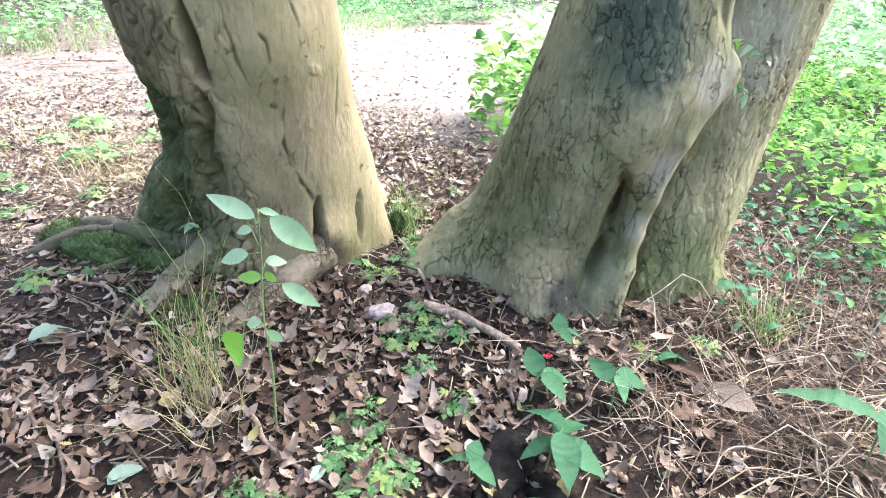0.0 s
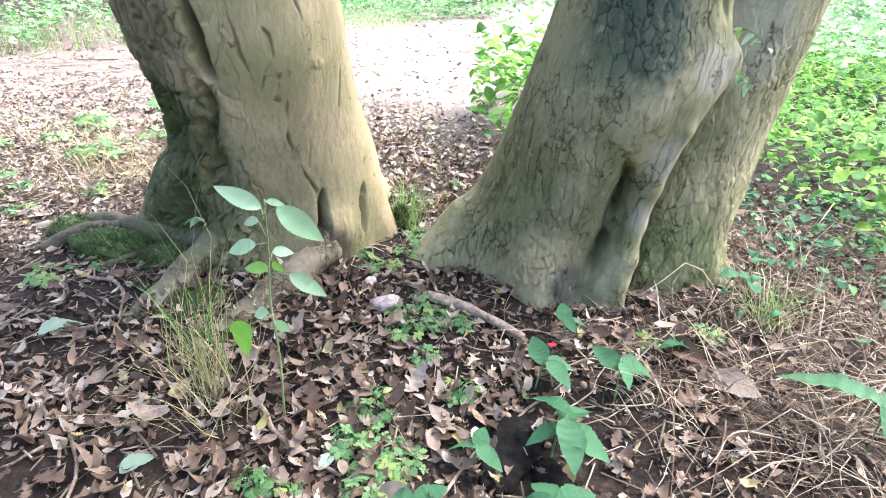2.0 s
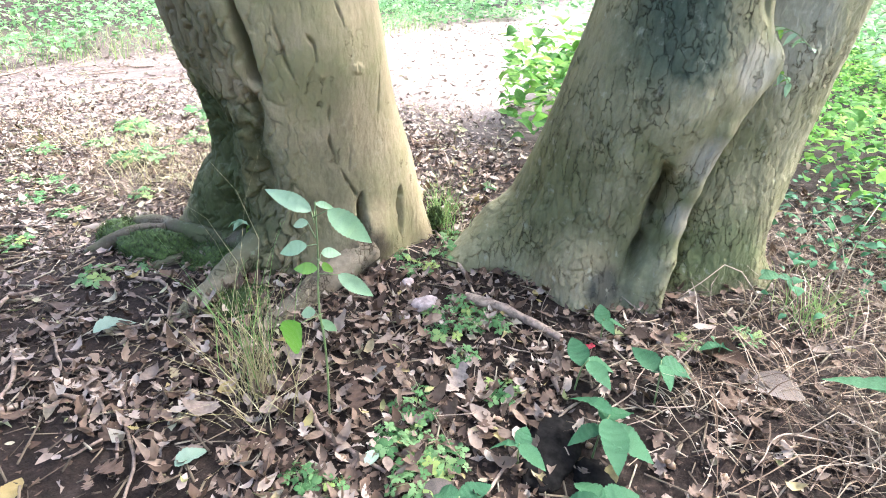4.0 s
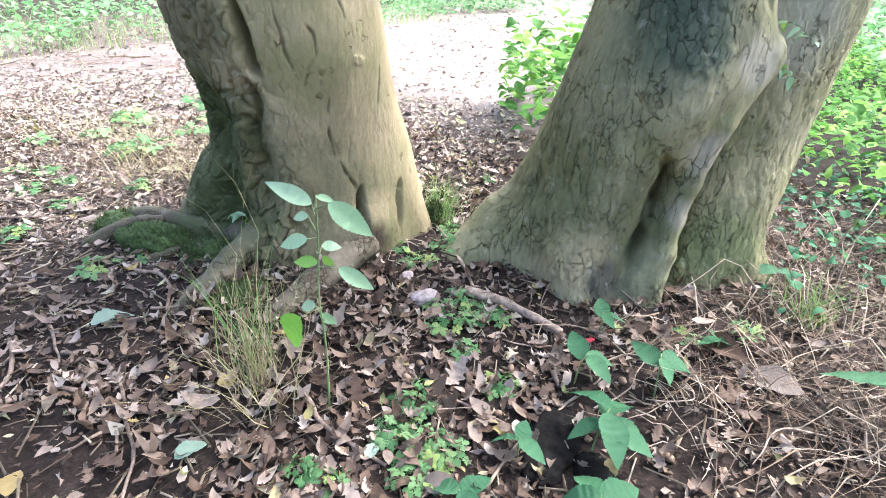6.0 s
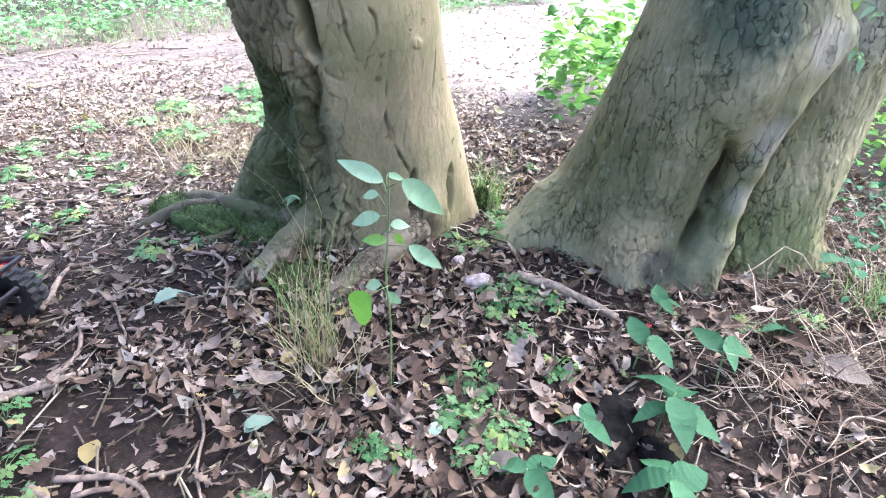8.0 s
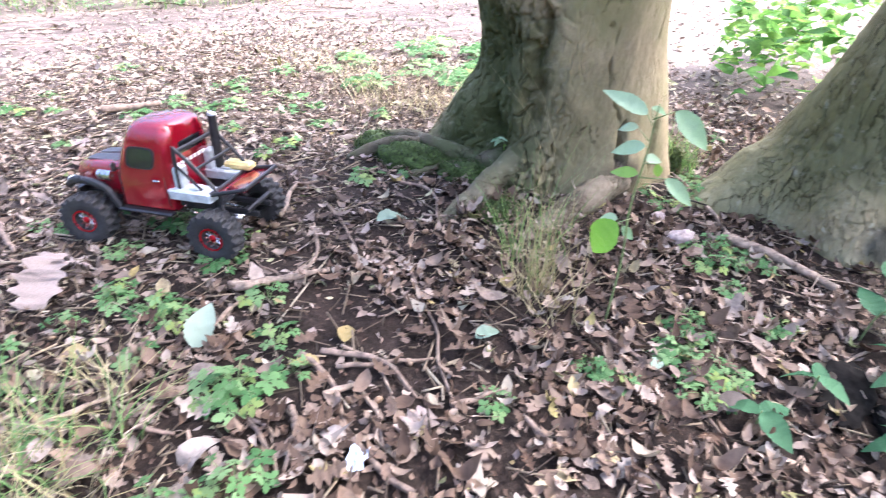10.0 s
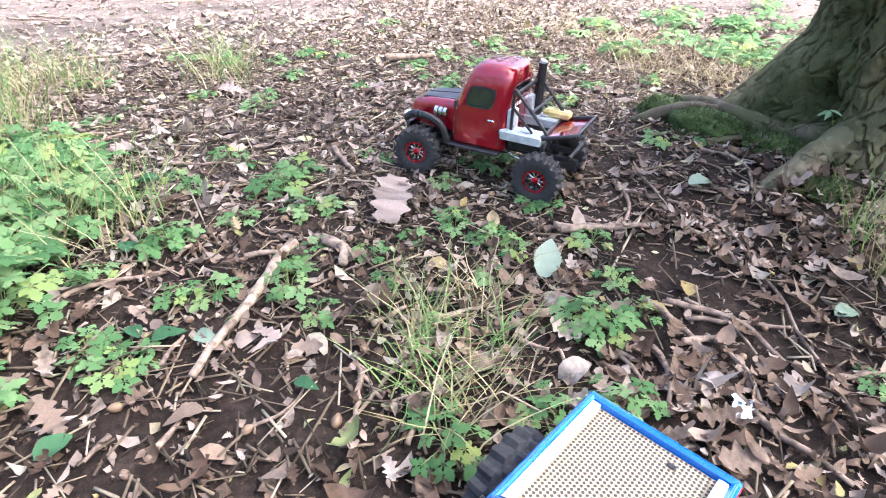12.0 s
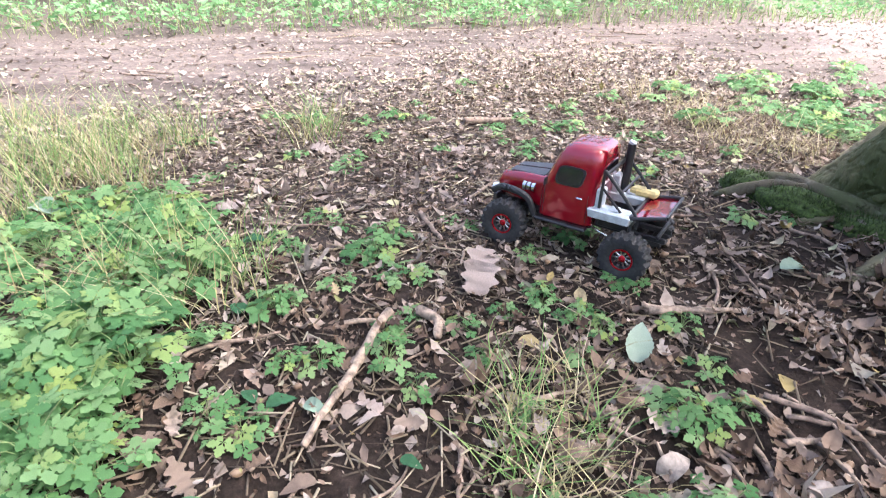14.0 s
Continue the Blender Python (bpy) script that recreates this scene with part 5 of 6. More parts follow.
STICKS += [((-0.5, 0.46), (-0.36, 0.40), 0.006, 0, 0.01), ((-1.7, 0.2), (-1.55, 0.38), 0.006, 0, 0.0), ((-0.75, 0.7), (-0.62, 0.85), 0.009, 1, 0.0), ((-0.53, 0.98), (-0.15, 0.58), 0.005, 0, 0.03), ((-0.79, 0.99), (-0.66, 0.79), 0.007, 0, 0.03), ((-0.88, 0.98), (-0.96, 1.13), 0.008, 1, 0.0),
           ((-0.10, 1.01), (0.11, 0.90), 0.0075, 0, -0.02), ((0.14, 1.43), (0.38, 1.33), 0.014, 1, 0.01), ((-0.20, 0.64), (-0.12, 0.74), 0.006, 0, 0.0), ((-0.57, 0.95), (-0.35, 0.80), 0.006, 0, 0.01), ((-0.70, 1.27), (-0.51, 1.15), 0.007, 0, 0.04), ((-0.64, 0.98), (-0.50, 0.97), 0.006, 0, 0.0)]
STICKS += [((0.17, 1.08), (0.33, 1.05), 0.004, 0, 0.0), ((0.29, 0.90), (0.50, 1.25), 0.003, 1, 0.02), ((-0.76, 0.70), (-0.66, 0.83), 0.006, 0, 0.0), ((0.06, 1.66), (-0.09, 1.9), 0.004, 1, 0.02), ((0.06, 1.62), (0.16, 1.44), 0.006, 1, 0.01), ((-0.42, 0.62), (-0.28, 0.72), 0.006, 0, 0.0), ((-0.30, 0.50), (-0.12, 0.46), 0.008, 0, 0.0)]
STICKS += [((-0.75, 0.13), (-0.66, 0.11), 0.006, 0, 0.0), ((-0.49, 0.45), (-0.41, 0.45), 0.004, 1, 0.01), ((-0.38, 0.60), (-0.24, 0.50), 0.004, 1, 0.02), ((-0.43, 0.51), (-0.35, 0.41), 0.0075, 0, 0.01), ((-1.23, -0.16), (-1.23, -0.04), 0.005, 0, 0.01), ((-0.79, -0.18), (-0.83, -0.12), 0.007, 0, 0.0),
           ((-0.47, 0.64), (-0.26, 0.63), 0.008, 0, 0.03), ((-0.80, 0.34), (-0.76, 0.38), 0.008, 0, 0.0), ((-0.77, 0.70), (-0.70, 0.75), 0.009, 1, 0.0), ((-0.73, 0.26), (-0.69, 0.39), 0.006, 1, 0.01), ((-1.14, 0.15), (-1.08, 0.25), 0.006, 1, 0.0), ((-0.61, 0.36), (-0.55, 0.38), 0.006, 0, 0.0)]
for k, (a, b, r, pale, arch) in enumerate(STICKS):
    stick(a, b, r if pale else r * 0.75, STICK_PALE if pale else STICK, "pale barkless stick lying on dead leaves" if pale else "thin brown stick lying on dead leaves", 300 + k, arch)
rr = np.random.default_rng(12)
for k in range(70):
    x, y = rr.uniform(-2.0, 1.2), rr.uniform(-0.4, 2.2)
    if not clear_of_trunks(np.array([x]), np.array([y]))[0]:
        continue
    a, L = rr.uniform(0, 6.3), rr.uniform(0.06, 0.2)
    stick((x, y), (x + L * math.cos(a), y + L * math.sin(a)), rr.uniform(0.0015, 0.004), STICK if rr.random() < 0.7 else STICK_PALE, "thin twig among the dead leaves", 400 + k, rr.normal(0, 0.012))

for k in range(40):
    x, y = rr.uniform(-4.6, -1.4), rr.uniform(-0.2, 4.2)
    a, L = rr.normal(1.1, 0.9), rr.uniform(0.12, 0.5)
    stick((x, y), (x + L * math.cos(a), y + L * math.sin(a)), rr.uniform(0.003, 0.007), STICK if k % 3 else STICK_PALE, "brown twig trodden into the earth track", 600 + k, rr.normal(0, 0.02))
for k in range(16):
    x, y = rr.uniform(0.35, 1.0), rr.uniform(0.9, 1.4)
    a, L = rr.uniform(0, 6.3), rr.uniform(0.15, 0.32)
    stick((x, y), (x + L * math.cos(a), y + 0.7 * L * math.sin(a)), rr.uniform(0.0012, 0.002), STICK_PALE, "long thin pale dead stem over the leaves", 500 + k, rr.normal(0, 0.03), rr.uniform(0.0, 0.07))

def dead_stem(at, yaw, rise, length, seed):
    """A long dry stalk, kinked at its joints."""
    rr = np.random.default_rng(seed)
    x, y = at
    pts, up, a = [(x, y, gz(x, y) - 0.005)], rise, yaw
    for k in range(rr.integers(3, 6)):
        d = length * rr.uniform(0.6, 1.4)
        q = pts[-1]
        nx, ny = q[0] + d * math.cos(a) * math.cos(up), q[1] + d * math.sin(a) * math.cos(up)
        pts.append((nx, ny, max(gz(nx, ny) + 0.012, q[2] + d * math.sin(up))))
        a += rr.normal(0, 0.7)
        up -= rr.uniform(0.1, 1.0)
    line = np.concatenate([np.linspace(p, q, 4)[:3] for p, q in zip(pts, pts[1:])] + [np.array(pts[-1:])])
    V, F = tube(line, np.linspace(1.0, 0.55, len(line)) * rr.uniform(0.0009, 0.0018), 5)
    tagged(mesh_ob("dead_stem", V, F, (PALE_STEM, PALE_STEM, STICK_PALE)[seed % 3]), "kinked dry dead stem rising from the litter", "dead stem", "dead stems")


rr = np.random.default_rng(77)
for k in range(84):
    x, y = (rr.uniform(0.55, 1.05), rr.uniform(0.92, 1.35)) if k < 24 else (rr.uniform(0.62, 1.4), rr.uniform(0.95, 1.6)) if k < 66 else (rr.uniform(0.2, 0.75), rr.uniform(0.85, 1.3)) if k < 76 else (rr.uniform(-0.8, -0.4), rr.uniform(0.1, 0.5))
    if clear_of_trunks(np.array([x]), np.array([y]))[0]:
        dead_stem((x, y), rr.uniform(0, 6.3), rr.uniform(0.1, 1.0), rr.uniform(0.03, 0.065), 800 + k)
for k in range(14):
    dead_stem((rr.uniform(-0.06, 0.14), rr.uniform(1.45, 2.1)), rr.uniform(0, 6.3), rr.uniform(0.1, 0.8), rr.uniform(0.03, 0.06), 960 + k)
for k in range(18):
    x, y = rr.uniform(0.95, 1.5), rr.uniform(1.3, 1.9)
    dead_stem((x, y), rr.uniform(0, 6.3), rr.uniform(1.1, 1.5), rr.uniform(0.06, 0.1), 930 + k)
# short stubs of broken branch
for k in range(60):
    x, y = rr.uniform(-1.8, 0.9), rr.uniform(-0.4, 1.4)
    if clear_of_trunks(np.array([x]), np.array([y]))[0]:
        a, L = rr.uniform(0, 6.3), rr.uniform(0.03, 0.08)
        stick((x, y), (x + L * math.cos(a), y + L * math.sin(a)), rr.uniform(0.003, 0.0065), STICK if rr.random() < 0.6 else STICK_PALE, "short broken piece of branch in the litter", 900 + k, 0.0)

def torn(seed):
    """A broad leaf with a torn, crumpled rim."""
    rr = np.random.default_rng(seed)
    V, F = leaf_shape("oak", 22)
    half = np.abs(V[:, 1]).max()
    V[:, 1] = np.sign(V[:, 1]) * np.sqrt(np.abs(V[:, 1]) / half) * half * (1.25 + rr.normal(0, 0.13, len(V)))
    V[:, 2] += rr.normal(0, 0.035, len(V))
    return V, F


OAK_FINE = leaf_shape("oak", 30)
FALL = [leaf_mesh("fallen_leaf", OAK_FINE, 1.0, FALLEN, 0.5, 0.15), leaf_mesh("fallen_leaf", OAK_FINE, 1.0, FALLEN, -0.4, -0.25), leaf_mesh("fallen_leaf", toothed("ovate"), 1.0, FALLEN, 0.6, 0.2), leaf_mesh("fallen_leaf", leaf_shape("round", 12), 1.0, FALLEN, 0.25, 0.12, 0.85), leaf_mesh("fallen_leaf", torn(21), 1.0, FALLEN, 0.12, 0.25, 0.8)]


def fallen(x, y, size, yaw, kind, label="dry brown dead leaf on the ground", mat=None, tilt=0.0, lift=0.016, pitch=None):
    me = FALL[kind]
    if mat:
        me = me.copy()
        me.materials[0] = mat
    ob = new("fallen_leaf", me)
    ob.matrix_basis = Matrix.Translation((x, y, gz(x, y) + lift)) @ pose(0, 0, 0, tilt, -tilt * 0.5 if pitch is None else -pitch, yaw) @ Matrix.Diagonal((size, size, size, 1)) @ Matrix.Translation((-0.5, 0, 0))
    return tagged(ob, label, "leaf", "fallen leaves")


fallen(-1.085, 0.50, 0.15, 125, 4, "large crumpled grey-pink dead leaf", CRUMPLED, 12, 0.05, 32)
fallen(-1.10, 0.575, 0.085, 60, 4, "large crumpled grey-pink dead leaf", CRUMPLED, -20, 0.035)
fallen(-1.77, 0.99, 0.10, 10, 1, "pale curled dead leaf", None, 8)
fallen(-0.46, 0.70, 0.06, 120, 2, "yellow fallen leaf on brown litter", YELLOW_LEAF, 8)
fallen(-0.69, 0.565, 0.10, 115, 2, "pale green underside of a fallen leaf", PALE_LEAF, 10, 0.04, 32)
fallen(-0.603, 1.088, 0.088, 58, 2, "narrow pale green fallen leaf", PALE_LEAF, 4, 0.024)
fallen(0.73, 1.35, 0.10, -50, 2, "large pale tan dead leaf by the tree", None, 30, 0.035)
fallen(0.73, 1.22, 0.09, 30, 0, "greyish dead leaf among dry straw", None, 10)
fallen(0.82, 1.28, 0.10, -20, 3, "greyish dead leaf among dry straw", None, 15)
fallen(-0.84, 0.41, 0.05, 30, 3, "yellow fallen leaf on brown litter", YELLOW_LEAF, 5)
fallen(-0.48, 0.60, 0.06, 200, 2, "yellow fallen leaf on brown litter", YELLOW_LEAF, 10)
fallen(-0.22, 0.83, 0.06, 60, 2, "dull green fallen leaf", PALE_LEAF, 8)
fallen(0.08, 0.92, 0.045, 80, 2, "pale green underside of a fallen leaf", PALE_LEAF, 10)
fallen(0.21, 0.88, 0.05, 20, 3, "curled orange-brown dead leaf", None, 40, 0.03)
fallen(-2.11, -0.26, 0.12, 30, 2, "broad grey-green leaf lying on the soil", PALE_LEAF, 10, 0.04)
for k, (x, y, size, kind) in enumerate(((-0.35, 0.50, 0.085, 0), (-0.29, 0.43, 0.075, 1), (-0.42, 0.57, 0.07, 0), (-1.04, -0.28, 0.10, 0), (-0.94, -0.25, 0.09, 1), (-0.61, 0.42, 0.07, 0), (-1.23, 0.49, 0.08, 1))):
    fallen(x, y, size * 0.8, 47 * k, kind, "large lobed brown dead leaf", None, 10, 0.022)
for k, (x, y, size, kind) in enumerate(((-0.23, 0.58, 0.07, 4), (-0.68, 0.26, 0.055, 2), (-0.90, 0.06, 0.055, 4), (-0.87, 0.04, 0.045, 2), (-1.78, 1.02, 0.09, 4), (-2.17, 0.65, 0.09, 4), (-1.85, 0.18, 0.08, 4))):
    fallen(x, y, size, 70 + 63 * k, kind, "pale grey-pink curled dead leaf", CRUMPLED, 18, 0.022)
for k, (x, y, size) in enumerate(((-1.0, -0.06, 0.055), (-1.32, -0.01, 0.05), (-1.6, 0.13, 0.085), (-1.3, -0.16, 0.05), (-0.75, 0.04, 0.04), (-0.89, -0.26, 0.05), (-1.05, -0.1, 0.05))):
    fallen(x, y, size, 80 + 77 * k, 3 if k % 2 else 2, "dull blue-green leaf close to the soil", BRAMBLE, 8, 0.02)
fallen(-0.95, -0.02, 0.05, 20, 2, "pale green underside of a fallen leaf", PALE_LEAF, 20, 0.02)
for k in range(80):
    x, y = rr.uniform(-1.9, 1.2), rr.uniform(-0.45, 2.0)
    if clear_of_trunks(np.array([x]), np.array([y]))[0]:
        fallen(x, y, rr.uniform(0.03, 0.058), rr.uniform(0, 360), int(rr.integers(0, 3)), "dry brown dead leaf on the ground", None, rr.normal(0, 14))

# acorns
bm = bmesh.new()
bmesh.ops.create_uvsphere(bm, u_segments=8, v_segments=6, radius=1)
for v in bm.verts:
    v.co.z *= 1.35
    if v.co.z > 1.2:
        v.co.z += 0.25
acorn_me = bpy.data.meshes.new("acorn")
bm.to_mesh(acorn_me)
bm.free()
acorn_me.materials.append(ACORN)
acorn_me.polygons.foreach_set("use_smooth", [True] * len(acorn_me.polygons))
for k in range(150):
    x, y = (rr.uniform(-1.5, 0.3), rr.uniform(-0.3, 1.4)) if k < 110 else (rr.uniform(0.0, 0.9), rr.uniform(0.8, 1.4))
    ob = new("acorn", acorn_me)
    s = rr.uniform(0.0055, 0.009)
    ob.matrix_basis = Matrix.Translation((x, y, gz(x, y) + s)) @ pose(0, 0, 0, 90 + rr.normal(0, 15), 0, rr.uniform(0, 360)) @ Matrix.Diagonal((s, s, s, 1))
    tagged(ob, "brown acorn lying in the litter", "acorn", "acorns")


def pebble(name, at, size, mat, label, seed, flat=0.6):
    bm = bmesh.new()
    bmesh.ops.create_icosphere(bm, subdivisions=4, radius=1)
    co = np.array([v.co[:] for v in bm.verts])
    co *= (0.55 + 0.5 * fbm(co * 1.6 + seed, 3, seed) + 0.4 * fbm(co * 6 + seed, 3, seed + 9))[:, None]
    for v, c in zip(bm.verts, co):
        v.co = (c[0] * size[0], c[1] * size[1], c[2] * size[2])
    ob = part(name, bm, mat, None)
    ob.matrix_basis = Matrix.Translation((at[0], at[1], gz(*at) + size[2] * flat)) @ pose(0, 0, 0, 0, 0, seed * 37)
    return tagged(ob, label, "stone" if name == "stone" else "log")


pebble("stone", (0.05, 1.36), (0.034, 0.024, 0.022), STONE, "pinkish weathered stone beside the herbs", 1)
pebble("stone", (-0.02, 1.44), (0.022, 0.016, 0.014), STONE, "pinkish weathered stone beside the herbs", 2)
pebble("stone", (-1.45, 0.78), (0.02, 0.015, 0.012), STONE, "small weathered stone on the soil", 3)
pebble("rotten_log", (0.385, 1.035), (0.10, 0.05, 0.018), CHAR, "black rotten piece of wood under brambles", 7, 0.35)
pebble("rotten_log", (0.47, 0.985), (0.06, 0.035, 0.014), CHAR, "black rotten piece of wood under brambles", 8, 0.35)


def scrap(at, size, mat, label, seed):
    """A crumpled bit of thin litter, folded over itself."""
    rr = np.random.default_rng(seed)
    V, F = [], []
    for i in range(7):
        for j in range(6):
            V.append((size * (i / 6 - 0.5) + rr.normal(0, 0.06 * size), 0.7 * size * (j / 5 - 0.5) + rr.normal(0, 0.06 * size), rr.uniform(0.0, 0.3 * size)))
            if i and j:
                a = (i - 1) * 6 + j - 1
                F.append((a, a + 6, a + 7, a + 1))
    ob = mesh_ob("litter_scrap", V, F, mat)
    ob.matrix_basis = Matrix.Translation((at[0], at[1], gz(*at) + 0.014)) @ pose(0, 0, 0, 0, 0, seed * 50)
    return tagged(ob, label, "scrap", "scraps in the litter")


scrap((0.449, 1.326), 0.02, plain("red_scrap", (0.45, 0.03, 0.05), 0.4, wear=0.3, scale=90), "small crumpled bright red scrap on the soil", 1)
scrap((-0.271, 0.476), 0.04, plain("pale_blue_scrap", (0.42, 0.52, 0.62), 0.35, wear=0.3, scale=90), "small crumpled pale blue scrap among leaves", 2)


def moss(at, size, seed):
    """A cushion of moss: a low mound covered in tiny shoots."""
    rr = np.random.default_rng(seed)
    t = thing("moss_cushion", Matrix.Translation((*at, gz(*at))), "bright green moss cushion on the roots", "moss", "moss on the roots")
    bm = bmesh.new()
    bmesh.ops.create_icosphere(bm, subdivisions=4, radius=1)
    co = np.array([v.co[:] for v in bm.verts])
    co *= (0.55 + 0.5 * fbm(co * 2.5 + seed, 3, seed) + 0.4 * fbm(co * 7 + seed, 3, seed + 4))[:, None]
    for v, c in zip(bm.verts, co):
        v.co = (c[0] * size[0], c[1] * size[1], c[2] * size[2])
    part("mound", bm, MOSS, t)
    n = 900
    d = rr.normal(0, 1, (n, 3))
    d[:, 2] = np.abs(d[:, 2])
    d /= np.linalg.norm(d, axis=1)[:, None]
    b = d * np.array(size) * 0.98
    blades("moss_nap", b, rr.uniform(0.006, 0.024, n), rr.uniform(0.3, 1.2, n), np.full(n, 0.0012), MOSS, "", "", t, 0.5, 3)
    return t


moss((-0.74, 1.41), (0.13, 0.06, 0.055), 1)
moss((-0.88, 1.46), (0.10, 0.07, 0.06), 2)
moss((-0.38, 1.25), (0.06, 0.07, 0.02), 3)
moss((-0.55, 1.40), (0.09, 0.07, 0.03), 4)
moss((-0.045, 1.80), (0.03, 0.04, 0.06), 5)

# -- model trucks --
def paint(name, colour, flake):
    m, nt, b = material(name, 0.2, 0.25)
    v = coords(nt)
    col = ramp(nt, tex(nt, v, 900, 2), [(0.35, colour), (0.7, flake)])
    dust = grey(nt, tex(nt, v, 30, 6, 0.7), 0.55, 0.85, 0.0, 0.06)
    nt.links.new(mixed(nt, dust, col, (0.25, 0.2, 0.16)), b.inputs["Base Color"])
    nt.links.new(grey(nt, tex(nt, v, 22, 5), 0.3, 0.75, 0.08, 0.18), b.inputs["Roughness"])
    b.inputs["Coat Weight"].default_value, b.inputs["Coat Roughness"].default_value = 1.0, 0.03
    return m


BLUE = paint("blue_metallic_paint", (0.008, 0.13, 0.52), (0.03, 0.26, 0.78))
RED = paint("red_metallic_paint", (0.20, 0.001, 0.008), (0.36, 0.003, 0.018))
RUBBER = plain("tyre_rubber", (0.026, 0.026, 0.026), 0.75, wear=0.35, scale=120)
BLACK = plain("black_plastic", (0.018, 0.018, 0.019), 0.45, wear=0.4, scale=90)
CARBON = plain("matt_black_panel", (0.05, 0.055, 0.065), 0.55, wear=0.25, scale=300)
CHROME = plain("bright_metal", (0.62, 0.62, 0.62), 0.22, 1.0, wear=0.2, scale=80)
GREY = plain("grey_painted_sheet", (0.56, 0.60, 0.60), 0.45, 0.2, wear=0.2, scale=60)
RIM_RED = plain("red_anodised_metal", (0.50, 0.012, 0.02), 0.3, 0.7, wear=0.2, scale=90)
RIM_DARK = plain("dark_steel_rim", (0.06, 0.06, 0.065), 0.4, 0.6, wear=0.4, scale=90)
GLASS = plain("tinted_window", (0.012, 0.013, 0.015), 0.08, 0.0, 1.0, 0.2)
WHITE = plain("white_strip", (0.80, 0.80, 0.77), 0.45, wear=0.1, scale=60)
LAMP_RED = plain("red_lens", (0.65, 0.012, 0.03), 0.2, 0.0, 1.0, 0.1)
LAMP = plain("clear_lens", (0.75, 0.78, 0.80), 0.12, 0.2, 1.0, 0.1)
AMBER = plain("amber_lens", (0.75, 0.38, 0.03), 0.2, 0.0, 1.0, 0.1)
STRAP = plain("yellow_block", (0.62, 0.50, 0.20), 0.6, wear=0.25, scale=70)


def mesh_mat():
    m, nt, b = material("tan_mesh_mat", 0.7)
    v = coords(nt)
    sep = nt.nodes.new("ShaderNodeSeparateXYZ")
    nt.links.new(v, sep.inputs[0])

    def wave(k, source):
        a = nt.nodes.new("ShaderNodeMath")
        a.operation = "MULTIPLY"
        a.inputs[1].default_value = k
        nt.links.new(source, a.inputs[0])
        s = nt.nodes.new("ShaderNodeMath")
        s.operation = "SINE"
        nt.links.new(a.outputs[0], s.inputs[0])
        return s.outputs[0]
    add = nt.nodes.new("ShaderNodeMath")
    add.operation = "ADD"
    nt.links.new(sep.outputs[0], add.inputs[0])
    nt.links.new(sep.outputs[1], add.inputs[1])
    sub = nt.nodes.new("ShaderNodeMath")
    sub.operation = "SUBTRACT"
    nt.links.new(sep.outputs[0], sub.inputs[0])
    nt.links.new(sep.outputs[1], sub.inputs[1])
    mul = nt.nodes.new("ShaderNodeMath")
    mul.operation = "MULTIPLY"
    nt.links.new(wave(640, add.outputs[0]), mul.inputs[0])
    nt.links.new(wave(640, sub.outputs[0]), mul.inputs[1])
    holes = ramp(nt, mul.outputs[0], [(0.0, (0, 0, 0)), (0.22, (1, 1, 1))])
    col = mixed(nt, holes, (0.36, 0.30, 0.20), (0.05, 0.04, 0.03))
    nt.links.new(col, b.inputs["Base Color"])
    bumped(nt, b, mul.outputs[0], 0.5, -0.002)
    return m


MAT = mesh_mat()


def ring(cx, cy, hx, hy, r, n=5):
    """A rounded rectangle in the plane, as points."""
    out = []
    for sx, sy, a0 in ((1, 1, 0), (-1, 1, 90), (-1, -1, 180), (1, -1, 270)):
        for k in range(n):
            a = radians(a0 + 90 * k / (n - 1))
            out.append((cx + sx * (hx - r) + r * math.cos(a), cy + sy * (hy - r) + r * math.sin(a)))
    return out


def loft(sections):
    """A closed skin through rings of equal count."""
    V, F = [], []
    n = len(sections[0])
    for s in sections:
        V += s
    for i in range(len(sections) - 1):
        for k in range(n):
            F.append((i * n + k, i * n + (k + 1) % n, (i + 1) * n + (k + 1) % n, (i + 1) * n + k))
    F.append(tuple(range(n - 1, -1, -1)))
    F.append(tuple(range((len(sections) - 1) * n, len(sections) * n)))
    return V, F


def stack(rows):
    """Rings one above the other: rows of z, x centre, y centre, half length, half width, corner radius."""
    return loft([[(x, y, z) for x, y in ring(cx, cy, hx, hy, r)] for z, cx, cy, hx, hy, r in rows])


def row(rows):
    """Rings one behind the other along x: rows of x, y centre, z centre, half width, half height, corner radius."""
    V, F = loft([[(x, y, z) for y, z in ring(cy, cz, hy, hz, r)] for x, cy, cz, hy, hz, r in rows])
    return V, F


def block(x0, x1, y0, y1, z0, z1, r=0.003):
    hx, hy, cx, cy = (x1 - x0) / 2, (y1 - y0) / 2, (x0 + x1) / 2, (y0 + y1) / 2
    r = min(r, hx * 0.9, hy * 0.9, (z1 - z0) * 0.45)
    return stack([(z0, cx, cy, hx - r, hy - r, r * 0.6), (z0 + r, cx, cy, hx, hy, r), (z1 - r, cx, cy, hx, hy, r), (z1, cx, cy, hx - r, hy - r, r * 0.6)])


def add(name, shape, mat, parent, label="", smooth=True):
    ob = mesh_ob(name, np.array(shape[0], float), list(shape[1]), mat, parent, label, smooth)
    if smooth:
        ob.data.set_sharp_from_angle(angle=radians(38))
    return ob


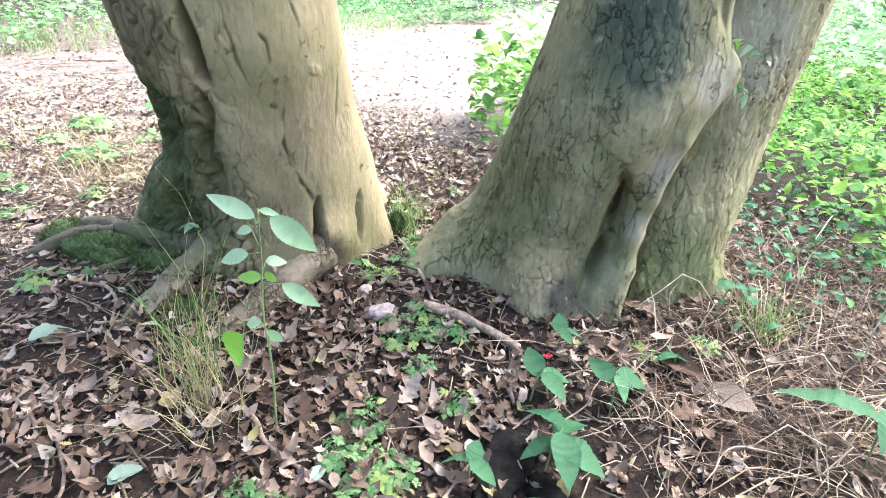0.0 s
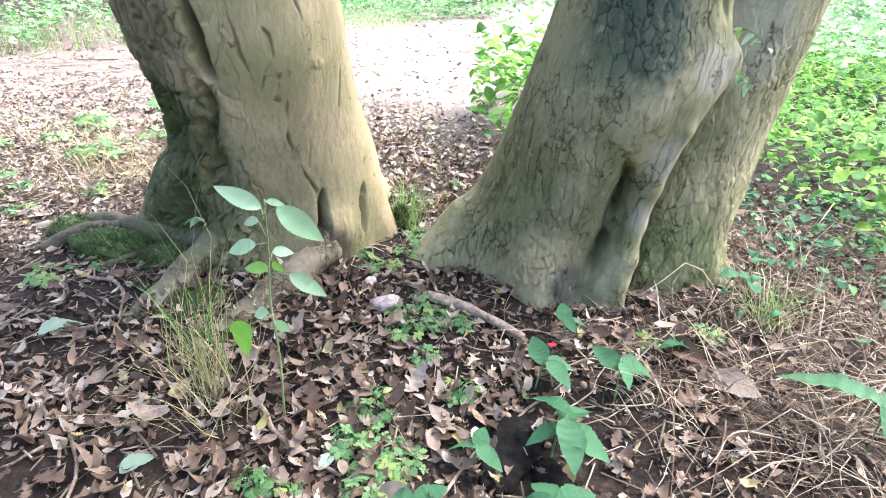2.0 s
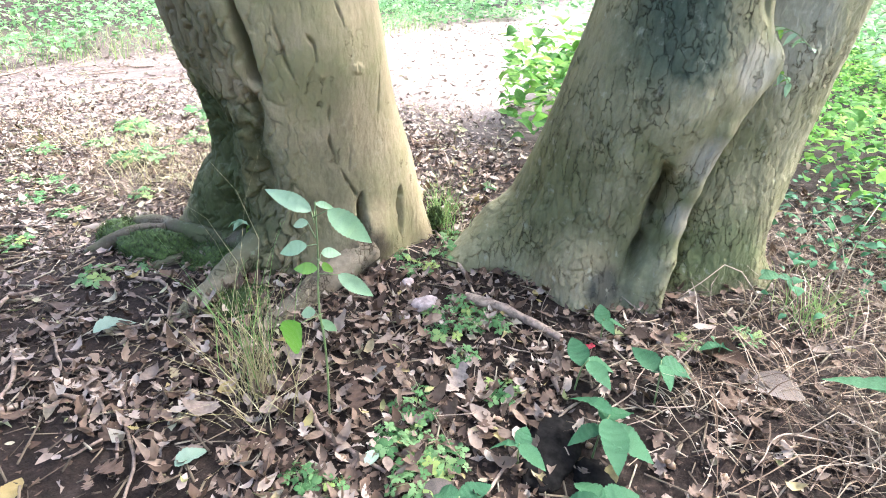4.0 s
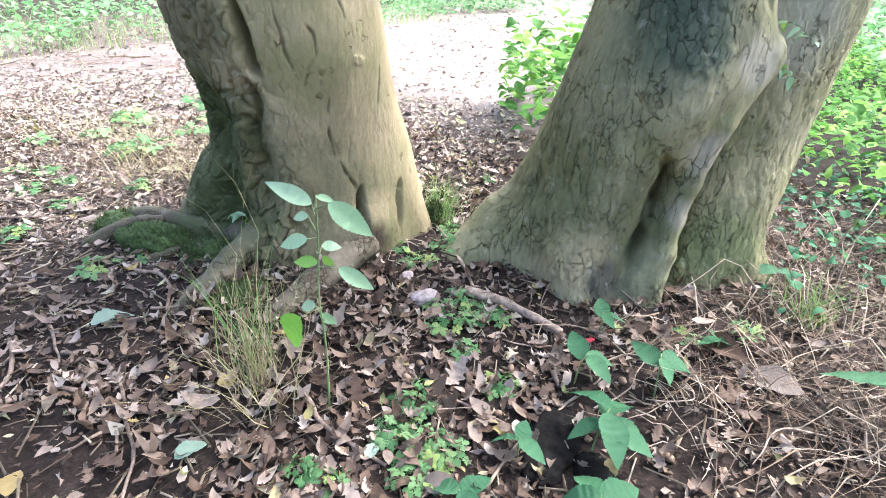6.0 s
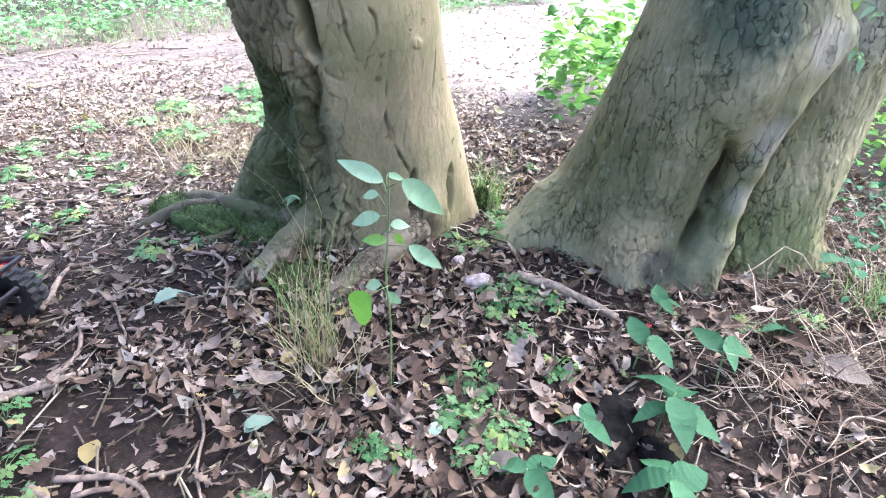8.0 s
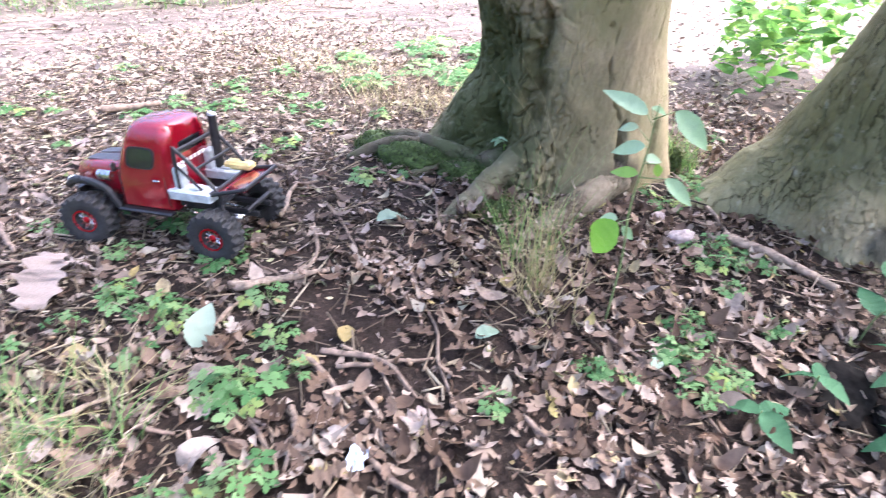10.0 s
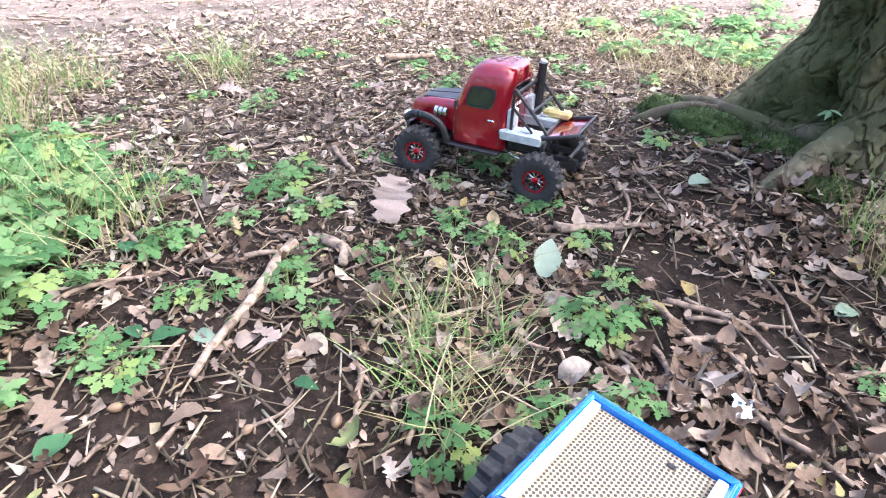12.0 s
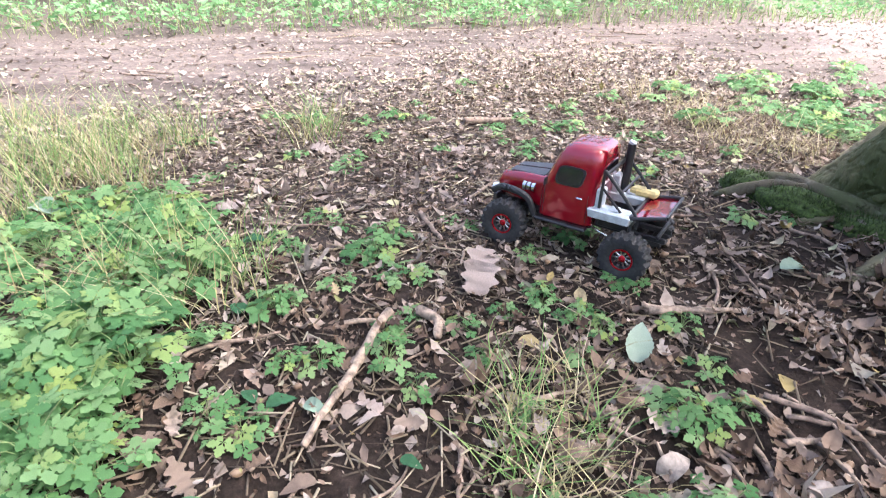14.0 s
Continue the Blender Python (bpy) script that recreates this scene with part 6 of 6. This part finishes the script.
def pane(corners, thick, mat, name, parent, label=""):
    """A thin pane on four or more corners in one plane, in order."""
    c = [Vector(p) for p in corners]
    nrm = (c[1] - c[0]).cross(c[2] - c[0]).normalized()
    n = len(c)
    V = [tuple(p) for p in c] + [tuple(p + nrm * thick) for p in c]
    F = [tuple(range(n - 1, -1, -1)), tuple(range(n, 2 * n))] + [(k, (k + 1) % n, n + (k + 1) % n, n + k) for k in range(n)]
    return add(name, (V, F), mat, parent, label, False)


def lathe(profile, segs, lug=None):
    """Spins a closed profile of (radius, y) round the y axis. lug(seg, j) adds to the radius."""
    n = len(profile)
    V, F = [], []
    for s in range(segs):
        a = 2 * math.pi * s / segs
        for j, (r, y) in enumerate(profile):
            q = r + (lug(s, j) if lug else 0)
            V.append((q * math.cos(a), y, q * math.sin(a)))
    for s in range(segs):
        for j in range(n):
            t = (s + 1) % segs
            F.append((s * n + j, s * n + (j + 1) % n, t * n + (j + 1) % n, t * n + j))
    return V, F


def wheel_meshes(rad, wide, rim_r, rim_mat, spokes):
    w = wide / 2
    prof = [(rim_r, -w * 0.8), (rim_r + 0.006, -w), (rad * 0.80, -w * 1.02), (rad * 0.93, -w * 0.95), (rad * 0.97, -w * 0.55), (rad * 0.97, -w * 0.12), (rad * 0.97, w * 0.12), (rad * 0.97, w * 0.55), (rad * 0.93, w * 0.95), (rad * 0.80, w * 1.02), (rim_r + 0.006, w), (rim_r, w * 0.8)]

    def lug(s, j):
        k = (s // 2 + (1 if j > 5 else 0)) % 2
        return 0.0065 if 3 <= j <= 8 and k else (0.0034 if j in (2, 9) and k else 0)
    tyre = lathe(prof, 72, lug)
    rim = lathe([(rim_r * 1.02, -w * 0.8), (rim_r * 1.04, w * 0.86), (rim_r * 0.90, w * 0.86), (rim_r * 0.86, w * 0.3), (rim_r * 0.5, w * 0.15), (0.003, w * 0.2), (0.003, -w * 0.1), (rim_r * 0.8, -w * 0.1), (rim_r * 0.86, -w * 0.8)], 40)
    arms = []
    for k in range(spokes):
        a = 2 * math.pi * k / spokes
        V, F = block(rim_r * 0.22, rim_r * 0.92, -0.0026, 0.0026, 0, 0.004, 0.0008)
        M = Matrix.Rotation(a, 4, "Y") @ Matrix.Translation((0, w * 0.42, 0)) @ Matrix.Rotation(radians(-90), 4, "X")
        arms.append(([tuple(M @ Vector(v)) for v in V], F))
    hub = lathe([(0.0085, w * 0.2), (0.0085, w * 0.62), (0.004, w * 0.75), (0.002, w * 0.75), (0.002, w * 0.2)], 12)
    return tyre, rim, arms, hub


def add_wheels(truck, xs, ys, rad, wide, rim_r, rim_mat, face_mat, spokes, steer=0.0, spoke_mat=None):
    tyre, rim, arms, hub = wheel_meshes(rad, wide, rim_r, rim_mat, spokes)
    made = None
    for x in xs:
        for y in ys:
            flip = 180 if y < 0 else 0
            m = Matrix.Translation((x, y, rad + 0.001)) @ pose(0, 0, 0, 0, 0, flip + (steer if x > 0 else 0))
            if made is None:
                w = add("wheel", rim, RIM_DARK if rim_mat is RIM_DARK else BLACK, truck)
                t = add("tyre", tyre, RUBBER, w, "black lugged rubber tyre")
                h = add("hub", hub, face_mat if spoke_mat else CHROME, w)
                a = [add("spoke", s, spoke_mat or face_mat, w) for s in arms]
                V, F = lathe([(rim_r * 1.05, wide * 0.40), (rim_r * 1.05, wide * 0.46), (rim_r * 0.90, wide * 0.46), (rim_r * 0.90, wide * 0.40)], 40)
                b = add("rim_ring", (V, F), face_mat, w)
                made = [w, t, h, b, *a]
                w.matrix_basis = m
            else:
                top = None
                for o in made:
                    c = o.copy()
                    scene.collection.objects.link(c)
                    if top is None:
                        top, c.matrix_basis, c.parent = c, m, truck
                    else:
                        c.parent = top
    return made


def bar(points, r, mat, name, parent, sides=8):
    V, F = tube(smooth_line(points, max(6, 4 * len(points))) if len(points) > 2 else points, [r] * (max(6, 4 * len(points)) if len(points) > 2 else 2), sides)
    return add(name, (V, F), mat, parent)


def underbody(t, wb, track, rad, mat_link):
    add("chassis_rail", block(-wb * 0.72, wb * 0.68, 0.026, 0.034, 0.082, 0.098), BLACK, t)
    add("chassis_rail", block(-wb * 0.72, wb * 0.68, -0.034, -0.026, 0.082, 0.098), BLACK, t)
    add("skid_plate", block(-0.05, 0.06, -0.035, 0.035, 0.070, 0.082), BLACK, t)
    for x in (-wb / 2, wb / 2):
        bar([(x, -track / 2, rad), (x, track / 2, rad)], 0.008, BLACK, "axle", t)
        add("differential", row([(x - 0.022, 0.012, rad, 0.012, 0.012, 0.006), (x - 0.012, 0.012, rad, 0.02, 0.02, 0.01), (x + 0.012, 0.012, rad, 0.02, 0.02, 0.01), (x + 0.022, 0.012, rad, 0.012, 0.012, 0.006)]), CHROME if x < 0 else BLACK, t)
        for y in (-0.055, 0.055):
            bar([(x, y, rad + 0.005), (x * 0.86, y * 0.72, 0.135)], 0.007, BLACK, "shock_absorber", t)
            bar([(x, y * 0.9, rad - 0.006), (x * 0.25, y * 0.62, 0.082)], 0.003, mat_link, "link_arm", t)


# red crawler, standing on the leaves beside the tree
rx, ry, rh = -1.068, 0.832, 195.9
red = thing("toy_truck", Matrix.Translation((rx, ry, gz(rx, ry) + 0.004)) @ pose(0, 0, 0, 0, 0, rh), "red metallic model crawler truck with black bonnet panels", "toy truck", "model trucks")
add_wheels(red, (0.165, -0.165), (0.102, -0.102), 0.058, 0.048, 0.0268, BLACK, RIM_RED, 10, 6, CHROME)
underbody(red, 0.33, 0.16, 0.059, CHROME)
add("cab", stack([(0.094, 0.010, 0, 0.070, 0.080, 0.018), (0.10, 0.010, 0, 0.074, 0.085, 0.02), (0.160, 0.008, 0, 0.072, 0.086, 0.02), (0.180, 0.006, 0, 0.070, 0.084, 0.022), (0.212, -0.003, 0, 0.065, 0.081, 0.025), (0.242, -0.010, 0, 0.059, 0.077, 0.028), (0.258, -0.014, 0, 0.053, 0.071, 0.032), (0.266, -0.016, 0, 0.045, 0.061, 0.032), (0.270, -0.016, 0, 0.032, 0.046, 0.026)]), RED, red, "red metallic cab with a rounded roof")
add("bonnet", row([(0.070, 0, 0.142, 0.074, 0.038, 0.016), (0.10, 0, 0.142, 0.070, 0.037, 0.018), (0.16, 0, 0.138, 0.060, 0.035, 0.020), (0.208, 0, 0.134, 0.050, 0.031, 0.020), (0.220, 0, 0.130, 0.043, 0.024, 0.018)]), RED, red)
for s in (1, -1):
    pane([(0.084, s * 0.004, 0.1802), (0.190, s * 0.004, 0.1698), (0.190, s * 0.036, 0.1690), (0.084, s * 0.052, 0.1790)][::s], 0.002, CARBON, "bonnet_panel", red, "matt black bonnet panel")
    for grow, mat, title, lift in ((1.18, BLACK, "window_seal", 0.0), (1.0, GLASS, "side_window", 0.0008)):
        lens = []
        for k in range(20):
            a = 2 * math.pi * k / 20
            u, w = math.copysign(abs(math.cos(a)) ** 0.45, math.cos(a)) * 0.031 * grow, math.copysign(abs(math.sin(a)) ** 0.5, math.sin(a)) * 0.0185 * (grow * 1.03)
            lens.append((0.004 + u - 0.25 * w, s * (0.0828 + lift - 0.095 * w), 0.203 + w))
        pane(lens[::s], 0.0022, mat, title, red)
    add("door_handle", block(-0.036, -0.018, s * 0.087 - 0.002, s * 0.087 + 0.002, 0.158, 0.162), CHROME, red)
    add("running_board", block(-0.055, 0.085, min(s * 0.074, s * 0.096), max(s * 0.074, s * 0.096), 0.086, 0.094), BLACK, red)
    bar([(0.09, s * 0.084, 0.092), (0.105, s * 0.088, 0.126), (0.135, s * 0.090, 0.140), (0.185, s * 0.088, 0.142), (0.215, s * 0.082, 0.126)], 0.0085, BLACK, "fender", red)
    bar([(0.062, s * 0.084, 0.176), (0.06, s * 0.10, 0.184)], 0.0018, BLACK, "mirror_arm", red)
    add("mirror", block(0.056, 0.062, min(s * 0.096, s * 0.110), max(s * 0.096, s * 0.110), 0.178, 0.196), BLACK, red)
    for k in range(3):
        V, F = lathe([(0.0105, 0), (0.0105, 0.009), (0.003, 0.009), (0.003, 0)], 18)
        M = Matrix.Translation((0.106 + k * 0.0125, s * 0.074, 0.154)) @ Matrix.Rotation(radians(90), 4, "Z")
        add("header_pipe", ([tuple(M @ Vector(v)) for v in V], F), CHROME, red, "chrome exhaust collar")
    V, F = lathe([(0.0115, 0), (0.0125, 0.006), (0.010, 0.014), (0.002, 0.016), (0.002, 0)], 20)
    M = Matrix.Translation((0.210, s * 0.066, 0.128)) @ Matrix.Rotation(radians(-90), 4, "Z")
    add("headlight", ([tuple(M @ Vector(v)) for v in V], F), LAMP, red, "round clear headlight")
    add("bed_side", stack([(0.126, -0.105, s * 0.066, 0.052, 0.022, 0.006), (0.143, -0.105, s * 0.066, 0.054, 0.024, 0.006), (0.146, -0.105, s * 0.066, 0.051, 0.021, 0.005)]), GREY, red, "grey sheet-metal bed side")
    add("bed_pod", block(-0.082, -0.064, s * 0.060 - 0.015, s * 0.060 + 0.015, 0.143, 0.188), GREY, red)
    add("bed_hatch", block(-0.125, -0.100, s * 0.066 - 0.014, s * 0.066 + 0.014, 0.146, 0.152), GREY, red)
    add("bed_support", block(-0.150, -0.070, s * 0.052 - 0.006, s * 0.052 + 0.006, 0.098, 0.126), BLACK, red)
    bar([(0.066, s * 0.0862, 0.108), (0.066, s * 0.0872, 0.170)], 0.0007, BLACK, "door_seam", red)
    bar([(-0.050, s * 0.0862, 0.108), (-0.050, s * 0.0868, 0.170)], 0.0007, BLACK, "door_seam", red)
    bar([(-0.076, s * 0.074, 0.110), (-0.078, s * 0.074, 0.218), (-0.087, s * 0.073, 0.222), (-0.165, s * 0.072, 0.150), (-0.172, s * 0.072, 0.12)], 0.0042, BLACK, "roll_bar", red)
    bar([(-0.080, s * 0.073, 0.190), (-0.130, s * 0.072, 0.146)], 0.0030, BLACK, "roll_bar", red)
bar([(-0.080, -0.074, 0.220), (-0.080, 0.074, 0.220)], 0.0042, BLACK, "roll_bar", red)
bar([(-0.122, -0.072, 0.188), (-0.122, 0.072, 0.188)], 0.0032, BLACK, "roll_bar", red)
pane([(0.0745, -0.060, 0.184), (0.0745, 0.060, 0.184), (0.0500, 0.052, 0.226), (0.0500, -0.052, 0.226)], 0.003, GLASS, "windscreen", red)
pane([(-0.0665, 0.045, 0.205), (-0.0665, -0.045, 0.205), (-0.0680, -0.040, 0.230), (-0.0680, 0.040, 0.230)], 0.002, GLASS, "rear_window", red)
V, F = tube([(-0.090, -0.068, 0.10), (-0.090, -0.068, 0.258)], [0.0105, 0.0105], 18)
add("exhaust_pipe", (V, F), BLACK, red, "black upright exhaust stack")
V, F = tube([(-0.090, -0.068, 0.257), (-0.092, -0.068, 0.263)], [0.009, 0.009], 18)
add("exhaust_mouth", (V, F), GREY, red)
add("cargo_block", block(-0.178, -0.108, -0.086, -0.054, 0.146, 0.163, 0.005), STRAP, red, "yellow block strapped in the bed")
add("battery_tray", block(-0.15, -0.062, -0.034, 0.034, 0.098, 0.108), BLACK, red)
add("motor", block(-0.13, -0.08, -0.018, 0.022, 0.106, 0.122, 0.007), RIM_DARK, red)
# tail tray
pane([(-0.158, 0.078, 0.138), (-0.158, -0.078, 0.138), (-0.236, -0.070, 0.153), (-0.236, 0.070, 0.153)][::-1], 0.003, RED, "tail_panel", red)
bar([(-0.156, -0.082, 0.143), (-0.236, -0.073, 0.159)], 0.0045, BLACK, "tail_frame", red)
bar([(-0.156, 0.082, 0.143), (-0.236, 0.073, 0.159)], 0.0045, BLACK, "tail_frame", red)
bar([(-0.236, -0.073, 0.159), (-0.236, 0.073, 0.159)], 0.0045, BLACK, "tail_frame", red)
bar([(-0.156, -0.082, 0.143), (-0.156, 0.082, 0.143)], 0.0045, BLACK, "tail_frame", red)
for k in range(7):
    add("lettering_bar", block(-0.0655, -0.0645, -0.05 + k * 0.0155, -0.05 + k * 0.0155 + 0.010, 0.182, 0.190, 0.0003), WHITE, red, "white lettering bar")
add("rear_bumper", block(-0.226, -0.217, -0.052, 0.052, 0.098, 0.109), BLACK, red)
add("front_bumper", row([(0.218, 0, 0.098, 0.060, 0.010, 0.004), (0.232, 0, 0.098, 0.052, 0.012, 0.004)]), BLACK, red)
add("winch", block(0.208, 0.226, -0.028, 0.028, 0.104, 0.122, 0.006), CHROME, red)
add("grille", block(0.206, 0.211, -0.030, 0.030, 0.112, 0.140), BLACK, red)

for piece in red.children:
    if piece.name.split(".")[0] not in ("wheel", "chassis_rail", "skid_plate", "axle", "differential", "shock_absorber", "link_arm"):
        for vert in piece.data.vertices:
            vert.co.z += 0.15 * max(vert.co.z - 0.094, 0.0)

# blue pickup, driven in under the camera
bx, by, bh = -0.2985, -0.065, -89.0
blue = thing("toy_truck", Matrix.Translation((bx, by, gz(bx, by) + 0.004)) @ pose(0, 0, 0, 0, 0, bh), "blue metallic model pickup with a tan mesh bed mat", "toy truck", "model trucks")
add_wheels(blue, (0.168, -0.168), (0.108, -0.108), 0.066, 0.05, 0.032, RIM_DARK, RIM_DARK, 6)
underbody(blue, 0.336, 0.17, 0.066, CHROME)
HW = 0.086
add("body", row([(-0.085, 0, 0.130, HW - 0.004, 0.024, 0.008), (-0.078, 0, 0.130, HW, 0.026, 0.010), (0.10, 0, 0.130, HW, 0.026, 0.010), (0.107, 0, 0.132, HW - 0.003, 0.024, 0.008)]), BLUE, blue)
add("cab", stack([(0.150, -0.013, 0, 0.071, HW - 0.001, 0.014), (0.160, -0.013, 0, 0.070, HW - 0.002, 0.015), (0.185, -0.024, 0, 0.056, 0.078, 0.016), (0.205, -0.031, 0, 0.045, 0.071, 0.018), (0.211, -0.033, 0, 0.038, 0.062, 0.018), (0.213, -0.033, 0, 0.026, 0.046, 0.016)]), BLUE, blue)
add("bonnet", row([(0.055, 0, 0.146, HW - 0.003, 0.020, 0.008), (0.10, 0, 0.145, HW - 0.003, 0.020, 0.008), (0.20, 0, 0.138, HW - 0.008, 0.022, 0.008), (0.245, 0, 0.132, HW - 0.014, 0.022, 0.008), (0.25, 0, 0.131, HW - 0.018, 0.018, 0.006)]), BLUE, blue)
for s in (1, -1):
    add("bed_wall", block(-0.272, -0.082, min(s * (HW - 0.009), s * HW), max(s * (HW - 0.009), s * HW), 0.118, 0.166, 0.003), BLUE, blue)
    add("bed_rail", block(-0.262, -0.086, min(s * (HW - 0.020), s * (HW - 0.0095)), max(s * (HW - 0.020), s * (HW - 0.0095)), 0.1585, 0.1675, 0.002), WHITE, blue, "white strip along the bed")
    add("side_stripe", block(-0.10, 0.10, min(s * HW, s * (HW + 0.0012)), max(s * HW, s * (HW + 0.0012)), 0.128, 0.131, 0.0004), WHITE, blue)
    add("tail_light", block(-0.2775, -0.268, min(s * (HW - 0.016), s * (HW + 0.001)), max(s * (HW - 0.016), s * (HW + 0.001)), 0.132, 0.157, 0.002), LAMP_RED, blue, "red tail light")
    pane([(0.034, s * 0.0835, 0.163), (0.010, s * 0.0745, 0.200), (-0.030, s * 0.0745, 0.200), (-0.030, s * 0.0835, 0.163)][::-s], 0.0025, GLASS, "side_window", blue)
    pane([(-0.040, s * 0.0835, 0.165), (-0.040, s * 0.0745, 0.199), (-0.066, s * 0.0745, 0.199), (-0.070, s * 0.0835, 0.165)][::-s], 0.0025, GLASS, "side_window", blue)
    add("mirror", block(0.040, 0.052, min(s * HW, s * (HW + 0.020)), max(s * HW, s * (HW + 0.020)), 0.158, 0.172), BLACK, blue)
    add("headlight", block(0.246, 0.253, min(s * 0.040, s * 0.068), max(s * 0.040, s * 0.068), 0.124, 0.138), LAMP, blue)
    add("indicator", block(0.240, 0.249, min(s * 0.068, s * 0.076), max(s * 0.068, s * 0.076), 0.124, 0.138), AMBER, blue, "amber corner lamp")
    pane([(0.09, s * 0.020, 0.1665), (0.21, s * 0.020, 0.1605), (0.21, s * 0.036, 0.1600), (0.09, s * 0.036, 0.1660)][::s], 0.0015, CARBON, "bonnet_stripe", blue)
    bar([(-0.10, s * 0.080, 0.098), (0.10, s * 0.080, 0.098)], 0.004, CHROME, "rock_slider", blue)
    bar([(-0.245, s * 0.05, 0.10), (-0.292, s * 0.072, 0.112)], 0.0055, CHROME, "exhaust_tip", blue)
add("tailgate", block(-0.276, -0.267, -HW, HW, 0.116, 0.1665, 0.003), BLUE, blue)
add("bed_front", block(-0.0855, -0.0785, -HW + 0.004, HW - 0.004, 0.118, 0.165, 0.002), BLUE, blue)
add("bed_mat", block(-0.266, -0.0865, -HW + 0.010, HW - 0.010, 0.150, 0.1565, 0.001), MAT, blue, "tan perforated mesh mat")
add("bed_catch", block(-0.252, -0.246, 0.020, 0.030, 0.1566, 0.1585, 0.0008), BLACK, blue)
pane([(0.0535, -0.066, 0.164), (0.0535, 0.066, 0.164), (0.0150, 0.058, 0.203), (0.0150, -0.058, 0.203)], 0.003, GLASS, "windscreen", blue)
add("front_bumper", row([(0.246, 0, 0.108, HW - 0.006, 0.012, 0.005), (0.266, 0, 0.108, HW - 0.014, 0.012, 0.005)]), BLUE, blue)
add("bull_bar", row([(0.266, 0, 0.102, 0.06, 0.009, 0.004), (0.28, 0, 0.102, 0.05, 0.007, 0.003)]), BLACK, blue)
add("grille", block(0.249, 0.253, -0.038, 0.038, 0.122, 0.140), BLACK, blue)
V, F = tube([(-0.104, 0.094, 0.118), (-0.104, 0.094, 0.150)], [0.0075, 0.0075], 16)
add("extinguisher", (V, F), LAMP_RED, blue, "small red extinguisher")
V, F = tube([(-0.104, 0.094, 0.150), (-0.104, 0.094, 0.158)], [0.003, 0.003], 10)
add("valve", (V, F), BLACK, blue)
